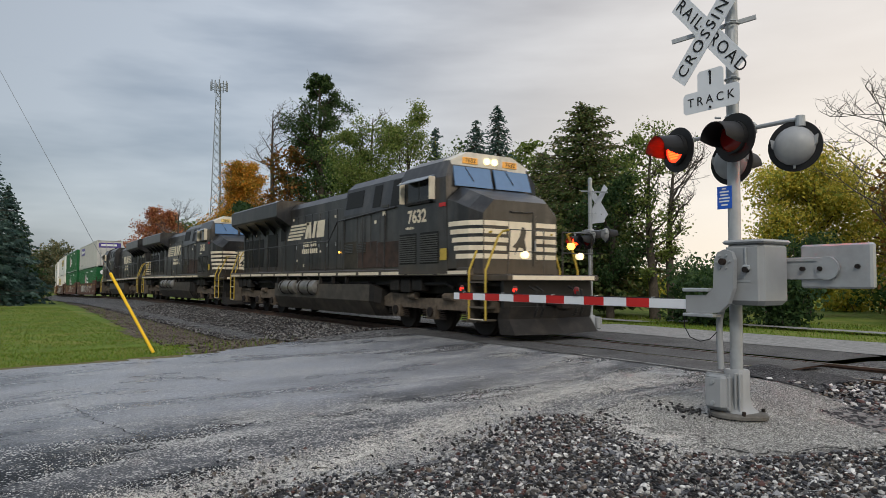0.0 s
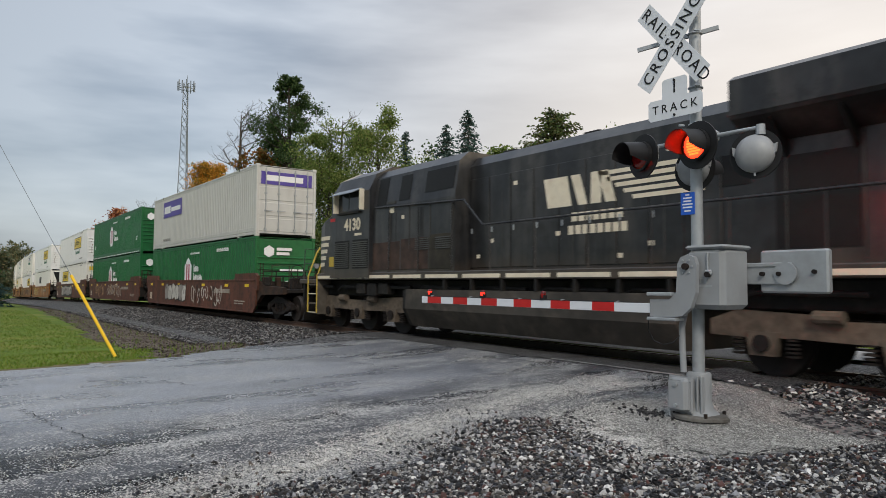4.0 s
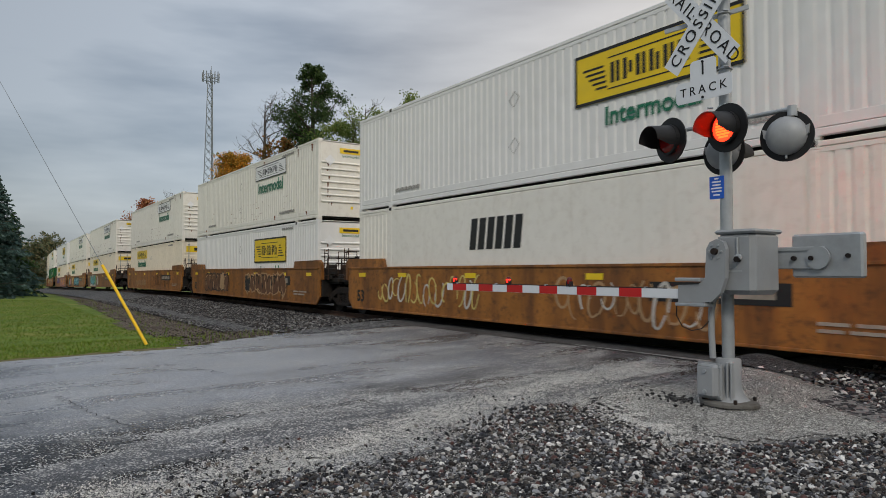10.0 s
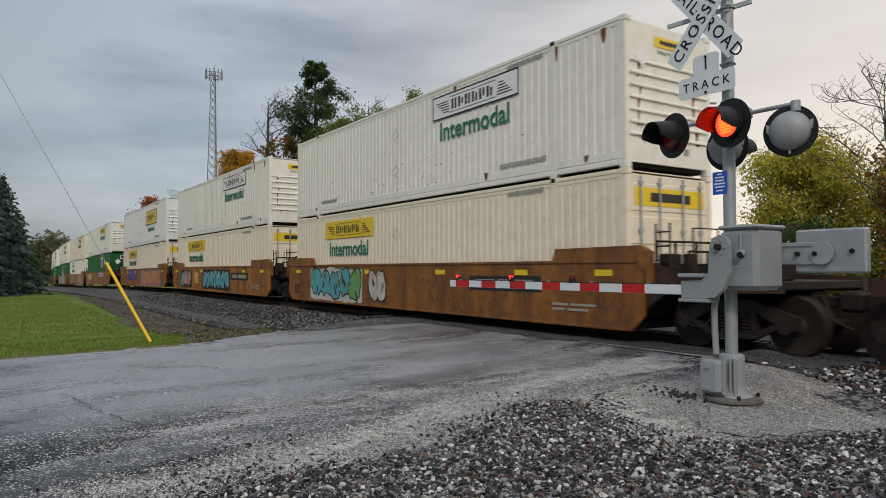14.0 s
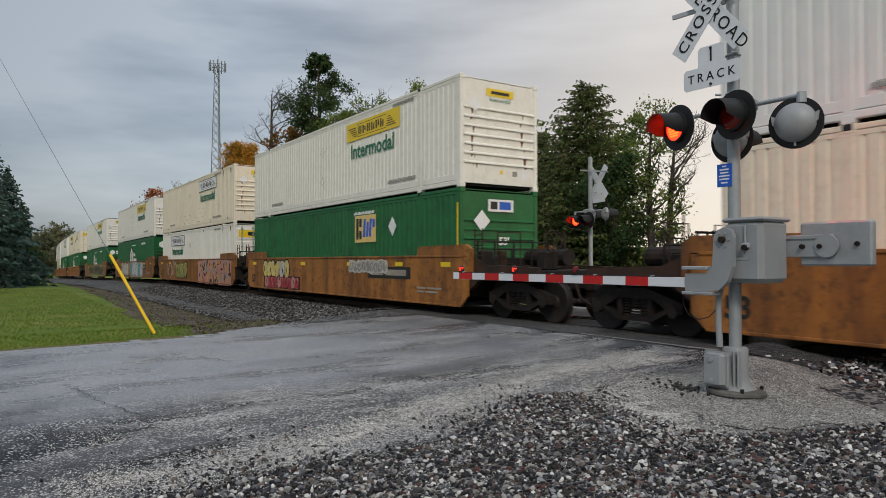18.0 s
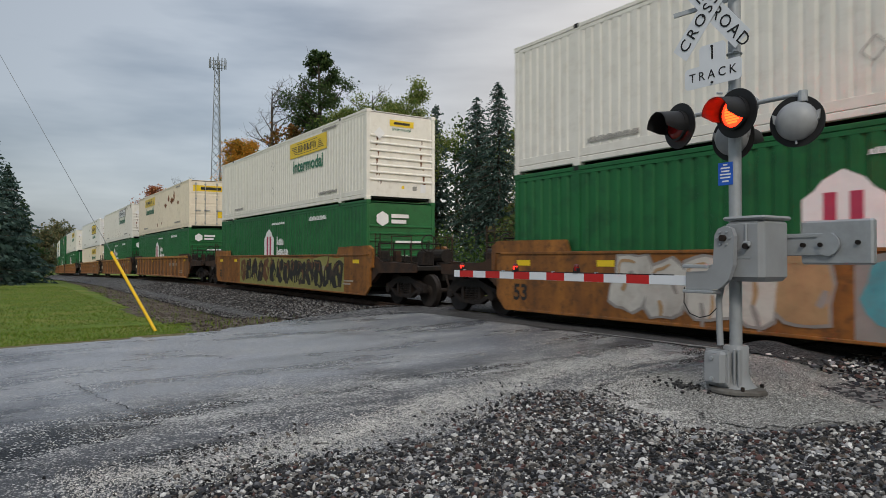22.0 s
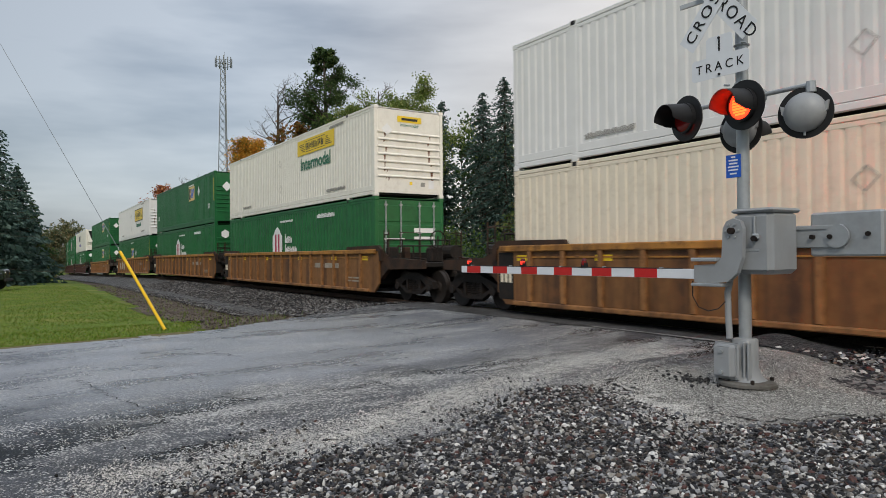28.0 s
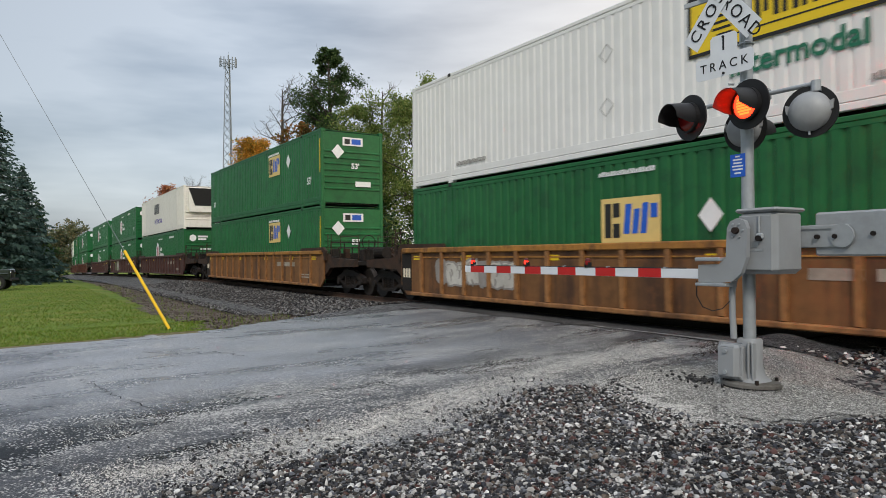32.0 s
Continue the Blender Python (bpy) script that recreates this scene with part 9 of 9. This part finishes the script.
for s_j in (-1, 1):
    part("side_window", ybox(s_j, -1.6, 0.0, 0.66, 0.705, 1.15, 1.62), glass_dark, offroader)
    part("fender", ybox(s_j, 0.75, 1.7, 0.60, 0.86, 0.82, 0.92, 0.04), offroad_green, offroader)
    part("headlight", Geo().tube([(1.74, s_j * 0.42, 0.92), (1.79, s_j * 0.42, 0.92)], 0.10, 14), chrome, offroader)
    for x_j in (-1.25, 1.2):
        w_j = part("wheel", Geo().loft([[(x_j + q * math.cos(a), s_j * yy, 0.37 + q * math.sin(a)) for a in (2 * math.pi * k / 20 for k in range(20))] for yy, q in ((0.56, 0.33), (0.60, 0.37), (0.76, 0.37), (0.80, 0.33))]), tyre_rubber, offroader)
        part("rim", Geo().tube([(x_j, s_j * 0.79, 0.37), (x_j, s_j * 0.81, 0.37)], 0.20, 14), chrome, w_j)
part("grille", Geo().box(1.745, 1.77, -0.3, 0.3, 0.66, 1.02), loco_grille, offroader)
part("bumper", Geo().box(1.75, 1.9, -0.75, 0.75, 0.48, 0.62, 0.02), tyre_rubber, offroader)


def scatter(name, label, n, place, mat, seed, small, large, flat=0.7, chips=False, kind="stuff", skew=2.6):
    """Loose stones or blades strewn over the ground, one mesh."""
    rng = np.random.RandomState(seed)
    t = (1 + 5 ** 0.5) / 2
    base = np.array([(-1, t, 0), (1, t, 0), (-1, -t, 0), (1, -t, 0), (0, -1, t), (0, 1, t), (0, -1, -t), (0, 1, -t), (t, 0, -1), (t, 0, 1), (-t, 0, -1), (-t, 0, 1)]) / math.sqrt(1 + t * t)
    tri = np.array([(0, 11, 5), (0, 5, 1), (0, 1, 7), (0, 7, 10), (0, 10, 11), (1, 5, 9), (5, 11, 4), (11, 10, 2), (10, 7, 6), (7, 1, 8), (3, 9, 4), (3, 4, 2), (3, 2, 6), (3, 6, 8), (3, 8, 9), (4, 9, 5), (2, 4, 11), (6, 2, 10), (8, 6, 7), (9, 8, 1)])
    if chips:          # split chips: eight faces are enough
        base = np.array([(1, 0, 0), (-1, 0, 0), (0, 1, 0), (0, -1, 0), (0, 0, 1), (0, 0, -1.0)])
        tri = np.array([(0, 2, 4), (2, 1, 4), (1, 3, 4), (3, 0, 4), (2, 0, 5), (1, 2, 5), (3, 1, 5), (0, 3, 5)])
    nv = len(base)
    pts = []
    while len(pts) < n:
        p = place(rng)
        if p is not None:
            pts.append(p)
    pts = np.array(pts)
    s = small * (large / small) ** rng.beta(1.3, skew, n)
    v = base[None] * rng.uniform(0.72, 1.25, (n, nv, 1)) * s[:, None, None] * rng.uniform(0.65, 1.3, (n, 1, 3))
    v[:, :, 2] *= flat
    a = rng.uniform(0, 2 * math.pi, n)
    c, q = np.cos(a)[:, None], np.sin(a)[:, None]
    tx = rng.normal(size=(n, 1)) * 0.4
    x, y, z = v[:, :, 0] * c - v[:, :, 1] * q, v[:, :, 0] * q + v[:, :, 1] * c, v[:, :, 2] + tx * v[:, :, 0]
    v = np.stack([x, y, z], 2) + pts[:, None, :] + np.array([0, 0, 1.0]) * (s * flat * 0.35)[:, None, None]
    f = (tri[None] + nv * np.arange(n)[:, None, None]).reshape(-1)
    me = bpy.data.meshes.new(name)
    me.vertices.add(nv * n)
    me.vertices.foreach_set("co", v.ravel())
    me.loops.add(len(f))
    me.loops.foreach_set("vertex_index", f.astype(np.int32))
    me.polygons.add(len(f) // 3)
    me.polygons.foreach_set("loop_start", np.arange(0, len(f), 3, dtype=np.int32))
    me.update()
    me.shade_flat()
    me.materials.append(mat)
    return tagged(new(name, me), label, "stones", kind=kind)


def lot_edge(y):
    """Where the loose stone begins, as x."""
    return -4.75 - 0.10 * max(0.0, y - 1.2) - 0.3 * max(0.0, min(y, 5.0) - 3.4) + max(0.0, y - 5.2) * 1.2


def lot_place(rng):
    y = rng.uniform(0.2, 7.6)
    x = rng.uniform(-7.2, -0.9) if y > 3 else rng.uniform(-6.4, -1.4)
    d = x - lot_edge(y) + 0.7 * noise.noise(Vector((x * 0.9, y * 0.9, 1.0)))
    if rng.uniform() > 1 / (1 + math.exp(-5.0 * d)):
        return None
    if y > pad_edge(x) - 0.05 + 0.2 * noise.noise(Vector((x * 3, y * 3, 2.0))) and x > -5.8:
        return None
    return x, y, height(x, y) + 0.016


def chip_place(rng):
    y = rng.uniform(0.4, 8.4)
    x = rng.uniform(-12.5, -3.8)
    if x > -3.6 and y < 5.2:
        return None
    share = chip_share(x, y)
    if rng.uniform() > share:
        return None
    return x, y, height(x, y) + 0.025


def bank_place(rng):
    x = -15.6 - 32 * rng.uniform() ** 1.7
    y = middle(x) - rng.uniform(0.9, 5.2)
    if x > left_edge(min(y, 10.5)) - 0.15:
        return None
    return x, y, height(x, y) + 0.022


def right_place(rng):
    x = rng.uniform(-5.6, 3.0)
    y = middle(x) + rng.uniform(-3.3, 1.6)
    if x < -4.9 and y > 9.4:
        return None
    if y < 9.0 - (x + 5.2) * 0.28:
        return None
    return x, y, height(x, y) + 0.012


scatter("loose_stones", "loose crushed stones of the gravel lot", 34000, lot_place, stones_mat, 1, 0.009, 0.033, flat=0.75, skew=2.0)
scatter("small_gravel", "small dark gravel between larger stones", 30000, lot_place, stones_mat, 11, 0.005, 0.013, chips=True)
scatter("pale_chips", "pale stone chips strewn on worn asphalt", 26000, chip_place, chip_mat, 2, 0.004, 0.011, flat=0.6, chips=True)


def drift_place(rng):
    """Along the thickest drifts: beside the loose stone, by the pad and at the road's end."""
    way = ((-5.5, 0.5), (-5.2, 1.3), (-5.3, 2.3), (-5.6, 3.0), (-6.05, 4.0), (-6.2, 5.2), (-6.7, 6.3), (-6.5, 7.4), (-6.3, 8.3), (-5.8, 6.1), (-4.85, 5.5), (-4.3, 5.3), (-3.7, 5.1))
    k = rng.randint(0, len(way) - 1)
    if k == 8 or k < 2 and rng.uniform() < 0.6:
        return None
    f = rng.uniform()
    wide = 0.17 + 0.10 * math.sin(k * 2.3)
    x = way[k][0] + (way[k + 1][0] - way[k][0]) * f + rng.normal() * wide
    y = way[k][1] + (way[k + 1][1] - way[k][1]) * f + rng.normal() * wide
    if noise.noise(Vector((x * 5, y * 5, 3.0))) + 0.5 * noise.noise(Vector((x * 13, y * 13, 6.0))) < -0.12:
        return None
    return x, y, height(x, y) + 0.026


scatter("pale_chips", "thick drift of pale stone chips", 26000, drift_place, chip_mat, 42, 0.005, 0.012, flat=0.6, chips=True)
scatter("ballast_stones", "grey ballast stones beside the rails", 26000, bank_place, ballast_stone, 3, 0.024, 0.055)
scatter("ballast_stones", "grey ballast stones beyond the crossing", 9000, right_place, stones_mat, 4, 0.025, 0.055)


def mud_place(rng):
    x = -14.8 - 36 * rng.uniform() ** 1.7
    y = 3.7 + max(0.0, -20 - x) * 0.04 + rng.uniform(0.0, 2.9)
    if x > left_edge(y) - 0.1:
        x = left_edge(y) - 0.1 - rng.uniform(0.0, 2.0)
    return x, y, height(x, y) + 0.0


scatter("verge_gravel", "brown mud clods and gravel on the verge", 5000, mud_place, mud_clod, 21, 0.012, 0.04, chips=True)


def clod_place(rng):
    a, q = rng.uniform(0, 6.28), abs(rng.normal()) * 0.22
    x, y = -4.95 + q * math.cos(a) * 1.3, 6.55 + q * math.sin(a)
    return x, y, height(x, y) + 0.03


def pad_place(rng):
    x, y = rng.uniform(-5.6, 1.5), rng.uniform(5.6, 9.0)
    if y > 9.0 - (x + 5.6) * 0.30 or y < pad_edge(x) + 0.1:
        return None
    return x, y, height(x, y) + 0.021


scatter("pad_grit", "pale grit exposed on the rough concrete", 16000, pad_place, chip_mat, 41, 0.005, 0.012, flat=0.35, chips=True)
scatter("tar_clods", "black broken asphalt clods by the mast", 90, clod_place, wet_dark, 31, 0.012, 0.04)
mark_me = Geo().prism([(0.055 * math.cos(a) * (1 + 0.4 * math.sin(3 * a)), 0.04 * math.sin(a)) for a in (2 * math.pi * k / 14 for k in range(14))], "z", 0.0, 0.004)
tagged(part("paint_mark", mark_me, reflect_red, None, "small red sprayed mark on concrete", at=pose(-4.05, 7.25, height(-4.05, 7.25) + 0.026)), kind="structure")


def blades(name, label, n, place, mat, seed, low, high):
    rng = np.random.RandomState(seed)
    v = np.zeros((n, 3, 3))
    for i in range(n):
        x, y = place(rng)
        a, hgt, w = rng.uniform(0, 6.3), rng.uniform(low, high), 0.010 + 0.006 * rng.uniform()
        z = height(x, y) - 0.05
        lx, ly = rng.normal() * 0.03, rng.normal() * 0.03
        v[i] = ((x - w * math.cos(a), y - w * math.sin(a), z), (x + w * math.cos(a), y + w * math.sin(a), z), (x + lx, y + ly, z + hgt))
    me = bpy.data.meshes.new(name)
    me.vertices.add(3 * n)
    me.vertices.foreach_set("co", v.ravel())
    me.loops.add(3 * n)
    me.loops.foreach_set("vertex_index", np.arange(3 * n, dtype=np.int32))
    me.polygons.add(n)
    me.polygons.foreach_set("loop_start", np.arange(0, 3 * n, 3, dtype=np.int32))
    me.update()
    me.materials.append(mat)
    return tagged(new(name, me), label, "grass", kind="stuff")


def lawn_place(rng):
    x = -14.8 - 34 * rng.uniform() ** 1.8
    return x, -3.5 + (7.3 + 0.6 * noise.noise(Vector((x * 0.5, 1, 1)))) * rng.uniform()


blades("grass", "short green lawn grass beside the road", 30000, lawn_place, grass_blade, 5, 0.025, 0.06)
blades("grass", "short green grass beyond the far road", 9000, lambda rng: (rng.uniform(-24, -2), rng.uniform(18.7, 27)), grass_blade, 6, 0.05, 0.12)

blades("weeds", "sparse weeds on the muddy verge", 1200, lambda rng: mud_place(rng)[:2], grass_blade, 8, 0.06, 0.16)

# ---------------------------------------------------------------- everything that moves
def motions():
    for ob, mid, up, half in MOVING:
        about = 180 if ob.name in TURNED else 0
        walk(ob, [(t, on_track(mid + SPEED * t, half) @ pose(0, 0, up, 0, 0, about)) for t in range(33)])
    # the two lamps flash in turn, 0.6045 s each: the added disc swings its lit side to the lens in place of switching
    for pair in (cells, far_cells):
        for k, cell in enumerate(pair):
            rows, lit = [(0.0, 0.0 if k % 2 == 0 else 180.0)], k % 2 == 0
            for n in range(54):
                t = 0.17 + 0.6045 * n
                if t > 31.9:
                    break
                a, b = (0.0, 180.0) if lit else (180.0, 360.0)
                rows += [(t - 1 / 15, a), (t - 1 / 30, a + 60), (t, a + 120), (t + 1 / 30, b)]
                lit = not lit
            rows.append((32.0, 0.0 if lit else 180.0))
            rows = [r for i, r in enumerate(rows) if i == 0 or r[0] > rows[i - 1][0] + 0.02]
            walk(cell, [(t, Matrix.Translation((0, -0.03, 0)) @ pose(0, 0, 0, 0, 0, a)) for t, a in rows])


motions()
